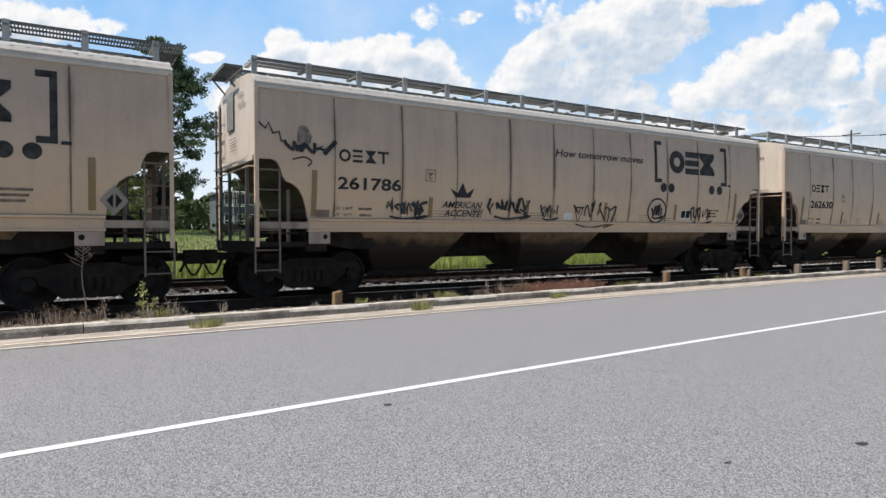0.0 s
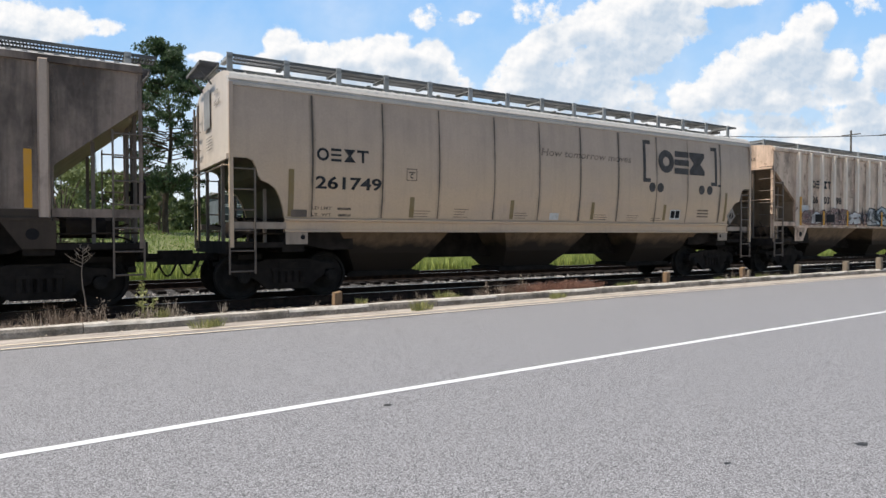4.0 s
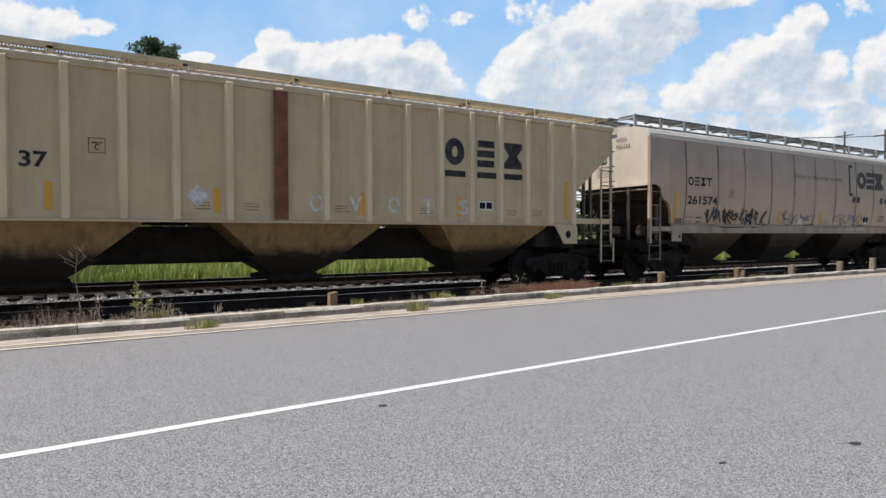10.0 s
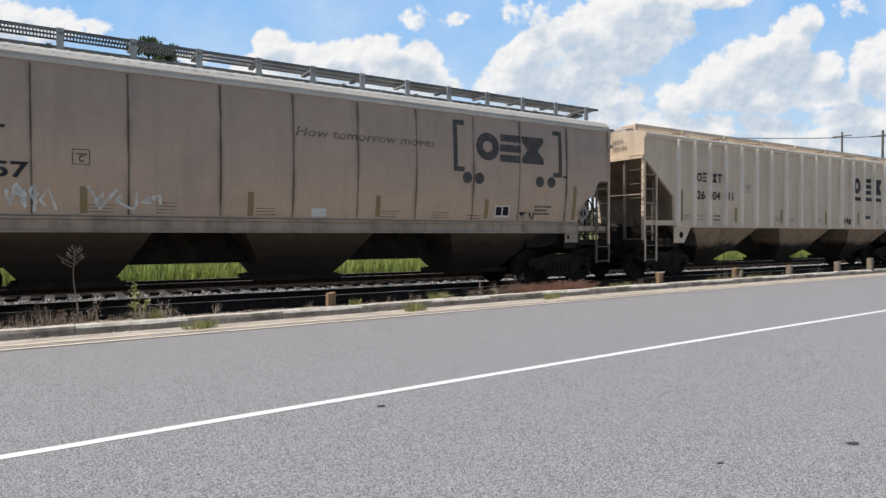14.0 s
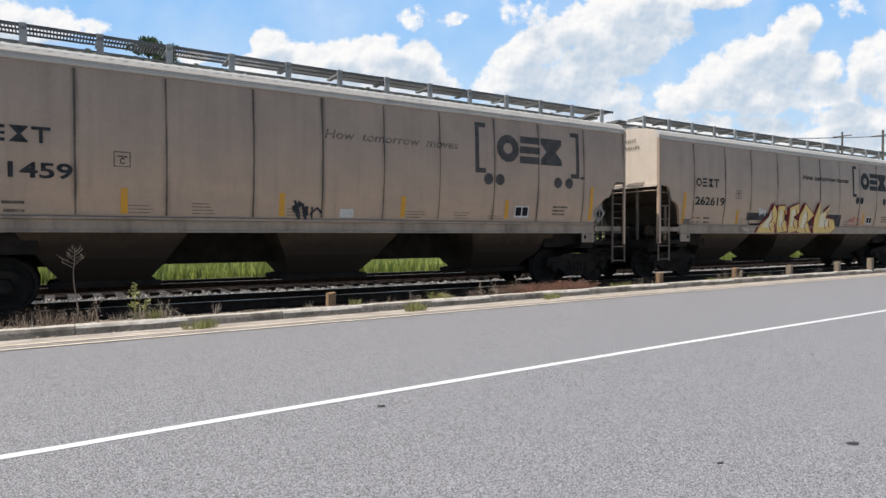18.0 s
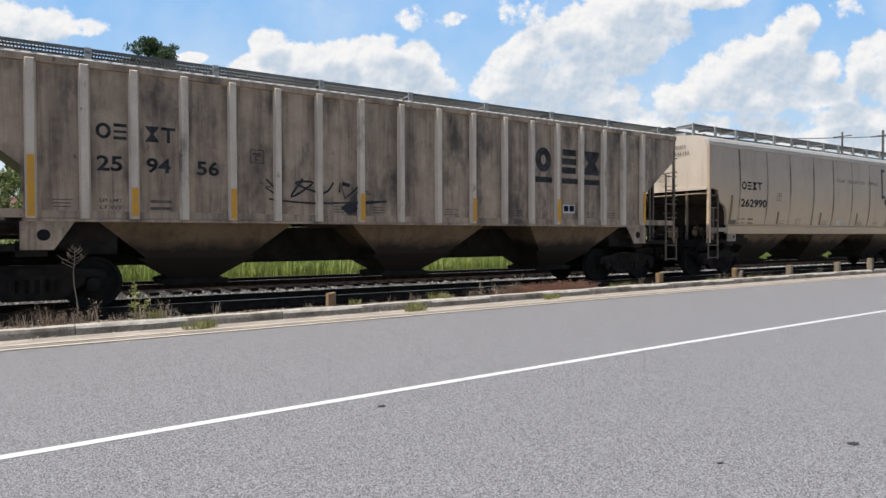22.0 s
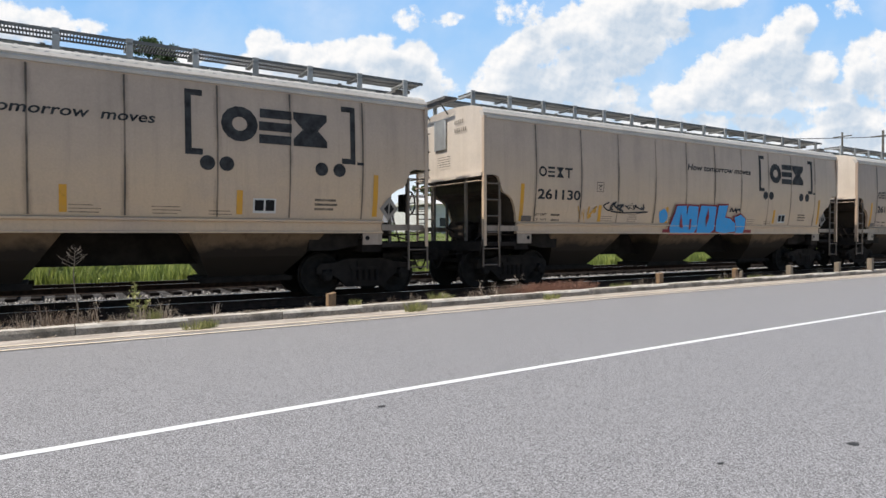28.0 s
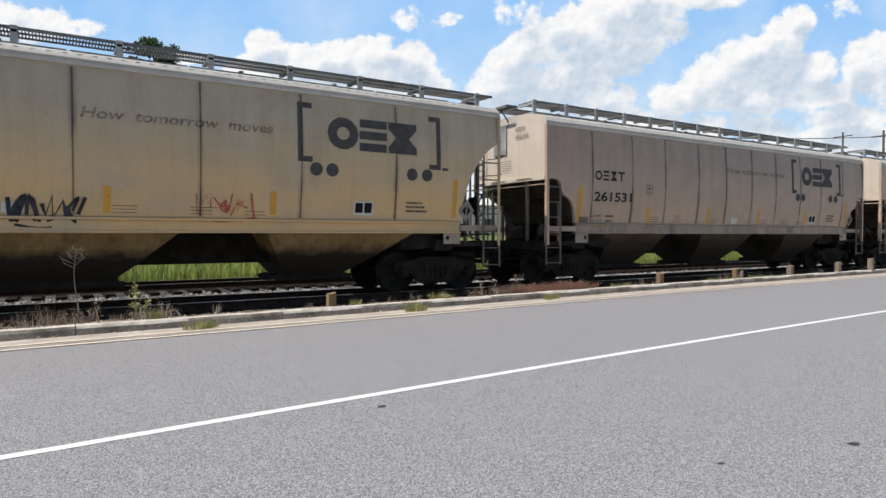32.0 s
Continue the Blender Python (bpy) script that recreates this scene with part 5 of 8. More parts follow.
def truck_side(s):
    """A cast truck side frame with its windows, spring nest and pedestal jaws."""
    bm = bmesh.new()
    y0, y1 = s * 0.96, s * 1.10
    arch = [(-1.10, 0.62), (-1.02, 0.70), (-0.70, 0.72), (-0.42, 0.80), (0.42, 0.80), (0.70, 0.72), (1.02, 0.70), (1.10, 0.62),
            (1.10, 0.50), (0.98, 0.46), (0.98, 0.58), (0.78, 0.58), (0.76, 0.46), (0.62, 0.38), (0.42, 0.20), (-0.42, 0.20), (-0.62, 0.38), (-0.76, 0.46), (-0.78, 0.58), (-0.98, 0.58), (-0.98, 0.46), (-1.10, 0.50)]
    prism(bm, arch, min(y0, y1), max(y0, y1))
    yo = s * 1.12
    box(bm, -0.40, 0.40, *sorted((y1, yo)), 0.27, 0.33)
    box(bm, -0.40, 0.40, *sorted((y1, yo)), 0.62, 0.70)
    for i in range(5):
        tube(bm, (-0.28 + i * 0.14, s * 1.11, 0.33), (-0.28 + i * 0.14, s * 1.11, 0.56), 0.055, 8)
    box(bm, -0.36, 0.36, *sorted((s * 0.98, s * 1.16)), 0.56, 0.62)
    bmesh.ops.recalc_face_normals(bm, faces=list(bm.faces))
    return bm


def truck_bolster():
    bm = boxes((-0.20, 0.20, -1.14, 1.14, 0.56, 0.74), (-0.30, 0.30, -0.30, 0.30, 0.74, 0.86), (-0.62, -0.52, -0.85, 0.85, 0.35, 0.45), (0.52, 0.62, -0.85, 0.85, 0.35, 0.45))
    return bm


def wheelset():
    """Two flanged wheels on an axle with bearing caps, turning about y."""
    bm = bmesh.new()
    n = 28
    for s in (-1, 1):
        prof = [(0.09, 0.80), (0.14, 0.80), (0.30, 0.735), (0.40, 0.745), (0.41, 0.79), (0.457, 0.79), (0.457, 0.70), (0.485, 0.685), (0.485, 0.665), (0.42, 0.665), (0.40, 0.69), (0.14, 0.66), (0.09, 0.66)]
        rings = [[bm.verts.new((r * math.cos(i * math.tau / n), s * y, r * math.sin(i * math.tau / n))) for i in range(n)] for r, y in prof]
        for a, b in zip(rings, rings[1:]):
            for i in range(n):
                bm.faces.new((a[i], a[(i + 1) % n], b[(i + 1) % n], b[i]))
        tube(bm, (0, s * 0.98, 0), (0, s * 1.17, 0), 0.115, 14)
        tube(bm, (0, s * 1.17, 0), (0, s * 1.20, 0), 0.085, 14)
        for i in range(3):
            c = Vector((0.055 * math.cos(i * math.tau / 3), s * 1.20, 0.055 * math.sin(i * math.tau / 3)))
            tube(bm, c, c + Vector((0, s * 0.02, 0)), 0.018, 6)
    tube(bm, (0, -1.0, 0), (0, 1.0, 0), 0.085, 12)
    bmesh.ops.recalc_face_normals(bm, faces=list(bm.faces))
    return bm


# ---- paint on the sides: polygons in x and z laid onto the near side ----


def lay(k, polys, lift=0.006, step=0.14):
    """Faces from outlines, sliced level by level and pressed onto the near side of a car."""
    out = bmesh.new()
    for i, poly in enumerate(polys):   # each a hair above the one before
        bm = bmesh.new()
        bm.faces.new([bm.verts.new((x, 0, z)) for x, z in poly])
        press(bm, k, lift + i * 0.0003 % 0.012, step)
        made = {v: out.verts.new(v.co) for v in bm.verts}
        for f in bm.faces:
            out.faces.new([made[v] for v in f.verts])
        bm.free()
    if len(polys) > 1:
        bmesh.ops.remove_doubles(out, verts=list(out.verts), dist=0.0012)
    return out


def press(bm, k, lift, step=0.14):
    zs = [v.co.z for v in bm.verts]
    if k != "ribbed" and zs:
        z = math.floor(min(zs) / step) * step + step
        while z < max(zs):
            bmesh.ops.bisect_plane(bm, geom=list(bm.verts) + list(bm.edges) + list(bm.faces), plane_co=(0, 0, z), plane_no=(0, 0, 1))
            z += step
    bmesh.ops.triangulate(bm, faces=list(bm.faces))
    for v in bm.verts:
        v.co.y = -side_y(k, v.co.z) - lift
    for f in bm.faces:
        f.normal_update()
        if f.normal.y > 0:
            f.normal_flip()
    return bm


LETTERS = {}


def lettering(text, k, x, z, width, height, lift=0.008, slant=0.0):
    """Readable words or numbers in the built-in font, fitted to a width and height in metres, lower left corner at x, z."""
    if text not in LETTERS:
        cu = bpy.data.curves.new("text", "FONT")
        cu.body, cu.size, cu.resolution_u, cu.offset = text, 1.0, 3, 0.016 if len(text) > 7 else 0.024
        ob = bpy.data.objects.new("text", cu)
        me = bpy.data.meshes.new_from_object(ob)
        pts = [(v.co.x, v.co.y) for v in me.vertices]
        LETTERS[text] = (pts, [tuple(p.vertices) for p in me.polygons])
        bpy.data.objects.remove(ob)
        bpy.data.curves.remove(cu)
        bpy.data.meshes.remove(me)
    pts, faces = LETTERS[text]
    x0, x1 = min(p[0] for p in pts), max(p[0] for p in pts)
    y0, y1 = min(p[1] for p in pts), max(p[1] for p in pts)
    bm = bmesh.new()
    vs = [bm.verts.new((x + (px - x0) / (x1 - x0) * width + slant * (py - y0) / (y1 - y0) * height, 0, z + (py - y0) / (y1 - y0) * height)) for px, py in pts]
    for f in faces:
        try:
            bm.faces.new([vs[i] for i in f])
        except ValueError:
            pass
    return press(bm, k, lift)


def rect(x0, x1, z0, z1):
    return [(x0, z0), (x1, z0), (x1, z1), (x0, z1)]


def ring(cx, cz, rx, rz, thick, n=16, a0=0.0, a1=math.tau):
    out = []
    for i in range(n):
        a, b = a0 + (a1 - a0) * i / n, a0 + (a1 - a0) * (i + 1) / n
        out.append([(cx + rx * math.cos(a), cz + rz * math.sin(a)), (cx + rx * math.cos(b), cz + rz * math.sin(b)),
                    (cx + (rx - thick) * math.cos(b), cz + (rz - thick) * math.sin(b)), (cx + (rx - thick) * math.cos(a), cz + (rz - thick) * math.sin(a))])
    return out


def emblem(x, z, w, h, gaps=(0.0, 0.0)):
    """Three plain shapes in a row: a heavy ring, stacked bars and an hourglass."""
    c = w / 3.05
    t = h * 0.30
    out = ring(x + c * 0.5, z + h / 2, c * 0.5, h / 2, t, 14)
    x1 = x + c * 1.03 + gaps[0]
    out += [rect(x1 + 0.02, x1 + c * 0.94, z + h * 0.74, z + h), rect(x1, x1 + c * 0.94, z + h * 0.37, z + h * 0.63), rect(x1, x1 + c * 0.92, z, z + h * 0.26)]
    x2 = x + c * 2.02 + gaps[1]
    out += [[(x2, z + h), (x2 + c * 1.02, z + h), (x2 + c * 1.02, z + h * 0.80), (x2 + c * 0.74, z + h * 0.5), (x2 + c * 0.28, z + h * 0.5), (x2, z + h * 0.80)], [(x2, z), (x2, z + h * 0.20), (x2 + c * 0.28, z + h * 0.5), (x2 + c * 0.74, z + h * 0.5), (x2 + c * 1.02, z + h * 0.20), (x2 + c * 1.02, z)]]
    return out


def owner_mark(x, z, w, h, gap=0.0):
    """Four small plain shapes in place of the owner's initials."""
    c = w / 4.3
    t = h * 0.20
    out = ring(x + c * 0.5, z + h / 2, c * 0.5, h / 2, t, 12)
    x1 = x + c * 1.15
    out += [rect(x1, x1 + c * 0.85, z + h - t, z + h), rect(x1, x1 + c * 0.85, z + h * 0.42, z + h * 0.58), rect(x1, x1 + c * 0.85, z, z + t)]
    x2 = x + c * 2.2 + gap
    out += [[(x2, z + h), (x2 + c, z + h), (x2 + c * 0.6, z + h / 2), (x2 + c * 0.4, z + h / 2)], [(x2, z), (x2 + c * 0.4, z + h / 2), (x2 + c * 0.6, z + h / 2), (x2 + c, z)]]
    x3 = x2 + c * 1.12
    out += [rect(x3, x3 + c, z + h - t, z + h), rect(x3 + c / 2 - t / 2, x3 + c / 2 + t / 2, z, z + h - t)]
    return out


def brackets(x0, x1, z0, z1, t=0.10, arm=0.30):
    return ([rect(x0, x0 + t, z0, z1), rect(x0 + t, x0 + arm, z1 - t, z1), rect(x0 + t, x0 + arm, z0, z0 + t)],
            [rect(x1 - t, x1, z0, z1), rect(x1 - arm, x1 - t, z1 - t, z1), rect(x1 - arm, x1 - t, z0, z0 + t)])


def bars(x, z, w, rows, h=0.03, gap=0.05, rng=None):
    out = []
    for i in range(rows):
        w2 = w * (1 if rng is None else rng.uniform(0.7, 1))
        out.append(rect(x, x + w2, z + i * (h + gap), z + i * (h + gap) + h))
    return out


def curve_through(pts, n=5):
    """A smooth line through a few points."""
    out = []
    for i in range(len(pts) - 1):
        a, b, c, d = pts[max(0, i - 1)], pts[i], pts[i + 1], pts[min(len(pts) - 1, i + 2)]
        for j in range(n):
            t = j / n
            out.append(tuple(0.5 * (2 * b[q] + (c[q] - a[q]) * t + (2 * a[q] - 5 * b[q] + 4 * c[q] - d[q]) * t * t + (3 * b[q] - a[q] - 3 * c[q] + d[q]) * t ** 3) for q in (0, 1)))
    return out + [pts[-1]]


def scrawl(rng, x0, x1, z0, z1, strokes, thick=0.03):
    """Hurried sprayed lines that spell nothing: tangled peaks and loops, crossing slashes and a flourish below."""
    out = []
    w, h = x1 - x0, z1 - z0
    cell = w / strokes
    thick *= 1.35
    x, runs, run = x0, [], []
    for n in range(strokes * 3):
        up = n % 2 == 0
        run.append((x + cell * rng.uniform(-0.35, 0.5), z0 + h * (rng.uniform(0.62, 1.04) if up else rng.uniform(-0.05, 0.42))))
        if rng.random() < 0.35:   # a loop backwards
            run.append((x - cell * rng.uniform(0.1, 0.6), z0 + h * rng.uniform(0.3, 0.7)))
        x += cell / 3
        if len(run) > 5 or n == strokes * 3 - 1:
            if len(run) > 1:
                runs.append(run)
            run = []
    for j, run in enumerate(runs):
        out += thick_line(curve_through(run, 4) if j % 2 or rng.random() < 0.4 else run, thick * rng.uniform(0.8, 1.3))
    for j in range(max(1, strokes // 3)):   # fat dabs between the lines
        cx, cz = x0 + w * rng.uniform(0.08, 0.92), z0 + h * rng.uniform(0.2, 0.8)
        out += thick_line([(cx, cz), (cx + cell * rng.uniform(0.2, 0.5), cz + h * rng.uniform(-0.25, 0.25))], thick * 1.9)
    if strokes > 4:
        out += thick_line(curve_through([(x0 + w * 0.1, z0 - h * 0.02), (x0 + w * 0.45, z0 - h * 0.15), (x1 + cell * 0.2, z0 + h * 0.04), (x0 + w * 0.75, z0 - h * 0.16)], 5), thick * 0.8)
    return out


def blob(rng, x, z, w, h, grow=0.0, n=12, seed_shape=None):
    shape = seed_shape or [rng.uniform(0.78, 1.15) for _ in range(n)]
    return [(x + (w / 2 * shape[i % len(shape)] + grow) * math.cos(math.tau * i / n) , z + (h / 2 * shape[i % len(shape)] + grow) * math.sin(math.tau * i / n)) for i in range(n)], shape


def thick_line(pts, t):
    """A stroke of even width along a line, as quads that share their ends."""
    pts = [p for i, p in enumerate(pts) if i == 0 or abs(p[0] - pts[i - 1][0]) + abs(p[1] - pts[i - 1][1]) > 1e-4]
    side = []
    for i, (x, z) in enumerate(pts):
        d = Vector((0.0, 0.0))
        for a, b in ((i - 1, i), (i, i + 1)):
            if a >= 0 and b < len(pts):
                d += Vector((pts[b][0] - pts[a][0], pts[b][1] - pts[a][1])).normalized()
        d = d.normalized() if d.length > 1e-3 else Vector((1.0, 0.0))
        side.append(((x - d.y * t / 2, z + d.x * t / 2), (x + d.y * t / 2, z - d.x * t / 2)))
    return [[a[1], b[1], b[0], a[0]] for a, b in zip(side, side[1:])]


def seam_soot(nt, bsdf):
    """Soot that has gathered along a weld: dense on the bead, thinning out to both sides, blown away in places."""
    tc = nt.nodes.new("ShaderNodeTexCoord")
    sep = nt.nodes.new("ShaderNodeSeparateXYZ")
    nt.links.new(tc.outputs["Generated"], sep.inputs[0])
    m = nt.nodes.new("ShaderNodeMath")
    m.operation = "PINGPONG"
    nt.links.new(sep.outputs[0], m.inputs[0])
    m.inputs[1].default_value = 0.5
    bead = ramp(nt, m.outputs[0], 0.40, 0.45)
    smear = ramp(nt, m.outputs[0], 0.08, 0.58)
    blown = ramp(nt, noisy(nt, coords(nt, (2.5, 1, 0.5), True), 1.6, 5, 0.65), 0.42, 0.72)
    m2 = nt.nodes.new("ShaderNodeMath")
    m2.operation = "MULTIPLY"
    nt.links.new(smear, m2.inputs[0])
    nt.links.new(blown, m2.inputs[1])
    m3 = nt.nodes.new("ShaderNodeMath")
    m3.operation = "MULTIPLY_ADD"
    nt.links.new(bead, m3.inputs[0])
    m3.inputs[1].default_value = 0.62
    nt.links.new(m2.outputs[0], m3.inputs[2])
    m4 = nt.nodes.new("ShaderNodeMath")
    m4.operation = "MULTIPLY"
    m4.use_clamp = True
    nt.links.new(m3.outputs[0], m4.inputs[0])
    m4.inputs[1].default_value = 0.80
    bsdf.inputs["Base Color"].default_value = (0.10, 0.08, 0.065, 1)
    bsdf.inputs["Roughness"].default_value = 0.85
    tr = nt.nodes.new("ShaderNodeBsdfTransparent")
    mx = nt.nodes.new("ShaderNodeMixShader")
    nt.links.new(m4.outputs[0], mx.inputs[0])
    nt.links.new(tr.outputs[0], mx.inputs[1])
    nt.links.new(bsdf.outputs[0], mx.inputs[2])
    nt.links.new(mx.outputs[0], nt.nodes["Material Output"].inputs["Surface"])


INK = soft_paint("black_spray_paint", (0.018, 0.018, 0.022), 0.95)
STENCIL = soft_paint("dark_stencil_paint", (0.012, 0.012, 0.014), 0.97)
STENCIL_FADED = soft_paint("faded_stencil_paint", (0.06, 0.058, 0.058), 0.50)
STENCIL_SMALL = soft_paint("small_stencil_paint", (0.10, 0.085, 0.07), 0.62)
LOGO_BLUE = soft_paint("dark_blue_grey_paint", (0.021, 0.0195, 0.020), 0.96)
LOGO_FADED = soft_paint("faded_blue_grey_paint", (0.060, 0.053, 0.049), 0.92)
WHITE_PAINT = soft_paint("white_patch_paint", (0.60, 0.59, 0.56), 0.9)
CHALK = soft_paint("white_chalk_marks", (0.66, 0.65, 0.62), 0.72)
DULL_PLATE = soft_paint("dull_placard_paint", (0.26, 0.23, 0.20), 0.85)
YELLOW_TAPE = soft_paint("yellow_reflective_tape", (0.66, 0.325, 0.032), 0.95)
OLIVE_TAPE = soft_paint("dirty_reflective_tape", (0.24, 0.17, 0.075), 0.95)
BLACK_PANEL = two_tone("black_panel_paint", (0.018, 0.017, 0.018), (0.013, 0.012, 0.013), 3.0, 0.7, gloss=0.1)

PAINTS = {
    "warm": car_paint("warm_tan_car_paint", (0.458, 0.346, 0.266), (0.22, 0.15, 0.10), 0.32, dust_bounce=0.9, dusty=(0.585, 0.385, 0.230)),
    "tan": car_paint("tan_car_paint", (0.540, 0.413, 0.318), (0.22, 0.165, 0.125), 0.30, dust_bounce=0.92, dusty=(0.600, 0.438, 0.290)),
    "grey": car_paint("greyish_car_paint", (0.425, 0.316, 0.247), (0.17, 0.13, 0.11), 0.34, dust_bounce=0.85, dusty=(0.500, 0.356, 0.248)),
    "pale": car_paint("pale_cream_car_paint", (0.700, 0.548, 0.405), (0.21, 0.165, 0.13), 0.34, dust_bounce=0.6, dusty=(0.50, 0.395, 0.295)),
    "yellowish": car_paint("yellowed_cream_car_paint", (0.565, 0.441, 0.278), (0.21, 0.155, 0.085), 0.30),
    "ochre": car_paint("ochre_stained_car_paint", (0.51, 0.415, 0.305), (0.26, 0.17, 0.08), 0.40, dust_bounce=1.0, dusty=(0.66, 0.44, 0.215)),
    "brown": car_paint("brown_weathered_car_paint", (0.330, 0.248, 0.198), (0.060, 0.044, 0.035), 0.95, 0.25, peel=0.80, peeled=(0.075, 0.054, 0.043)),
    "rusty": car_paint("rust_spotted_car_paint", (0.757, 0.562, 0.420), (0.17, 0.10, 0.07), 0.70, 0.80, peel=0.42, peeled=(0.13, 0.085, 0.062)),
    "dirty": car_paint("soot_streaked_car_paint", (0.486, 0.354, 0.257), (0.12, 0.082, 0.06), 0.95, 0.4, peel=0.75),
    "streaky": car_paint("streaky_grey_car_paint", (0.790, 0.622, 0.500), (0.12, 0.098, 0.085), 0.75, 0.05, peel=0.22, peeled=(0.11, 0.09, 0.078)),
    "rib_pale": car_paint("pale_rib_paint", (0.836, 0.709, 0.578), (0.28, 0.21, 0.16), 0.25, 0.3),
    # lighter copies of the pale and yellowed paints: rib highlights set in the colour
    "rib_cream_lit": car_paint("lit_cream_rib_paint", (0.80, 0.69, 0.565), (0.27, 0.21, 0.165), 0.28),
    "rib_yellow_lit": car_paint("lit_yellowed_rib_paint", (0.72, 0.575, 0.375), (0.25, 0.18, 0.10), 0.26),
    "rib_mid": car_paint("grimy_rib_paint", (0.746, 0.621, 0.504), (0.20, 0.15, 0.12), 0.40, 0.2, peel=0.3),
    "rib_dull": car_paint("dull_rib_paint", (0.565, 0.436, 0.347), (0.13, 0.095, 0.08), 0.5, 0.2, peel=0.4),
}
RIBS = {"rusty": "rib_pale", "dirty": "rib_mid", "brown": "rib_dull", "pale": "rib_cream_lit", "yellowish": "rib_yellow_lit"}


def hopper_paint(name, col, foot, ragged=0.5):
    """Hopper paint that turns near black from the outlet up to a ragged edge."""
    def build(nt, bsdf):
        vec = coords(nt, (1, 1, 1), True)
        base = mixed(nt, ramp(nt, noisy(nt, vec, 1.3, 5, 0.65), 0.32, 0.72), col, tuple(c * 0.60 for c in col))
        runs = ramp(nt, noisy(nt, coords(nt, (4, 4, 0.5), True), 1.5, 5, 0.65), 0.48, 0.72)
        base = mixed(nt, runs, base, mixed(nt, 0.5, base, (0.035, 0.027, 0.02)))
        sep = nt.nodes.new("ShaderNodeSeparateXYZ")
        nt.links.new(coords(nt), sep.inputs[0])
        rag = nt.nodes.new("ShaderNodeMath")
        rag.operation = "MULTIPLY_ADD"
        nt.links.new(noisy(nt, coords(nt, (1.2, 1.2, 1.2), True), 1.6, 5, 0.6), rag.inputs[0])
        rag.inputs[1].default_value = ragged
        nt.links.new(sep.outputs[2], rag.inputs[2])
        low_dark = ramp(nt, rag.outputs[0], foot + ragged * 0.5 + 0.10, foot + ragged * 0.5 - 0.10)
        nt.links.new(mixed(nt, low_dark, base, (0.036, 0.029, 0.024)), bsdf.inputs["Base Color"])
        bsdf.inputs["Roughness"].default_value = 0.75
        bsdf.inputs["Specular IOR Level"].default_value = 0.15
        bump(nt, bsdf, noisy(nt, coords(nt), 3.0, 4), 0.3, 0.01)
    return material(name, build)


HOPPER_PAINT = hopper_paint("brown_hopper_paint", (0.195, 0.136, 0.088), 1.12)
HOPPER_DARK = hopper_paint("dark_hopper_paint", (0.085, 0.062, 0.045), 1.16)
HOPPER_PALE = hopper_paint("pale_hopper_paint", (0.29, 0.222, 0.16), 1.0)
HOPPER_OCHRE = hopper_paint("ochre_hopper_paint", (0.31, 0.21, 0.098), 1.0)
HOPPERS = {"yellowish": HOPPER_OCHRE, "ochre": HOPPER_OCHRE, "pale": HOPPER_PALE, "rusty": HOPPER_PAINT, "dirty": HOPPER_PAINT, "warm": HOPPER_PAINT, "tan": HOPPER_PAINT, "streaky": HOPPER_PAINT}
END_DARK = car_paint("dark_end_slope_paint", (0.070, 0.052, 0.040), (0.022, 0.018, 0.015), 0.8, gloss=0.12)
SILL_DIRTY = car_paint("grimy_sill_paint", (0.40, 0.315, 0.245), (0.10, 0.078, 0.06), 0.8)
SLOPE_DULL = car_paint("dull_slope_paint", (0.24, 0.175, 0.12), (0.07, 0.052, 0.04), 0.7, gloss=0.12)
CHORD_PAINT = car_paint("pale_chord_paint", (0.58, 0.53, 0.48), (0.25, 0.22, 0.19), 0.3)
ROOF_PAINT = car_paint("dusty_roof_paint", (0.52, 0.50, 0.46), (0.25, 0.23, 0.21), 0.4)
SEAM_DIRT = material("sooty_weld_seam", seam_soot)
END_PAINT = car_paint("pale_end_paint", (0.66, 0.57, 0.48), (0.30, 0.22, 0.16), 0.25, 0.05)
DULL_GRATING = two_tone("dull_end_grating", (0.17, 0.165, 0.16), (0.09, 0.085, 0.08), 2.0, 0.8, shuffle=True)
PROP_PAINT = car_paint("grimy_end_paint", (0.175, 0.138, 0.110), (0.05, 0.040, 0.033), 0.7)

KIND_WORDS = {"round": "curved-side covered hopper car", "ribbed": "ribbed covered hopper car", "centre": "deep-silled covered hopper car", "oval": "oval-ended covered hopper car"}


def trucks_under(k, car):
    frames = []
    for x in KINDS[k]["trucks"]:
        t = part("truck", shared("truck", truck_bolster, STEEL_DARK), None, car)
        t.location = (x, 0, 0)
        for s in (-1, 1):
            part("side_frame", shared("side_frame%d" % s, lambda s=s: truck_side(s), STEEL_DARK), None, t)
        for d in (-0.889, 0.889):
            w = part("wheelset", shared("wheelset", wheelset, WHEEL_STEEL, False), None, t)
            w.location = (d, 0, 0.457)
            frames.append(w)
    return frames


CREAM_ROOFS = ("pale", "yellowish")


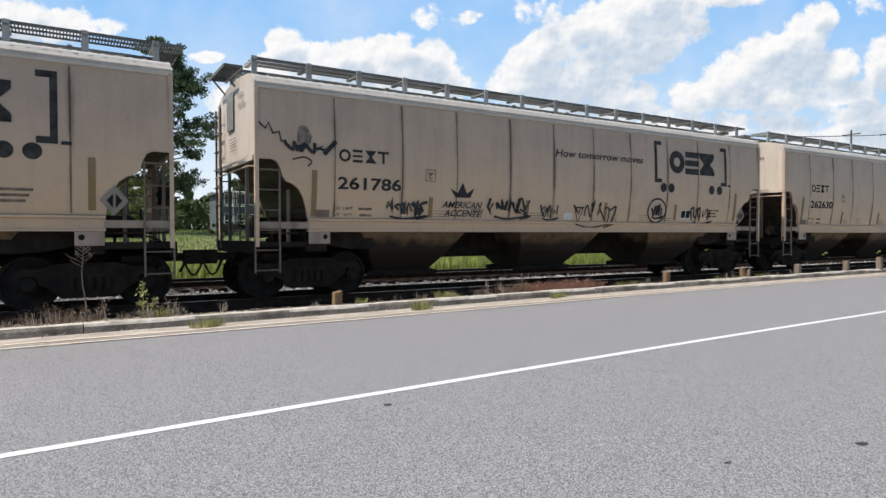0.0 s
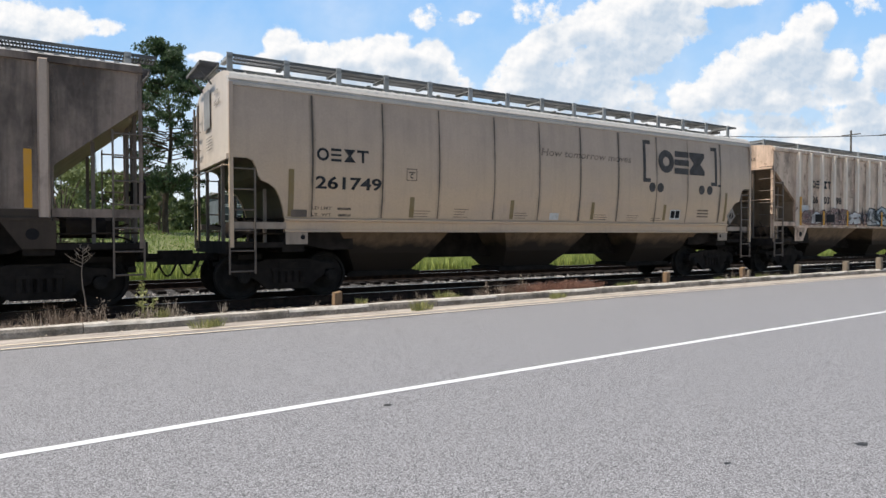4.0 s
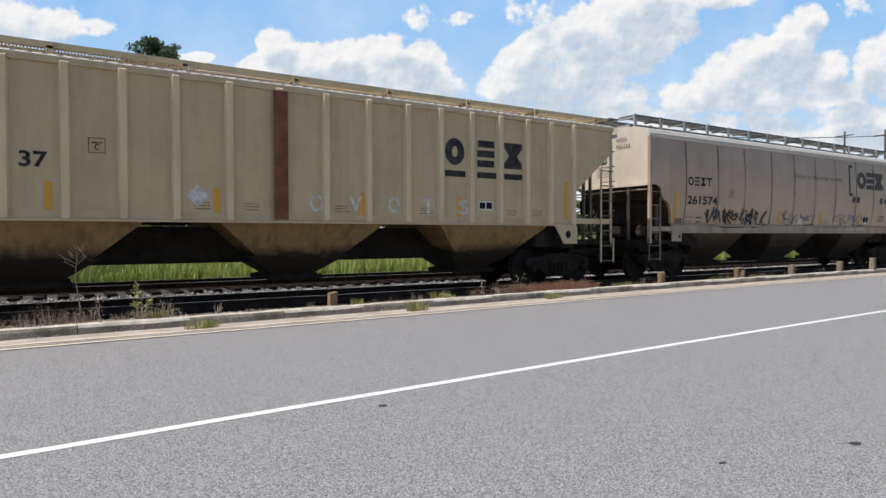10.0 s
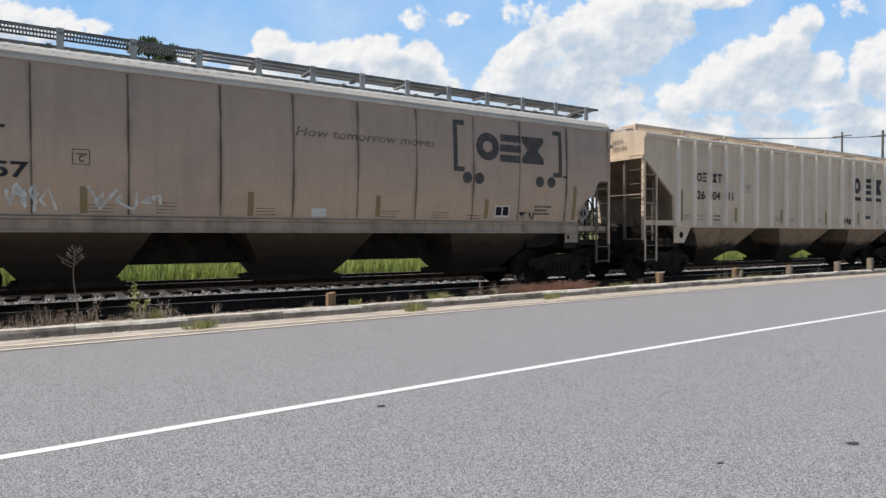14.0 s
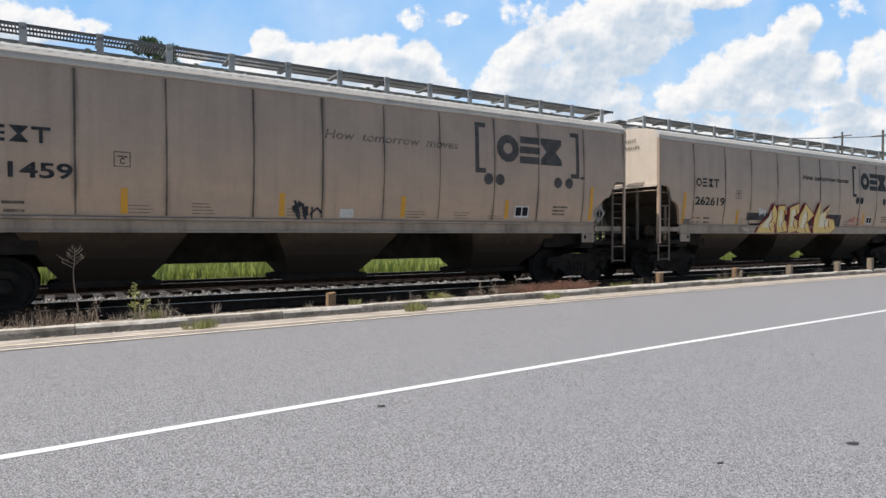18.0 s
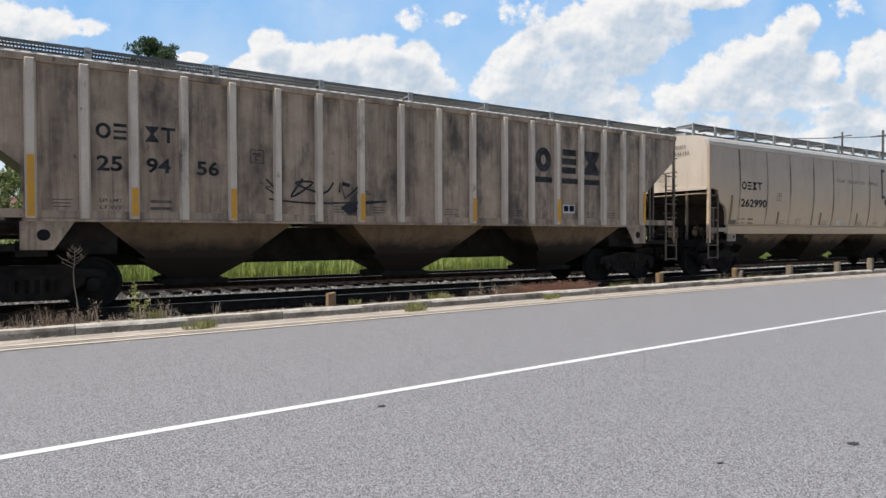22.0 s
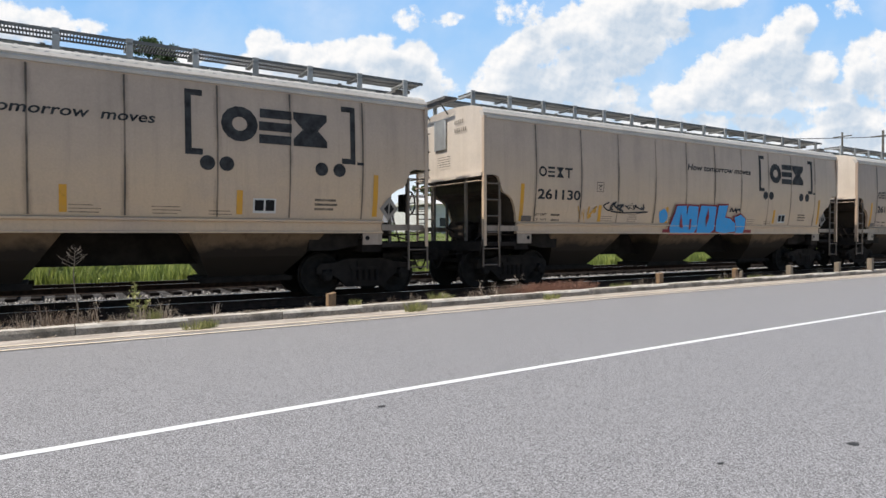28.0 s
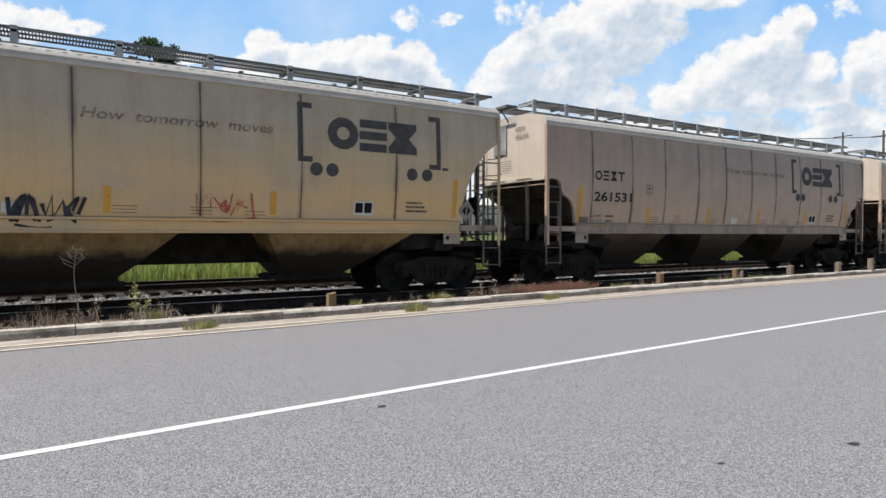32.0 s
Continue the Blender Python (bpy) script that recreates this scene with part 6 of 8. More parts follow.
def hopper_car(k, paint, label):
    """A whole covered hopper car without its lettering. Returns it and its wheelsets."""
    K = KINDS[k]
    ln = K["length"]
    car = new("covered_hopper_car")
    tagged(car, label, "railcar", "cars of the freight train")
    P = PAINTS[paint]

    def add(name, key, make, mat=P, lab="", up=car):
        return part(name, shared(k + "_" + key, make, mat), None, up, lab)

    for s in (-1, 1):
        add("side_sheet", "side%d" % s, lambda s=s: side_sheet(k, s))
        add("top_chord", "chord%d" % s, lambda s=s: top_chord(k, s), CHORD_PAINT if k != "ribbed" else P)
        add("side_sill", "sill%d" % s, lambda s=s: side_sill(k, s), SILL_DIRTY if paint in ("grey", "streaky") else END_DARK if paint == "brown" else P)
        add("running_board", "board%d" % s, lambda s=s: running_board(k, s, paint in CREAM_ROOFS), P if paint in CREAM_ROOFS else BOARD_STEEL, "cream painted grating walkway" if paint in CREAM_ROOFS else "grey steel grating walkway")
        n = int((ln - 0.4) / K["pitch"])
        for i in range(n + 1):
            x = 0.18 + i * (ln - 0.36) / n
            add("board_bracket", "bracket%d_%d" % (s, i), lambda s=s, x=x: board_bracket(k, x, s), P if paint in CREAM_ROOFS else GALV)
        for i, x in enumerate(K.get("seams", ())):
            add("weld_seam", "seam%d_%d" % (s, i), lambda s=s, x=x: seam_strip(k, x, s), SEAM_DIRT)
        for i, x in enumerate(K.get("ribs", ())):
            add("side_rib", "rib%d_%d" % (s, i), lambda s=s, x=x: rib_post(x, s), PAINTS[RIBS.get(paint, paint)])
            if paint in ("brown", "dirty", "rusty") and s < 0:
                add("rib_stain", "ribstain%d" % i, lambda s=s, x=x: seam_strip(k, x, s, 0.36 if paint == "brown" else 0.26), SEAM_DIRT)
    add("roof", "roof", lambda: roof_sheet(k), ROOF_PAINT)
    add("hatch_cover", "hatch", lambda: hatch_trough(k), GALV)
    add("centre_sill", "centre", lambda: centre_sill(k), STEEL_DARK)
    for i, bay in enumerate(K["bays"]):
        h = add("hopper_bay", "bay%d" % i, lambda bay=bay: hopper_bay(k, bay), HOPPERS.get(paint, HOPPER_DARK), "discharge hopper that turns near black towards its outlet")
        add("outlet_chute", "chute%d" % i, lambda bay=bay: hopper_bay(k, bay, True), HOPPERS.get(paint, HOPPER_DARK), "near-black lower chute", h)
        add("outlet_gate", "gate%d" % i, lambda bay=bay: outlet_gate(bay), STEEL_DARK, "", h)
    for left in (True, False):
        e = "L" if left else "R"
        add("end_sheet", "end" + e, lambda left=left: end_sheet(k, left), P if k in ("ribbed", "centre") else END_PAINT)
        add("slope_sheet", "slope" + e, lambda left=left: slope_sheet(k, left), END_DARK if k in ("round", "oval") else SLOPE_DULL)
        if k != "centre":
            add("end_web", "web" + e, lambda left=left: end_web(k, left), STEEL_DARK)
        add("end_platform", "plat" + e, lambda left=left: end_platform(k, left), DULL_GRATING)
        for i, (name, dims) in enumerate(end_beams(k, left)):
            add(name, "beam%s%d" % (e, i), lambda dims=dims: boxes(dims), STEEL_DARK)
        add("coupler", "coupler" + e, lambda left=left: coupler(k, left), STEEL_DARK, "sooty knuckle coupler with brake hose")
        add("end_ladder", "eladder" + e, lambda left=left: end_ladder(k, left), PROP_PAINT)
        add("hand_rail", "rail" + e, lambda left=left: hand_rail(k, left), P)
        add("brake_gear", "gear" + e, lambda left=left: brake_gear(k, left), STEEL_BROWN)
        for y in (1.50,) if left and k in ("round", "oval") else (-1.50, 1.50):
            for i in range(5):
                add("grab_iron", "grab%s%d_%d" % (e, y * 10, i), lambda left=left, y=y, i=i: grab_iron(k, left, y, 1.95 + 0.40 * i), PROP_PAINT)
        for y in (-0.75, 0.75):
            add("end_post", "post%s%d" % (e, y * 100), lambda left=left, y=y: end_prop(k, left, y), PROP_PAINT)
        for y in (-1.2, 1.2):
            add("slope_post", "sprop%s%d" % (e, y * 100), lambda left=left, y=y: slope_prop(k, left, y, 0.75), PROP_PAINT)
        for s in (-1, 1):
            x0 = 0.0 if left else ln
            x1 = 0.47 if left else ln - 0.47
            y = s * 1.56
            add("corner_post", "corner%s%d" % (e, s), lambda x0=x0, s=s: corner_post(k, x0, s))
            if k != "centre":
                add("sill_end", "sillend%s%d" % (e, s), lambda left=left, s=s: sill_end(k, left, s), P if k == "ribbed" else SILL_DIRTY)
                key = "jack%s%d" % (e, s)
                if (k + key, P.name) not in SHARED:
                    SHARED[(k + key, P.name)] = finish(key, jacking_plate(k, left, s), (END_DARK if paint == "brown" else P if k == "ribbed" else SILL_DIRTY, BLACK_PANEL))
                part("jacking_plate", SHARED[(k + key, P.name)], None, car)
            top = 2.55 if k == "round" else 3.05
            lad = add("ladder", "ladder%s%d" % (e, s), lambda x0=x0, x1=x1, y=y, top=top: ladder_stiles(x0, x1, y, 0.55, top), PROP_PAINT if paint not in ("pale", "yellowish") else P)
            for i in range(6 if k == "round" else 7):
                z = 0.60 + i * (0.385 if k == "round" else 0.40)
                add("rung", "rung%s%d_%d" % (e, s, i), lambda x0=x0, x1=x1, y=y, z=z: rung(x0, x1, y, z), PROP_PAINT, "", lad)
    if k in ("round", "oval"):
        bm_key = "diamond"
        add("placard_holder", bm_key, lambda: lay(k, [[(ln - 1.15, 1.86), (ln - 0.93, 2.12), (ln - 0.71, 1.86), (ln - 0.93, 1.60)]], 0.02), DULL_PLATE, "worn grey diamond placard holder")
        add("placard_face", "diamond_face", lambda: lay(k, [[(ln - 1.05, 1.86), (ln - 0.95, 1.98), (ln - 0.95, 1.74)], [(ln - 0.91, 1.98), (ln - 0.81, 1.86), (ln - 0.91, 1.74)]], 0.026), BLACK_PANEL)
    add("brake_wheel", "bwheel", lambda: brake_wheel(k), STEEL_DARK)
    return car, trucks_under(k, car)


def mark(car, name, bm, mat, lab=""):
    return part(name, bm, mat, car, lab)


def end_marks(car, k, P):
    """The pale grated panel and small stencils on the leading end."""
    bm = bmesh.new()
    x = -0.015
    z0, z1 = (3.50, 4.28) if k in ("round", "oval") else (3.72, 4.22)
    rows = []
    for i in range(41):
        y, d = 0.05 + 0.57 * i / 40, (0.0, -0.018)[(i // 2) % 2 if 3 < i < 37 else 0]
        rows.append([bm.verts.new((x + d, y, z)) for z in (z0, z1)])
    for a, b in zip(rows, rows[1:]):
        bm.faces.new((a[0], b[0], b[1], a[1]))
    bmesh.ops.recalc_face_normals(bm, faces=list(bm.faces))
    mark(car, "end_screen", bm, GALV, "grey diamond grating panel")
    bm = bmesh.new()
    for r, (zz, w) in enumerate(((z1 - 0.22, 0.42), (z1 - 0.42, 0.46))):
        for c in range(5 + r):
            y = -0.35 - c * w / 5
            bm.faces.new([bm.verts.new((x + 0.003, yy, z2)) for yy, z2 in ((y, zz), (y - 0.055, zz), (y - 0.055, zz + 0.10), (y, zz + 0.10))])
    if k == "round":
        for r in range(5):
            bm.faces.new([bm.verts.new((x + 0.003, yy, z2)) for yy, z2 in ((0.45, 3.05 + r * 0.06), (-0.15, 3.05 + r * 0.06), (-0.15, 3.07 + r * 0.06), (0.45, 3.07 + r * 0.06))])
    mark(car, "end_stencil", bm, STENCIL_SMALL)


def tape_strips(car, k, spots, mat):
    for x, z0, z1 in spots:
        mark(car, "reflector_strip", lay(k, [rect(x - 0.055, x + 0.055, z0, z1)], 0.01), mat, "upright yellow reflective strip")


def placard(car, k, x, z, w=0.44, h=0.28):
    mark(car, "placard", lay(k, [rect(x, x + w, z, z + h)], 0.009), WHITE_PAINT, "black and white stencilled panel")
    mark(car, "placard_panel", lay(k, [rect(x + 0.032, x + w * 0.46, z + 0.045, z + h - 0.032), rect(x + w * 0.54, x + w - 0.032, z + 0.045, z + h - 0.025)], 0.013), BLACK_PANEL)


def plate_box(car, k, x, z, w=0.26):
    t = 0.018
    mark(car, "plate_mark", lay(k, [rect(x, x + w, z, z + t), rect(x, x + w, z + w - t, z + w), rect(x, x + t, z + t, z + w - t), rect(x + w - t, x + w, z + t, z + w - t), rect(x + 0.05, x + w - 0.05, z + w * 0.62, z + w * 0.74)]), STENCIL_SMALL, "small boxed stencil")
    mark(car, "plate_letter", lettering("C", k, x + w * 0.36, z + 0.05, w * 0.28, w * 0.40), STENCIL)


def round_marks(car, k, number, ink, tape, rng, slogan=1.0, x_logo=11.02, scale=1.0, dx=0.0, plain_slogan=False):
    """Lettering of the curved-side cars."""
    if number:
        mark(car, "owner_mark", lay(k, owner_mark(1.68 + dx, 2.76, 1.12, 0.26)), STENCIL, "dark owner's initials as plain shapes")
        mark(car, "car_number", lettering(number, k, 1.66 + dx, 2.20, 1.45, 0.26), STENCIL, "dark stencilled car number")
        mark(car, "weight_stencil", lettering("LD LMT", k, 1.60 + dx, 1.79, 0.42, 0.06), STENCIL_SMALL)
        mark(car, "weight_stencil", lettering("LT  WT", k, 1.60 + dx, 1.66, 0.42, 0.06), STENCIL_SMALL)
        mark(car, "weight_stencil", lay(k, [rect(2.14 + dx, 2.44 + dx, 1.79, 1.84), rect(2.16 + dx, 2.44 + dx, 1.66, 1.71)]), STENCIL_SMALL)
    plate_box(car, k, 3.70 + dx * 0.5, 2.45)
    mark(car, "slogan", lettering("How tomorrow moves" if not plain_slogan else "How  tomorrow  moves", k, x_logo - 3.56 + (0.15 if number[:3] == "262" else 0.0), 3.24, 3.18, 0.185, slant=0.25), STENCIL if slogan >= 1 else STENCIL_FADED, "slanted slogan lettering")
    bl, br = brackets(x_logo + 0.12, x_logo + 3.41, 2.75, 3.92, 0.11)
    mark(car, "bracket_mark", lay(k, bl), ink, "tall square bracket")
    mark(car, "bracket_mark", lay(k, br), ink, "tall square bracket")
    mark(car, "emblem", lay(k, emblem(x_logo + 0.74, 3.04, 2.06, 0.66)), ink, "dark blue-grey emblem of three plain shapes")
    for d in (0.50, 0.84, 2.68, 3.06):
        mark(car, "dot_mark", lay(k, [[(x_logo + d + 0.135 * math.cos(i * math.tau / 16), 2.615 + 0.135 * math.sin(i * math.tau / 16)) for i in range(16)]]), ink)
    mark(car, "small_mark", lay(k, [rect(x_logo + 3.45, x_logo + 3.60, 2.74, 2.80)]), ink)
    placard(car, k, x_logo + 1.33, 1.72)
    mark(car, "stencil_block", lay(k, bars(x_logo + 2.55, 1.80, 0.55, 3, 0.045, 0.045, rng)), STENCIL_SMALL)
    for x, w, r in ((3.92, 0.46, 3), (4.96, 0.40, 4), (6.7, 0.45, 3), (9.35, 0.5, 3), (10.6, 0.5, 3), (11.55, 0.5, 2)):
        mark(car, "stencil_block", lay(k, bars(x, 1.68, w, r, 0.014, 0.045, rng)), STENCIL_SMALL)
    mark(car, "builder_plate", lay(k, [rect(7.81, 8.11, 1.66, 1.83)]), WHITE_PAINT)
    mark(car, "card_holder", lay(k, [rect(1.18, 1.50, 1.64, 1.78)], 0.02), PROP_PAINT, "small dark card holder")
    ln = KINDS[k]["length"]
    tape_strips(car, k, [(1.17, 1.65, 2.56), (3.86, 1.66, 2.10), (6.60, 1.66, 2.11), (9.27, 1.68, 2.13), (12.10, 1.69, 2.14), (ln - 1.26, 1.69, 2.56)], tape)


def ribbed_marks(car, k, number, ink, tape, rng, logo=True, patches=False, on_ribs=False):
    """Lettering between the ribs: pairs of characters on neighbouring panels."""
    dx = -0.75 if patches else 0.0
    px = (2.58 + dx, 3.34 + dx, 4.17 + dx)
    if patches:
        for i, x in enumerate(px):
            mark(car, "paint_patch", lay(k, [rect(x - 0.30, x + 0.33, 2.24, 2.66), rect(x - 0.30, x + 0.33, 2.80, 3.22)]), WHITE_PAINT, "white touched-up patch")
    mark(car, "owner_mark", lay(k, owner_mark(2.37 + dx, 2.92, 1.0, 0.27, 0.24), 0.012), STENCIL, "dark owner's initials as plain shapes")
    for i, x in enumerate(px):
        mark(car, "car_number", lettering(number[2 * i:2 * i + 2], k, x - 0.20, 2.38, 0.24 if number[2 * i:2 * i + 2] == "11" else 0.39, 0.26, 0.012), STENCIL, "dark stencilled car number")
    mark(car, "weight_stencil", lettering("LD LMT", k, 2.42, 1.86, 0.34, 0.055), STENCIL_SMALL)
    mark(car, "weight_stencil", lettering("LT WT", k, 2.42, 1.74, 0.34, 0.055), STENCIL_SMALL)
    mark(car, "weight_stencil", lay(k, [rect(3.20, 3.55, 1.86, 1.91), rect(3.20, 3.55, 1.74, 1.79)]), STENCIL_SMALL)
    plate_box(car, k, 4.93, 2.66)
    if logo:
        for x, sh in ((11.94, 0), (12.83, 1), (13.62, 2)):
            em = emblem(x, 2.88, 1.62, 0.62)
            pick = em[:14] if sh == 0 else em[14:17] if sh == 1 else em[17:]
            x_off = x - min(p[0] for q in pick for p in q)
            mark(car, "emblem_shape", lay(k, [[(p + x_off, z) for p, z in q] for q in pick]), ink, "dark blue-grey plain shape")
            mark(car, "emblem_bar", lay(k, [rect(x, x + 0.56, 2.62, 2.76)]), ink)
    placard(car, k, 12.86, 1.86, 0.42, 0.22)
    for i, x in enumerate((1.75, 6.6, 7.5, 9.3, 11.3, 13.70, 14.5)):
        mark(car, "stencil_block", lay(k, bars(x, 1.76, 0.34, 3, 0.016, 0.04, rng)), STENCIL_SMALL)
    if on_ribs:
        for x, z0, z1 in [(1.46, 1.60, 2.58), (2.95, 1.62, 2.1), (4.60, 1.60, 2.15), (7.21, 1.60, 2.15), (10.04, 1.62, 2.15), (12.65, 1.63, 2.2), (15.84, 1.63, 2.5)]:
            mark(car, "reflector_strip", lay(k, [rect(x - 0.05, x + 0.05, z0, z1)], 0.122), tape, "upright yellow reflective strip")
    elif patches:
        tape_strips(car, k, [(1.66, 1.66, 2.64), (15.62, 1.72, 2.66)], tape)
        mark(car, "black_plate", lay(k, [rect(3.08, 3.66, 1.64, 1.80)], 0.012), BLACK_PANEL)
    else:
        tape_strips(car, k, [(1.66, 1.66, 2.64), (4.36, 1.68, 2.16), (6.98, 1.68, 2.16), (9.90, 1.68, 2.16), (12.32, 1.70, 2.16), (15.62, 1.72, 2.66)], tape)


def tag(car, k, rng, x0, x1, z0, z1, n, mat=None, thick=0.032, lift=0.014):
    mark(car, "graffiti_tag", lay(k, scrawl(rng, x0, x1, z0, z1, n, thick), lift), mat or INK, "sprayed looping scrawl")


def wild_piece(car, k, rng, x0, x1, z0, z1, n, fill, outline, shine, lift=0.0925):
    """Interlocked slanting blocks with black borders and slots, as on a quickly sprayed silver piece."""
    w, h = (x1 - x0) / n, z1 - z0
    cx = x0
    for j in range(n):
        wj = w * rng.uniform(0.75, 1.35)
        peak = z1 - h * (0.05 + 0.32 * abs((cx - x0) / (x1 - x0) - 0.45)) + h * rng.uniform(-0.12, 0.06)
        flip = -1 if rng.random() < 0.5 else 1

        def at_(u, t):
            return (cx + wj * (0.5 + flip * (u - 0.5)), z0 + (peak - z0) * t)

        style = rng.randrange(4)
        if style == 0:
            q = [at_(-0.1, 0.05), at_(0.55, 0.0), at_(1.1, 0.12), at_(0.85, 0.5), at_(1.15, 0.8), at_(0.55, 1.0), at_(0.0, 0.72), at_(0.25, 0.5)]
            slots = [[at_(0.45, 0.42), at_(0.8, 0.46), at_(0.72, 0.60), at_(0.42, 0.56)], [at_(0.3, 0.02), at_(0.5, 0.04), at_(0.42, 0.26)]]
        elif style == 1:
            q = [at_(0.0, 0.0), at_(0.35, 0.0), at_(0.5, 0.30), at_(0.65, 0.0), at_(1.1, 0.05), at_(0.9, 0.92), at_(0.6, 0.85), at_(0.5, 0.6), at_(0.3, 1.0), at_(-0.1, 0.85)]
            slots = [[at_(0.12, 0.62), at_(0.34, 0.52), at_(0.26, 0.74)], [at_(0.72, 0.45), at_(0.86, 0.42), at_(0.78, 0.72)]]
        elif style == 2:
            q = [at_(-0.1, 0.2), at_(0.3, 0.0), at_(1.05, 0.0), at_(1.1, 0.3), at_(0.7, 0.42), at_(1.1, 0.62), at_(0.95, 0.95), at_(0.2, 0.9), at_(-0.05, 0.6)]
            slots = [[at_(0.3, 0.28), at_(0.6, 0.2), at_(0.5, 0.36)], [at_(0.3, 0.6), at_(0.68, 0.66), at_(0.4, 0.76)]] + thick_line([at_(0.2, 0.5), at_(0.6, 0.5)], 0.04)
        else:
            q = [at_(0.0, 0.0), at_(1.1, 0.0), at_(1.0, 0.25), at_(0.45, 0.35), at_(0.6, 0.98), at_(0.15, 1.02), at_(-0.1, 0.5)]
            slots = thick_line([at_(0.2, 0.85), at_(0.1, 0.4), at_(0.4, 0.2), at_(0.85, 0.14)], 0.035)
        form = mark(car, "graffiti_form", lay(k, [grow(q, 0.04)], lift + 0.0015 * (j % 2)), outline, "angular silver sprayed form with a black border")
        part("graffiti_fill", lay(k, [q], lift + 0.003 + 0.0015 * (j % 2)), shine if j % 4 == 1 else fill, form)
        part("graffiti_slot", lay(k, slots, lift + 0.008), outline, form)
        cx += w


def bubble_outline(car, k, x0, x1, z0, z1):
    """Thin black outlines of plump leaning forms that overlap."""
    n = 6
    w, h = (x1 - x0) / n, z1 - z0
    for i in range(n):
        a = x0 + w * i
        t = 1.0 - 0.05 * (i % 3) - (0.35 if i == n - 1 else 0.0)
        outer = [(a + 0.15 * w, z0 - 0.04), (a - 0.12 * w, z0 + 0.30 * h), (a + 0.10 * w, z0 + 0.86 * h * t), (a + 0.55 * w, z0 + h * t), (a + 1.02 * w, z0 + 0.76 * h * t), (a + 0.82 * w, z0 + 0.42 * h), (a + 1.15 * w, z0 + 0.12 * h), (a + 1.0 * w, z0 - 0.05)]
        mark(car, "graffiti_outline", lay(k, thick_line(curve_through(outer), 0.034), 0.075), INK, "thin black rounded outline")
        inner = [(a + 0.38 * w, z0 + 0.62 * h * t), (a + 0.55 * w, z0 + 0.80 * h * t), (a + 0.72 * w, z0 + 0.62 * h * t)] if i % 2 else [(a + 0.45 * w, z0 + 0.05 * h), (a + 0.32 * w, z0 + 0.38 * h), (a + 0.55 * w, z0 + 0.55 * h)]
        mark(car, "graffiti_outline", lay(k, thick_line(curve_through(inner), 0.028), 0.075), INK)


def grow(poly, by):
    """An outline pushed outward, for a painted border."""
    n = len(poly)
    area = sum(poly[i][0] * poly[(i + 1) % n][1] - poly[(i + 1) % n][0] * poly[i][1] for i in range(n))
    s = 1 if area > 0 else -1
    out = []
    for i in range(n):
        a, b, c = Vector(poly[i - 1]), Vector(poly[i]), Vector(poly[(i + 1) % n])
        d1, d2 = (b - a).normalized(), (c - b).normalized()
        n1, n2 = Vector((d1.y, -d1.x)) * s, Vector((d2.y, -d2.x)) * s
        m = n1 + n2
        m = m / max(0.5, m.length_squared / 2) if m.length > 1e-3 else n1
        out.append((b.x + m.x * by, b.y + m.y * by))
    return out


TEAL = soft_paint("teal_spray_paint", (0.075, 0.36, 0.28), 0.97)
RED_SPRAY = soft_paint("red_spray_paint", (0.52, 0.09, 0.06), 0.62)
RED_LINE = soft_paint("thin_red_spray_paint", (0.48, 0.10, 0.07), 0.8)
BLUE_SPRAY = soft_paint("sky_blue_spray_paint", (0.05, 0.33, 0.68), 0.97)
BLUE_LINE = soft_paint("blue_marker_paint", (0.06, 0.10, 0.36), 0.85)
FAINT_BLUE = soft_paint("faint_blue_marker_paint", (0.13, 0.15, 0.30), 0.60)
PALE_BLUE = soft_paint("pale_blue_spray_paint", (0.40, 0.45, 0.46), 0.80)
SILVER = soft_paint("dull_silver_spray_paint", (0.50, 0.485, 0.46), 0.72)
GREY_SPRAY = soft_paint("grey_spray_paint", (0.155, 0.145, 0.140), 0.95)
GREEN_SPRAY = soft_paint("sea_green_spray_paint", (0.115, 0.285, 0.225), 0.9)
GOLD_SPRAY = soft_paint("yellow_spray_paint", (0.78, 0.56, 0.20), 0.97)
CREAM_SPRAY = soft_paint("cream_spray_paint", (0.78, 0.70, 0.50), 0.9)
DULL_RED = soft_paint("dull_brown_red_spray_paint", (0.16, 0.075, 0.065), 0.7)
PALE_GREY = soft_paint("pale_grey_wash", (0.60, 0.56, 0.51), 0.9)
NAVY_SPRAY = soft_paint("navy_spray_paint", (0.03, 0.045, 0.09), 0.95)
MAROON = soft_paint("dark_red_spray_paint", (0.28, 0.035, 0.04), 0.9)
ORANGE_LINE = soft_paint("orange_marker_paint", (0.62, 0.32, 0.05), 0.8)
RUST_RIB = two_tone("rust_red_rib", (0.22, 0.085, 0.045), (0.13, 0.05, 0.03), 4.0, 0.9)

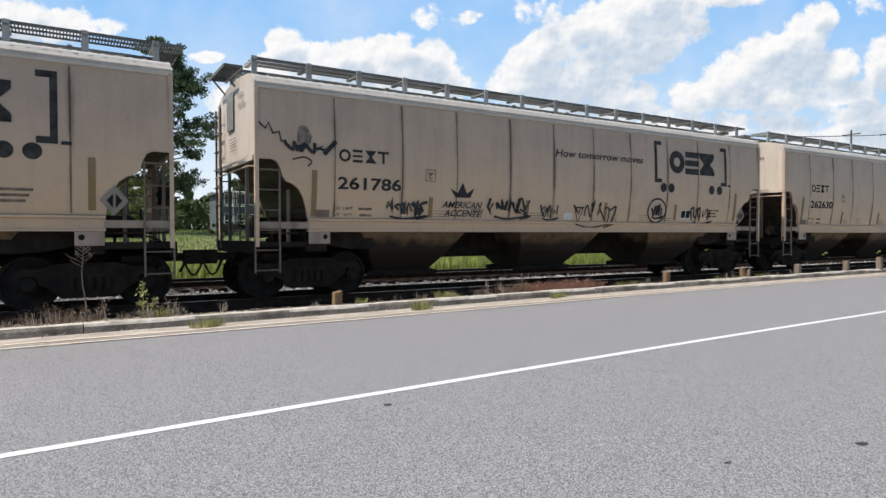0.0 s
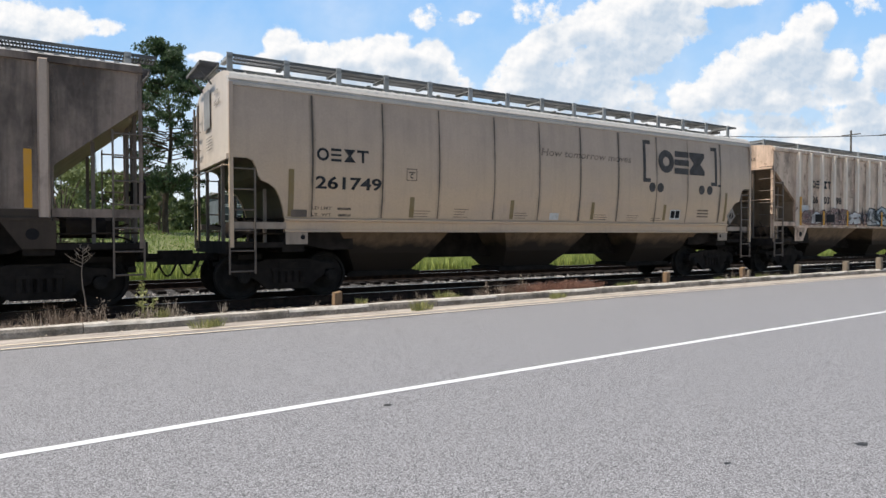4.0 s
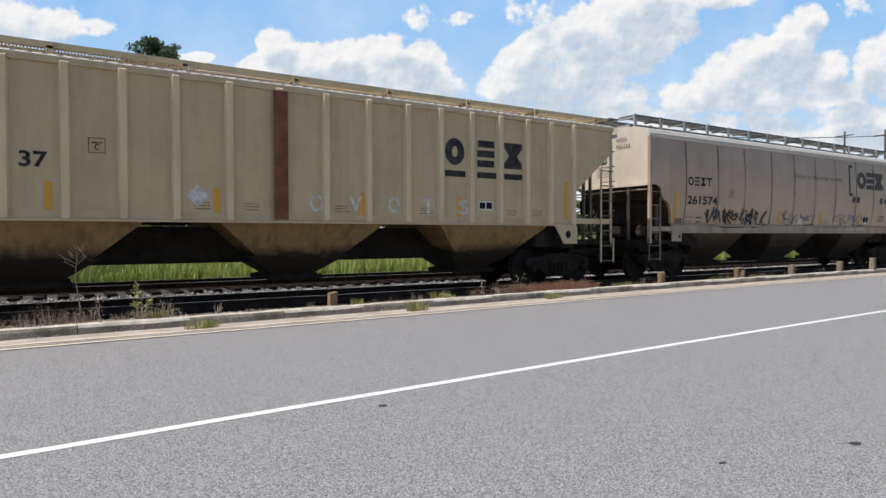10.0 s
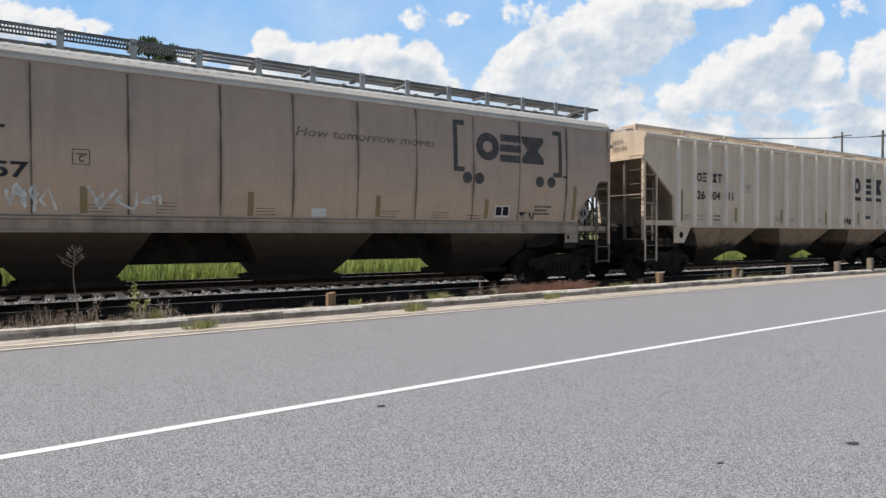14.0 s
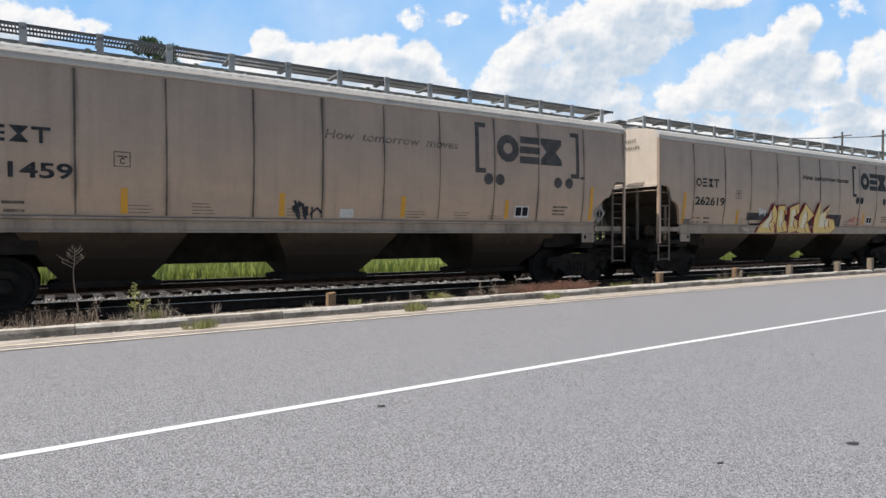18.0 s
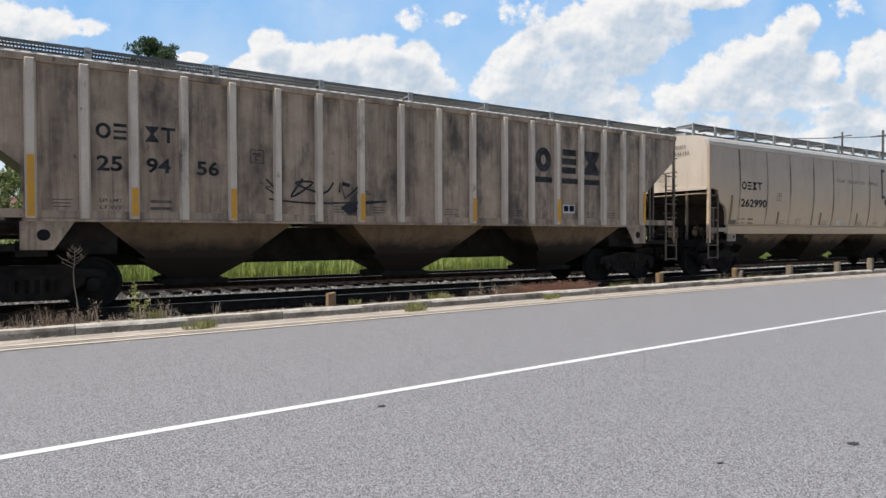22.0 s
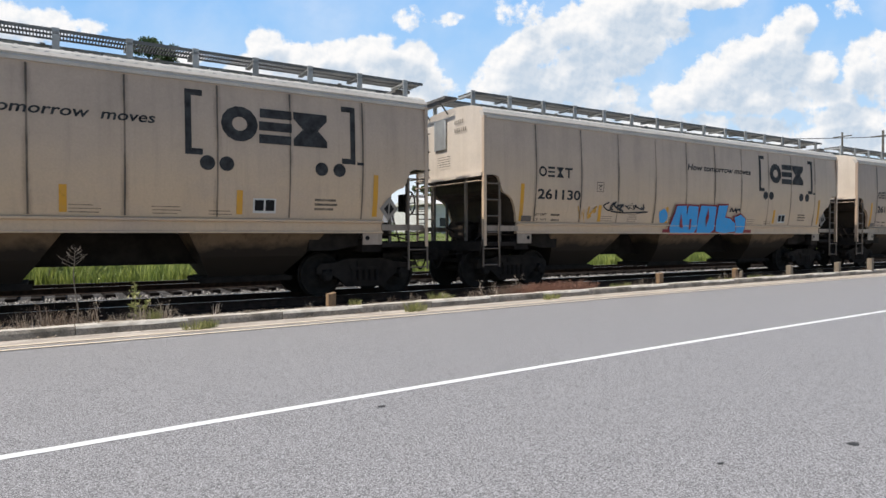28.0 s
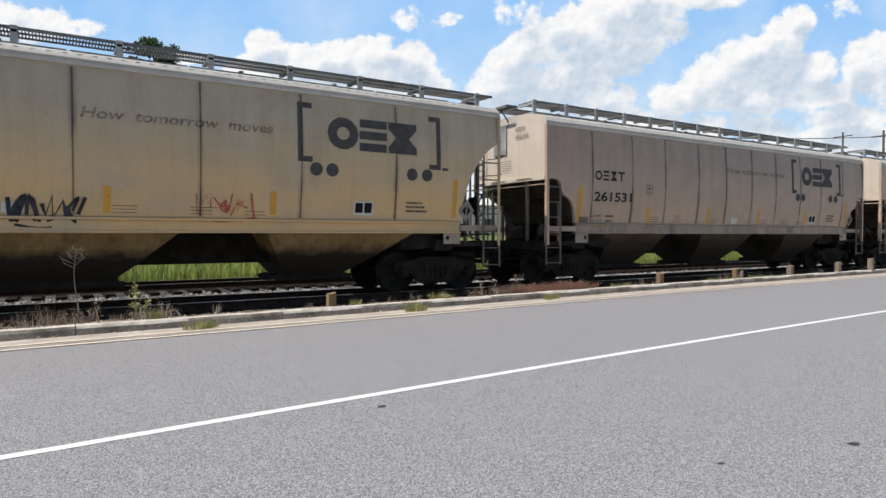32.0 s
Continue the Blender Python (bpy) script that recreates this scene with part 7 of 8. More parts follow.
# ---- the cars in order, with the leading corner of each along the train at t = 0 (metres) ----
LEAD = [-15.45, 2.13, 19.72, 37.25, 55.97, 73.52, 92.28, 111.02, 128.63, 147.36, 164.91, 183.21, 200.83, 219.58, 237.18, 254.75,
        272.35, 291.16, 309.97, 327.61, 345.29, 362.98, 380.67, 398.36, 415.97, 434.96, 452.58]
ORDER = [("round", "tan", ""), ("round", "tan", "261786"), ("round", "tan", "262630"), ("ribbed", "brown", "250342"), ("round", "tan", "261749"),
         ("ribbed", "rusty", "260398"), ("ribbed", "pale", "250651"), ("round", "warm", "261790"), ("ribbed", "yellowish", "250237"), ("round", "grey", "261574"),
         ("centre", "streaky", "247342"), ("round", "grey", "261657"), ("ribbed", "pale", "260411"), ("round", "tan", "262696"), ("round", "grey", "261459"),
         ("round", "grey", "262619"), ("ribbed", "pale", "259546"), ("ribbed", "dirty", "259456"), ("round", "tan", "262990"), ("round", "warm", "262371"),
         ("round", "grey", "261872"), ("round", "tan", "261047"), ("round", "tan", "261130"), ("round", "grey", "261535"), ("oval", "ochre", "265042"),
         ("round", "grey", "261531"), ("round", "tan", "")]
SHADE_WORDS = {"warm": "warm dusty tan", "tan": "tan", "grey": "greyish tan", "pale": "pale cream", "yellowish": "yellowed cream", "brown": "dark brown weathered", "rusty": "rust-spotted cream",
               "dirty": "soot-streaked cream", "streaky": "streaky light grey", "ochre": "ochre-stained tan"}
EXTRA_WORDS = {1: "with black spray tags", 3: "with white number patches", 5: "with sprayed graffiti bands", 6: "with a wavy black line", 7: "with bubble outline graffiti",
               8: "with one rust-red rib", 9: "with black and blue scrawls", 10: "with grey and green graffiti", 11: "with white chalk scrawls", 13: "with a huge teal graffiti block",
               15: "with a yellow graffiti piece", 20: "with blue marker drawings", 22: "with a bright blue graffiti piece", 24: "with black and red tags", 21: "with a black tag"}
CARS, WHEELSETS = [], []
for i, (k, paint, number) in enumerate(ORDER):
    rng = random.Random(100 + i)
    car, ws = hopper_car(k, paint, "%s %s %s" % (SHADE_WORDS[paint], KIND_WORDS[k], EXTRA_WORDS.get(i, "rolling on its rails")))
    CARS.append(car)
    WHEELSETS += ws
    tape = OLIVE_TAPE if i in (0, 1, 2, 4, 7, 11, 12, 16, 18) else YELLOW_TAPE
    end_marks(car, k, PAINTS[paint])
    if k == "round":
        round_marks(car, k, number, LOGO_FADED if i in (4, 9, 11, 14, 18, 20, 23, 25) else LOGO_BLUE, tape, rng, 0.5 if i in (4, 9, 11, 14, 18, 20, 25) else 1.0, plain_slogan=i in (14, 18, 21))
    elif k == "oval":
        round_marks(car, k, number, LOGO_FADED, tape, rng, 0.5, 12.45, dx=0.2, plain_slogan=True)
    elif k == "ribbed":
        ribbed_marks(car, k, number, LOGO_BLUE, tape, rng, logo=i != 3, patches=i == 3, on_ribs=i in (5, 17))
    else:
        mark(car, "owner_mark", lay(k, owner_mark(1.90, 2.78, 1.25, 0.28)), STENCIL, "dark owner's initials as plain shapes")
        mark(car, "car_number", lettering(number, k, 1.88, 2.20, 2.05, 0.27), STENCIL, "dark stencilled car number")
        plate_box(car, k, 4.9, 2.35)
        mark(car, "emblem", lay(k, emblem(11.95, 2.85, 2.05, 0.62)), LOGO_BLUE, "dark emblem of three plain shapes")
        mark(car, "emblem_bar", lay(k, [rect(11.90, 14.05, 2.55, 2.70)]), LOGO_BLUE)
        placard(car, k, 13.85, 1.55, 0.6, 0.28)

    def g(*a, **b):
        tag(car, k, rng, *a, **b)

    def f(shapes, fill, border, lift=0.024, rim=0.05, words="sprayed form with a dark border"):
        """Painted forms, each with its own border."""
        for j, q in enumerate(shapes):
            form = mark(car, "graffiti_form", lay(k, [grow(q, rim)], lift + 0.003 * (j % 3)), border, words)
            part("graffiti_fill", lay(k, [q], lift + 0.016 + 0.003 * (j % 3)), fill, form)

    if i == 1:
        g(0.62, 1.42, 2.86, 3.14, 4, thick=0.045)
        mark(car, "graffiti_slash", lay(k, thick_line([(0.06, 3.42), (0.20, 3.30), (0.26, 3.42), (0.34, 3.22), (0.46, 3.26), (0.50, 3.08), (0.60, 3.10)], 0.04) + thick_line(curve_through([(0.72, 2.74), (0.95, 2.80), (1.10, 2.72), (1.02, 2.62)]), 0.03) + thick_line([(1.36, 2.88), (1.62, 3.16)], 0.09), 0.014), INK, "black sprayed zigzag and swoosh")
        g(2.76, 3.77, 1.68, 2.06, 7, thick=0.04), g(5.49, 6.68, 1.72, 2.16, 7, thick=0.045), g(7.04, 7.60, 1.69, 2.0, 5), g(8.08, 9.62, 1.56, 2.2, 5, thick=0.035)
        mark(car, "graffiti_ring", lay(k, ring(11.3, 1.95, 0.40, 0.36, 0.045, 20), 0.014), INK), g(11.05, 11.55, 1.78, 2.12, 5, thick=0.04), g(12.83, 13.78, 1.66, 2.15, 5)
        for words, x, z, w in (("AMERICAN", 4.15, 1.88, 1.05), ("ACCENTS!", 4.22, 1.69, 1.02)):
            mark(car, "graffiti_words", lettering(words, k, x, z, w, 0.15, 0.014, 0.3), INK, "black sprayed capitals")
        mark(car, "graffiti_crown", lay(k, [[(4.5, 2.12), (4.35, 2.32), (4.55, 2.22), (4.68, 2.46), (4.8, 2.22), (5.0, 2.34), (4.9, 2.12)]], 0.014), INK)
        mark(car, "graffiti_smudge", lay(k, [blob(rng, 0.95, 3.22, 0.30, 0.5)[0]], 0.013), soft_paint("grey_smudge", (0.12, 0.11, 0.10), 0.55))
    elif i == 3:
        for j in range(12):   # faded line of old lettering, now only dark blocks
            if j not in (6,):
                x = 4.30 + j * 0.50 + (0.45 if j > 5 else 0)
                mark(car, "faded_mark", lay(k, [rect(x - 0.18, x + 0.15, 3.08, 3.48)], 0.009), soft_paint("ghost_lettering", (0.028, 0.023, 0.021), 0.74))
        for x in (6.0, 9.4):
            mark(car, "reflector_strip", lay(k, [rect(x - 0.35, x + 0.1, 1.76, 1.88)], 0.012), YELLOW_TAPE)
        g(7.9, 8.8, 1.66, 2.0, 4, mat=CHALK), g(10.2, 10.9, 1.66, 2.0, 4, mat=CHALK), g(1.1, 1.45, 2.9, 3.6, 3)
    elif i == 5:
        wild_piece(car, k, rng, 1.6, 6.0, 1.66, 2.2, 7, soft_paint("dull_pink_spray_paint", (0.33, 0.24, 0.21), 0.6), DULL_RED, CHALK)
        wild_piece(car, k, rng, 6.15, 10.05, 1.64, 2.42, 6, SILVER, INK, PALE_BLUE)
        wild_piece(car, k, rng, 10.7, 15.4, 1.66, 2.36, 8, SILVER, INK, PALE_GREY)
        for x0, x1 in ((5.6, 6.3), (6.4, 9.9), (9.7, 10.8), (10.8, 15.6)):
            g(x0, x1, 1.68, 2.30, max(3, int((x1 - x0) * 2.2)), thick=0.032, lift=0.106)
        mark(car, "paint_patch", lay(k, [rect(2.4, 2.85, 1.72, 2.0)], 0.115), BLACK_PANEL)
        mark(car, "paint_patch", lay(k, [rect(3.15, 3.70, 1.72, 2.0)], 0.115), BLACK_PANEL)
        mark(car, "old_stencil_box", lay(k, thick_line([(8.5, 2.50), (9.35, 2.50), (9.35, 2.72), (8.5, 2.72), (8.5, 2.50)], 0.02), 0.012), STENCIL_SMALL)
        mark(car, "paint_patch", lay(k, [rect(1.62, 2.15, 2.05, 2.30)], 0.02), WHITE_PAINT)
    elif i == 6:
        pts = [(1.6 + j * 0.12, 2.02 + (0.03 + 0.0004 * j) * math.sin(j * (0.30 + 0.0021 * j)) - 0.014 * j * 0.12) for j in range(121)]
        mark(car, "wavy_line", lay(k, [[(a[0], a[1]), (b[0], b[1]), (b[0], b[1] + 0.028), (a[0], a[1] + 0.028)] for a, b in zip(pts, pts[1:])], 0.096), INK, "wavy black sprayed line")
        mark(car, "diamond_placard", lay(k, [[(8.05, 1.98), (7.82, 2.22), (7.58, 1.98), (7.82, 1.74)]], 0.013), CHALK, "worn white diamond placard")
        bm = bmesh.new()
        yp = -(side_y(k, 1.6) + 0.075)
        run = [(1.95, 1.475), (2.30, 1.455), (8.0, 1.44), (13.9, 1.455), (14.3, 1.42), (14.55, 1.33)]
        for a, b in zip(run, run[1:]):
            tube(bm, (a[0], yp, a[1]), (b[0], yp, b[1]), 0.022, 8)
        part("side_pipe", bm, PAINTS["rib_cream_lit"], car, "thin pale pipe slung under the sill")
        mark(car, "blue_patch", lay(k, [[(0.22, 3.62), (0.34, 3.78), (0.62, 3.84), (0.92, 3.80), (1.06, 3.62), (0.98, 3.42), (0.86, 3.54), (0.58, 3.58), (0.40, 3.50)]], 0.014), BLUE_LINE, "loose blue sprayed patch")
        mark(car, "blue_outline", lay(k, thick_line(curve_through([(0.42, 3.50), (0.44, 3.20), (0.62, 3.02), (0.84, 3.16), (0.90, 3.46)]), 0.022), 0.014), BLUE_LINE)
        mark(car, "blue_outline", lay(k, thick_line(curve_through([(0.66, 3.02), (0.80, 2.86), (1.08, 2.78), (1.16, 2.56)]), 0.022), 0.014), BLUE_LINE)
        for z in (3.66, 3.36, 3.06):
            mark(car, "blue_bar", lay(k, [rect(1.14, 1.30, z - 0.10, z + 0.10)], 0.014), soft_paint("thin_blue_grey_marker", (0.16, 0.17, 0.24), 0.55))
        mark(car, "placard_diamond", lay(k, [[(7.35, 2.0), (7.55, 2.2), (7.75, 2.0), (7.55, 1.8)]], 0.012), CHALK)
    elif i == 7:
        bubble_outline(car, k, 5.95, 8.65, 1.42, 2.30)
        g(12.95, 13.35, 1.66, 1.98, 3, mat=CHALK)
        mark(car, "paint_patch", lay(k, [blob(rng, 3.6, 2.0, 0.6, 0.5)[0]], 0.012), soft_paint("washed_blue_paint", (0.36, 0.38, 0.42), 0.6))
    elif i == 8:
        mark(car, "rusted_rib", lay(k, [rect(8.02, 8.30, 1.58, 4.06)], 0.096), RUST_RIB, "rust-red painted rib")
        for ch, x in (("O", 8.75), ("V", 9.6), ("O", 10.5), ("T", 11.35), ("S", 12.3)):
            mark(car, "chalk_letter", lettering(ch, k, x, 1.76, 0.30, 0.34, 0.012), CHALK, "large chalked letter")
        mark(car, "placard_diamond", lay(k, [[(6.45, 2.0), (6.65, 2.2), (6.85, 2.0), (6.65, 1.8)]], 0.012), CHALK)
    elif i == 9:
        g(2.5, 5.9, 1.60, 2.15, 13, thick=0.035), g(6.8, 8.8, 1.66, 2.1, 7, mat=soft_paint("washed_blue_spray", (0.14, 0.20, 0.27), 0.6)), g(10.3, 12.4, 1.66, 2.15, 7, mat=soft_paint("washed_blue_spray", (0.14, 0.20, 0.27), 0.6))
        g(10.9, 12.6, 1.46, 1.53, 8, mat=CHALK, thick=0.02)
    elif i == 10:
        f([blob(rng, x, z, w, h, n=18, seed_shape=[1 + 0.13 * math.sin(j * 1.05 + x * 5) for j in range(18)])[0] for x, z, w, h in ((3.15, 1.45, 0.7, 0.8), (3.62, 1.62, 0.6, 0.9), (4.10, 1.60, 0.5, 0.8), (4.55, 1.66, 0.6, 0.65), (4.92, 1.50, 0.45, 0.7), (4.2, 1.15, 0.7, 0.3), (3.5, 1.12, 0.6, 0.25))], PALE_GREY, INK, 0.06, 0.022, "plump pale outlined form")
        f([[(5.10, 1.50), (5.22, 1.80), (5.45, 1.98), (5.80, 2.04), (6.12, 1.96), (6.25, 1.70), (6.12, 1.48), (5.85, 1.40), (5.70, 1.56), (5.40, 1.60)]], NAVY_SPRAY, SILVER, 0.06, 0.03, "dark blue sprayed blob")
        top = [(6.55, 1.78), (6.70, 2.02), (6.82, 1.86), (7.07, 2.18), (7.22, 1.92), (7.32, 1.80), (7.39, 2.26), (7.60, 2.07), (7.90, 2.04), (7.97, 2.20), (8.30, 2.05), (8.42, 1.92), (8.54, 2.18), (8.80, 2.20), (8.86, 2.08), (8.95, 2.20),
               (9.22, 2.05), (9.68, 2.00), (9.84, 2.18), (10.10, 2.03), (10.62, 1.92), (10.95, 2.06), (11.06, 1.85), (11.08, 1.0), (6.52, 1.0)]
        f([top], GREY_SPRAY, INK, 0.06, 0.05, "grey sprayed mass with a spiked dark rim")
        light = soft_paint("mid_grey_spray_paint", (0.235, 0.220, 0.215), 0.85)
        for run in ([(7.9, 1.90), (7.3, 1.98), (6.9, 1.72), (7.4, 1.52), (7.75, 1.30), (7.2, 1.14), (6.75, 1.20)], [(8.5, 1.95), (8.15, 1.55), (8.4, 1.20), (8.85, 1.35), (8.9, 1.80), (8.5, 1.95)],
                    [(9.35, 1.98), (9.2, 1.55), (9.35, 1.20), (9.75, 1.15)], [(10.0, 1.12), (10.05, 1.60), (10.2, 1.88), (10.75, 1.78), (10.8, 1.50), (10.3, 1.38)]):
            mark(car, "graffiti_core", lay(k, thick_line(curve_through(run, 4), 0.17), 0.080), light)
            mark(car, "graffiti_stroke", lay(k, thick_line(curve_through([(x + 0.09, z - 0.05) for x, z in run], 4), 0.045), 0.094), INK)
        f([[(11.28, 2.02), (11.63, 2.16), (12.12, 2.16), (12.29, 2.27), (12.75, 2.26), (12.9, 2.13), (12.99, 2.33), (13.32, 2.26), (13.48, 2.35), (13.96, 2.25), (13.99, 1.99), (13.79, 1.78), (13.79, 1.48), (13.23, 1.42), (13.16, 1.0), (11.2, 1.0), (11.15, 1.50), (11.52, 1.57), (11.68, 1.84), (11.36, 1.92)]],
          GREEN_SPRAY, INK, 0.06, 0.05, "sea-green sprayed mass with a dark rim")
        for line in ([(12.12, 2.13), (12.30, 1.80), (12.38, 1.40), (12.42, 1.02)], [(12.63, 2.09), (12.50, 1.81), (12.54, 1.45)], [(13.08, 2.05), (12.95, 1.70), (13.12, 1.44), (13.08, 1.02)], [(13.48, 2.09), (13.38, 1.77), (13.58, 1.55)]):
            mark(car, "graffiti_stroke", lay(k, thick_line(line, 0.035), 0.092), CHALK)
            mark(car, "graffiti_stroke", lay(k, thick_line([(x - 0.06, z) for x, z in line], 0.06), 0.086), INK)
        for x in (2.0, 6.1, 8.42, 15.4):
            mark(car, "reflector_strip", lay(k, [rect(x - 0.35, x + 0.30, 1.08, 1.22)], 0.10), YELLOW_TAPE, "flat yellow reflective strip")
        g(0.95, 1.7, 1.75, 2.05, 4, mat=CHALK)
    elif i == 11:
        g(0.35, 1.35, 2.55, 3.20, 4, mat=CHALK, thick=0.04), g(2.85, 3.45, 1.66, 2.15, 4, mat=CHALK), g(3.9, 5.1, 1.72, 2.10, 4, mat=CHALK), g(13.1, 13.6, 1.66, 1.9, 3)
    elif i == 12:
        g(11.2, 11.9, 1.68, 2.0, 4)
    elif i == 13:
        shapes = [[(4.08, 1.40), (4.08, 2.86), (4.70, 2.88), (5.10, 2.60), (5.44, 2.74), (6.00, 2.76), (5.98, 1.40), (5.28, 1.40), (5.01, 1.78), (4.72, 1.40)],
                  [(6.22, 1.40), (6.22, 2.34), (6.95, 2.36), (6.95, 1.80), (7.27, 1.80), (7.27, 2.32), (8.01, 2.34), (8.01, 1.40)],
                  [(8.27, 1.40), (8.27, 2.66), (9.12, 2.70), (9.12, 1.82), (12.23, 1.70), (12.23, 1.40)],
                  [(3.09, 1.40), (3.09, 1.90), (3.85, 1.93), (3.85, 1.40)], [(2.48, 1.40), (2.48, 1.66), (2.97, 1.68), (2.97, 1.40)], [(12.75, 1.40), (12.85, 1.88), (13.45, 1.90), (13.35, 1.40)]]
        mark(car, "graffiti_border", lay(k, [grow(q, 0.11) for q in shapes], 0.022), INK)
        mark(car, "graffiti_block", lay(k, shapes, 0.060), TEAL, "teal sprayed blocks with a black border")
        for x, z, w in ((1.9, 1.75, 0.45), (2.4, 1.85, 0.35), (2.65, 1.80, 0.30), (9.15, 2.05, 0.5), (9.7, 2.02, 0.25), (11.6, 1.92, 0.5), (13.2, 1.72, 0.5), (3.2, 2.12, 0.25), (1.3, 1.65, 0.3)):
            mark(car, "graffiti_dot", lay(k, [blob(rng, x, z, w, w * 0.8)[0]], 0.018), RED_SPRAY)
        mark(car, "graffiti_words", lettering("QUARTER", k, 0.62, 3.12, 0.92, 0.15, 0.014), RED_LINE, "red sprayed words")
        mark(car, "graffiti_words", lettering("CENTURY", k, 0.75, 2.90, 0.85, 0.15, 0.014), RED_LINE, "red sprayed words")
        mark(car, "graffiti_smudge", lay(k, [blob(rng, 1.1, 3.05, 1.1, 0.7)[0]], 0.009), soft_paint("faint_red_mist", (0.42, 0.22, 0.17), 0.40))
    elif i == 14:
        g(6.85, 7.40, 1.60, 1.98, 4, thick=0.04)
    elif i == 15:
        roller = soft_paint("black_rollered_paint", (0.03, 0.026, 0.026), 0.9)
        mark(car, "graffiti_halo", lay(k, [rect(4.38, 6.30, 1.78, 2.02), rect(4.56, 5.2, 1.40, 1.68), rect(9.30, 10.38, 1.42, 2.04), rect(6.3, 9.3, 1.62, 2.0)], 0.011), roller, "black rollered background")
        forms = [[(4.93, 1.36), (5.15, 1.62), (5.62, 1.95), (5.80, 2.32), (6.00, 2.05), (6.01, 1.76), (5.98, 1.36)], [(6.04, 2.26), (6.43, 2.29), (6.47, 1.82), (6.70, 1.70), (6.76, 1.43), (6.16, 1.37), (6.05, 1.75)],
                 [(6.75, 2.22), (7.30, 2.38), (7.34, 2.07), (7.02, 1.90), (7.34, 1.78), (7.38, 1.44), (6.83, 1.36), (6.80, 1.80)], [(7.43, 1.94), (7.73, 2.39), (8.36, 2.00), (7.98, 1.75), (8.33, 1.38), (7.68, 1.36), (7.41, 1.41)],
                 [(8.42, 1.93), (8.69, 2.46), (8.78, 2.01), (9.39, 2.35), (9.16, 1.91), (9.78, 1.85), (9.98, 1.53), (9.63, 1.37), (8.47, 1.36)]]
        f([[(x - 0.07, z - 0.01) for x, z in q] for q in forms], MAROON, MAROON, 0.026, 0.03, "dark red sprayed shadow")
        f(forms, GOLD_SPRAY, MAROON, 0.050, 0.045, "pale yellow angular sprayed form")
        for q in forms:
            cx, cz = sum(x for x, _ in q) / len(q), sum(z for _, z in q) / len(q)
            mark(car, "graffiti_core", lay(k, [[(cx + (x - cx) * 0.42 - 0.10, cz + (z - cz) * 0.62 + 0.03) for x, z in q]], 0.080), CREAM_SPRAY)
            mark(car, "graffiti_stroke", lay(k, thick_line(curve_through([(cx - 0.02, cz + 0.34), (cx + 0.10, cz + 0.05), (cx - 0.05, cz - 0.12), (cx + 0.12, cz - 0.36)]), 0.035), 0.086), MAROON)
            mark(car, "graffiti_stroke", lay(k, thick_line([(cx + 0.22, cz - 0.05), (cx + 0.36, cz - 0.30)], 0.05), 0.086), RED_LINE)
        g(5.0, 5.4, 1.85, 2.2, 3, mat=CHALK), g(11.0, 11.8, 1.7, 2.0, 5, mat=RED_LINE, thick=0.02), g(3.9, 5.1, 1.42, 1.52, 7, mat=CHALK, thick=0.02)
    elif i == 16:
        for x0, x1 in ((3.75, 4.45), (8.2, 8.75)):
            mark(car, "graffiti_tag", lay(k, [[(x + 0.0, z - 0.45) for x, z in q] for q in scrawl(rng, x0, x1, 1.75, 1.98, 3, 0.035)], -0.16), INK, "scrawl on the hopper")
    elif i == 17:
        g(5.0, 7.7, 2.0, 2.45, 5, thick=0.03)
        mark(car, "graffiti_diamond", lay(k, [[(6.75, 1.85), (6.95, 2.0), (7.15, 1.85), (6.95, 1.7)]], 0.012), INK)
    elif i == 19:
        mark(car, "graffiti_box", lay(k, [rect(8.0, 8.42, 1.64, 1.70), rect(8.0, 8.42, 1.95, 2.01), rect(8.0, 8.06, 1.70, 1.95), rect(8.36, 8.42, 1.70, 1.95)], 0.014), INK)
    elif i == 20:
        mark(car, "graffiti_ring", lay(k, ring(0.62, 3.52, 0.22, 0.20, 0.03, 16), 0.014), FAINT_BLUE)
        g(0.4, 0.95, 2.75, 3.3, 2, mat=FAINT_BLUE, thick=0.018), g(0.95, 1.4, 2.9, 3.3, 3, mat=FAINT_BLUE), g(0.7, 2.2, 2.2, 2.6, 6, mat=FAINT_BLUE, thick=0.016), g(3.6, 6.0, 1.72, 2.2, 5, mat=FAINT_BLUE)
    elif i == 21:
        g(5.9, 8.0, 1.68, 2.0, 10, thick=0.035)
    elif i == 22:
        f([[(6.79, 1.36), (6.73, 1.51), (6.91, 1.97), (6.96, 2.15), (7.39, 2.17), (7.43, 1.86), (7.49, 2.17), (7.94, 2.16), (7.99, 1.52), (7.87, 1.36)], [(8.00, 1.36), (8.01, 1.84), (8.07, 2.19), (8.82, 2.18), (8.84, 1.47), (8.64, 1.36)],
           [(8.93, 1.42), (8.90, 1.75), (8.93, 2.21), (9.40, 2.23), (9.32, 1.85), (9.59, 1.82), (9.90, 1.67), (9.96, 1.42), (9.34, 1.36)], [(9.83, 1.86), (10.14, 1.95), (10.42, 1.82), (10.46, 1.55), (10.36, 1.36), (9.97, 1.36), (10.0, 1.54)]],
          BLUE_SPRAY, MAROON, 0.05, 0.05, "bright blue rounded sprayed form")
        mark(car, "graffiti_shadow", lay(k, [rect(6.46, 10.85, 1.36, 1.47)], 0.046), MAROON)
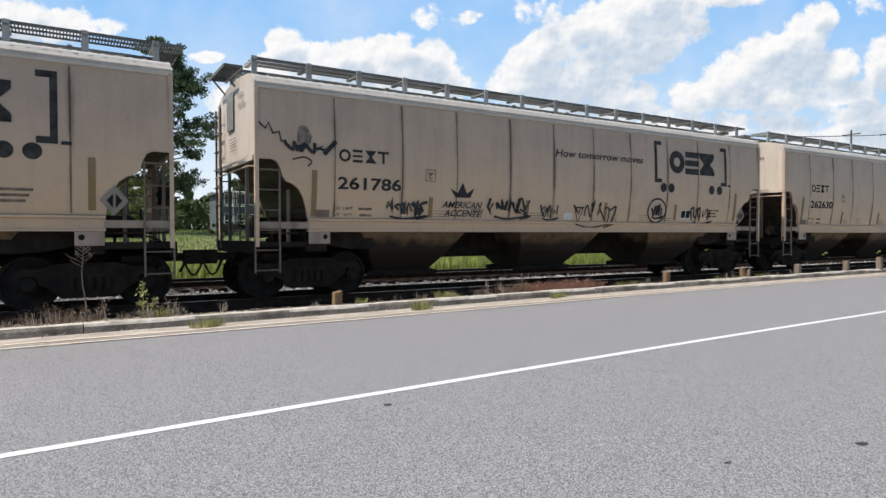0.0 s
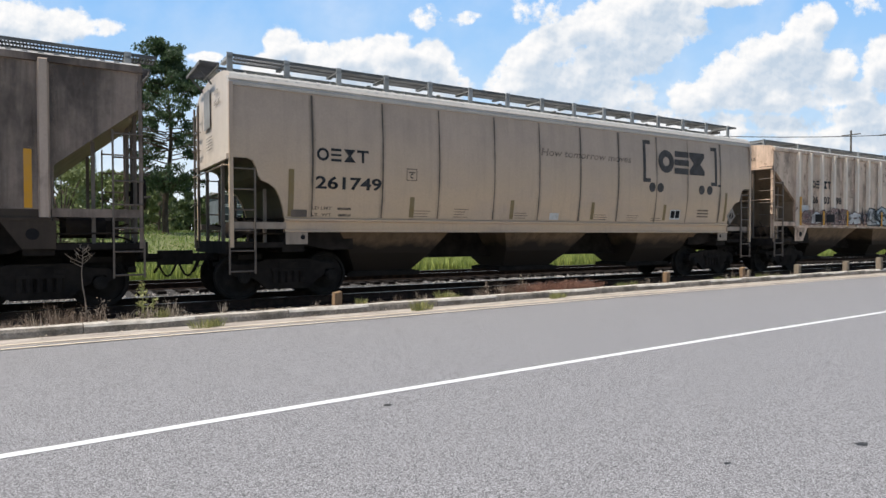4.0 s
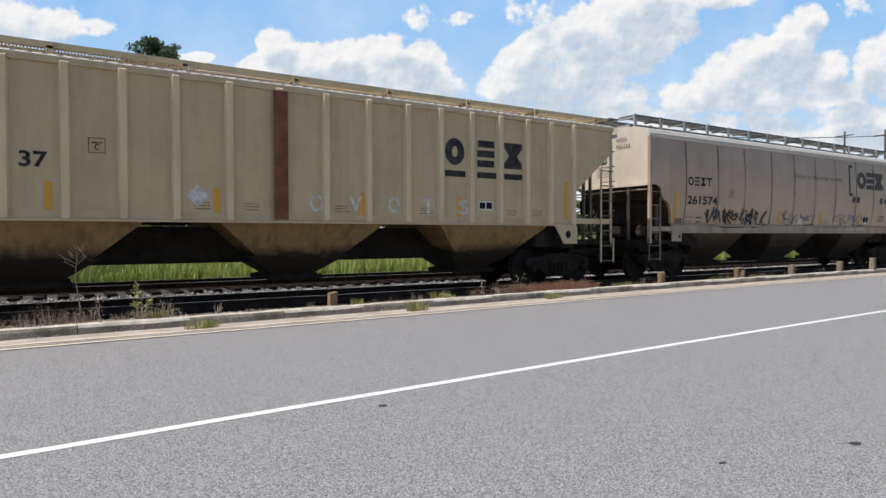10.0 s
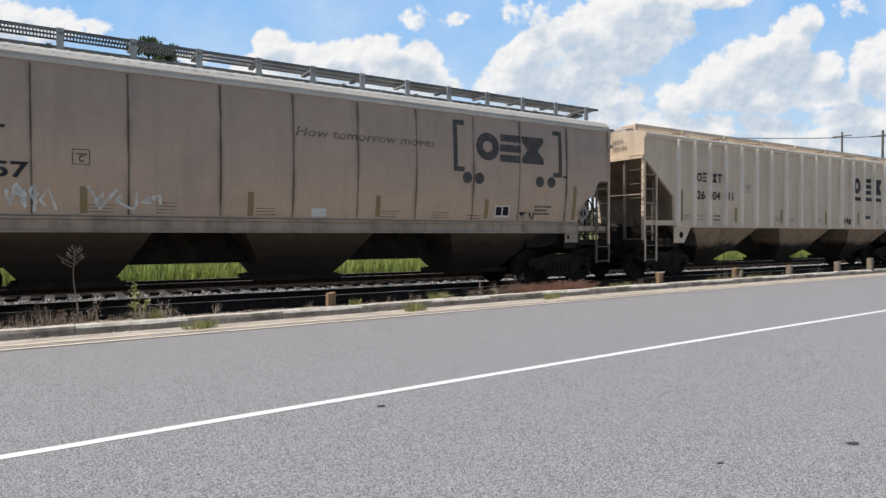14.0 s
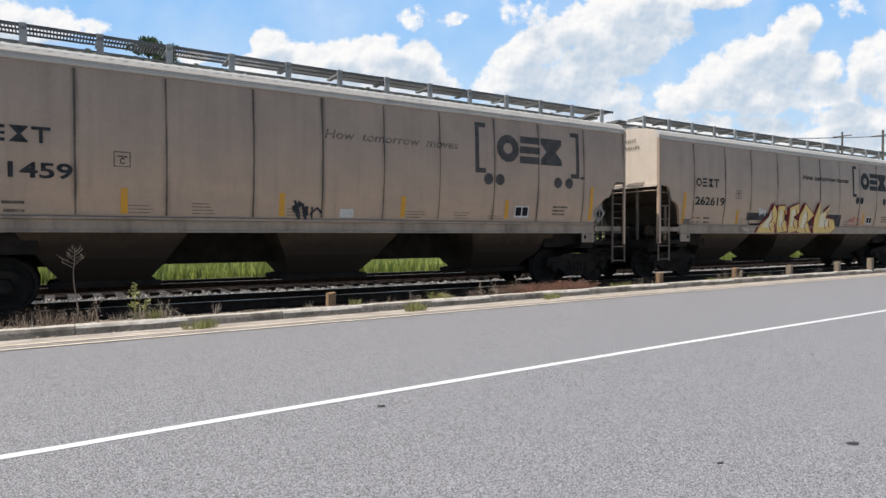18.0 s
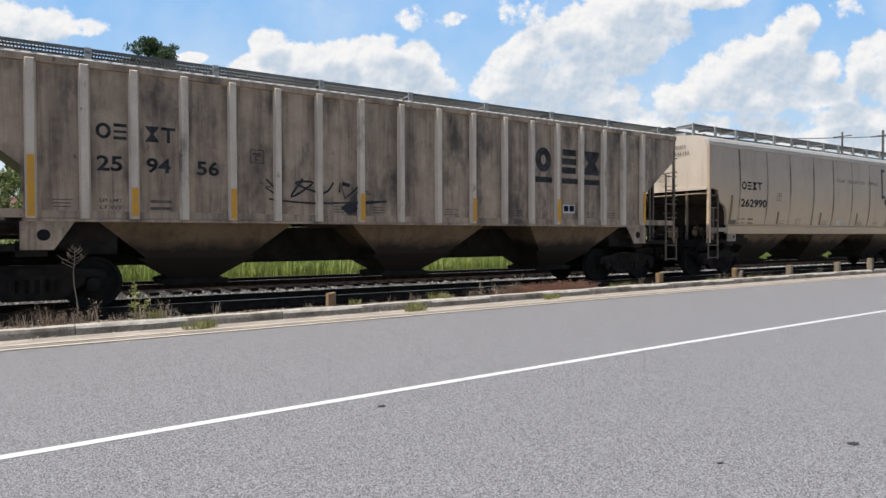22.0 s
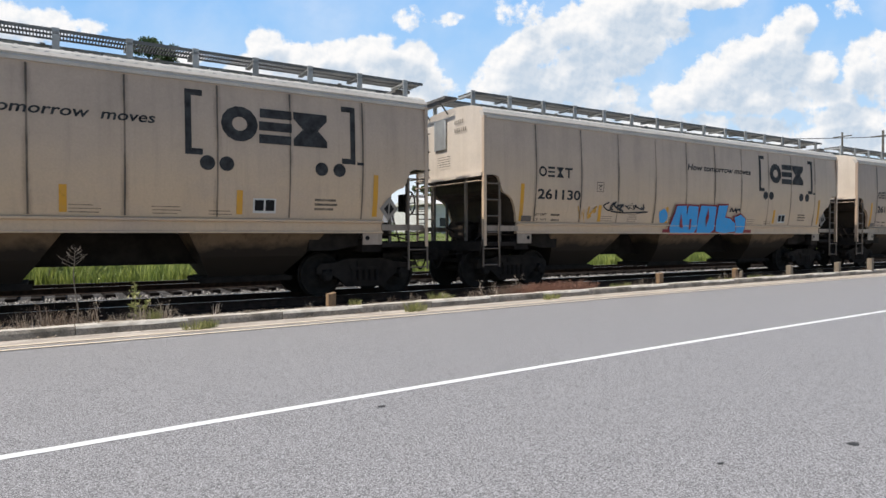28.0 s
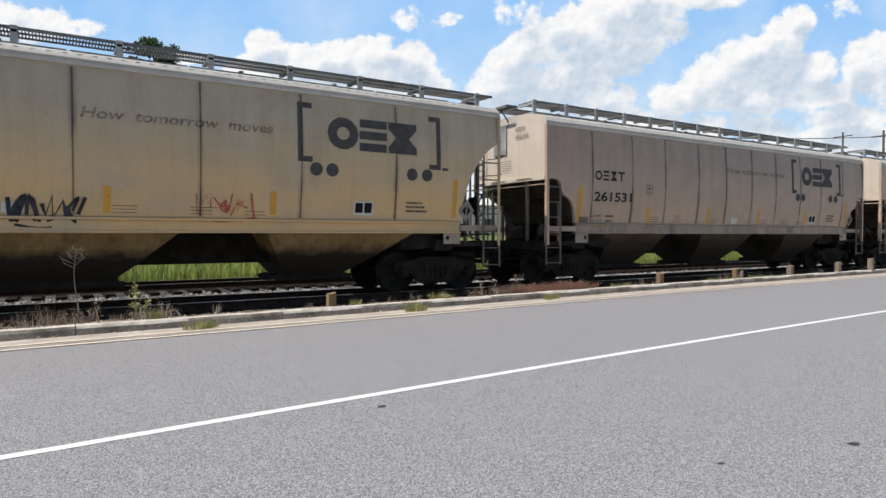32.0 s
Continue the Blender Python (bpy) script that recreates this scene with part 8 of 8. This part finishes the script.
        for q in ([(7.15, 1.95), (7.16, 1.54), (7.32, 1.50), (7.24, 1.75)], [(7.60, 1.78), (7.60, 1.47), (7.68, 1.47), (7.67, 1.78)], [(8.42, 2.13), (8.34, 1.82), (8.41, 1.55), (8.50, 1.83)]):
            mark(car, "graffiti_slot", lay(k, [q], 0.082), MAROON)
        g(9.6, 10.1, 1.98, 2.16, 3)
        g(4.1, 5.7, 1.95, 2.2, 6), g(3.0, 3.7, 1.6, 2.1, 3, mat=ORANGE_LINE)
        mark(car, "graffiti_dot", lay(k, [blob(rng, 6.45, 1.86, 0.42, 0.42)[0]], 0.014), BLUE_SPRAY)
    elif i == 24:
        g(5.85, 6.97, 1.50, 1.95, 7, thick=0.04), g(7.86, 8.95, 1.48, 1.93, 7, thick=0.04), g(10.7, 11.75, 1.62, 2.1, 6, mat=RED_LINE, thick=0.025)
    elif i == 26:
        pass

# ---- what moves ----
# metres the train has gone by each time, beyond 13.3 m/s
GAIN = [(0.0, -1.02), (1.0, -0.64), (1.5, -0.47), (2.0, -0.24), (3.0, -0.14), (3.5, -0.02), (5.5, 0.36), (6.0, 0.45), (7.0, 0.08), (8.0, 0.20), (9.0, -0.03), (10.0, 0.05),
        (11.0, 0.18), (12.0, 0.25), (13.0, 0.27), (14.0, 0.40), (14.5, 0.42), (16.5, 0.51), (17.0, 0.56), (18.0, 0.57), (19.0, 0.58), (20.0, 0.58), (21.0, 0.49), (22.0, 0.28), (23.0, 0.17),
        (24.0, 0.09), (25.0, 0.06), (25.5, -0.06), (27.5, -0.19), (28.0, -0.32), (29.0, -0.41), (30.0, -0.62), (31.0, -0.91), (31.5, -0.96), (32.0, -1.16)]


def gone(t):
    return 13.3 * t + at(GAIN, t)


def motions():
    for car, lead in zip(CARS, LEAD):
        walk(car, [(t, pose(lead - gone(t), TRACK_Y, RAIL_Z)) for t, _ in GAIN])
    # all wheels turn alike: one rolling path for each of the two axle places, taken over by the other trucks
    paths = {}
    for w in WHEELSETS:
        side = round(w.location.x, 3)
        if side not in paths:
            rows = [(i / FPS, pose(side, 0, 0.457, 0, -math.degrees(gone(i / FPS) / 0.457) % 360, 0)) for i in range(int(32 * FPS) + 1)]
            walk(w, rows)
            paths[side] = w.animation_data
        else:
            w.rotation_mode = "QUATERNION"
            keys = w.animation_data_create()
            keys.action = paths[side].action
            keys.action_slot = paths[side].action_slot
    right, up = Vector((math.cos(radians(32.13)), -math.sin(radians(32.13)), 0)), Vector((0, 0, 1))
    ahead = Vector((math.sin(radians(32.13)), math.cos(radians(32.13)), 0))
    face = Matrix((right, up, -ahead)).transposed().to_4x4()
    rows = []
    for t, slip in ((0.0, 30.0), (32.0, -28.0)):   # the clouds drift slowly
        rows.append((t, Matrix.Translation(EYE + ahead * FAR + right * slip - Vector((0, 0, 50.0))) @ face))
    walk(backdrop, rows)


motions()
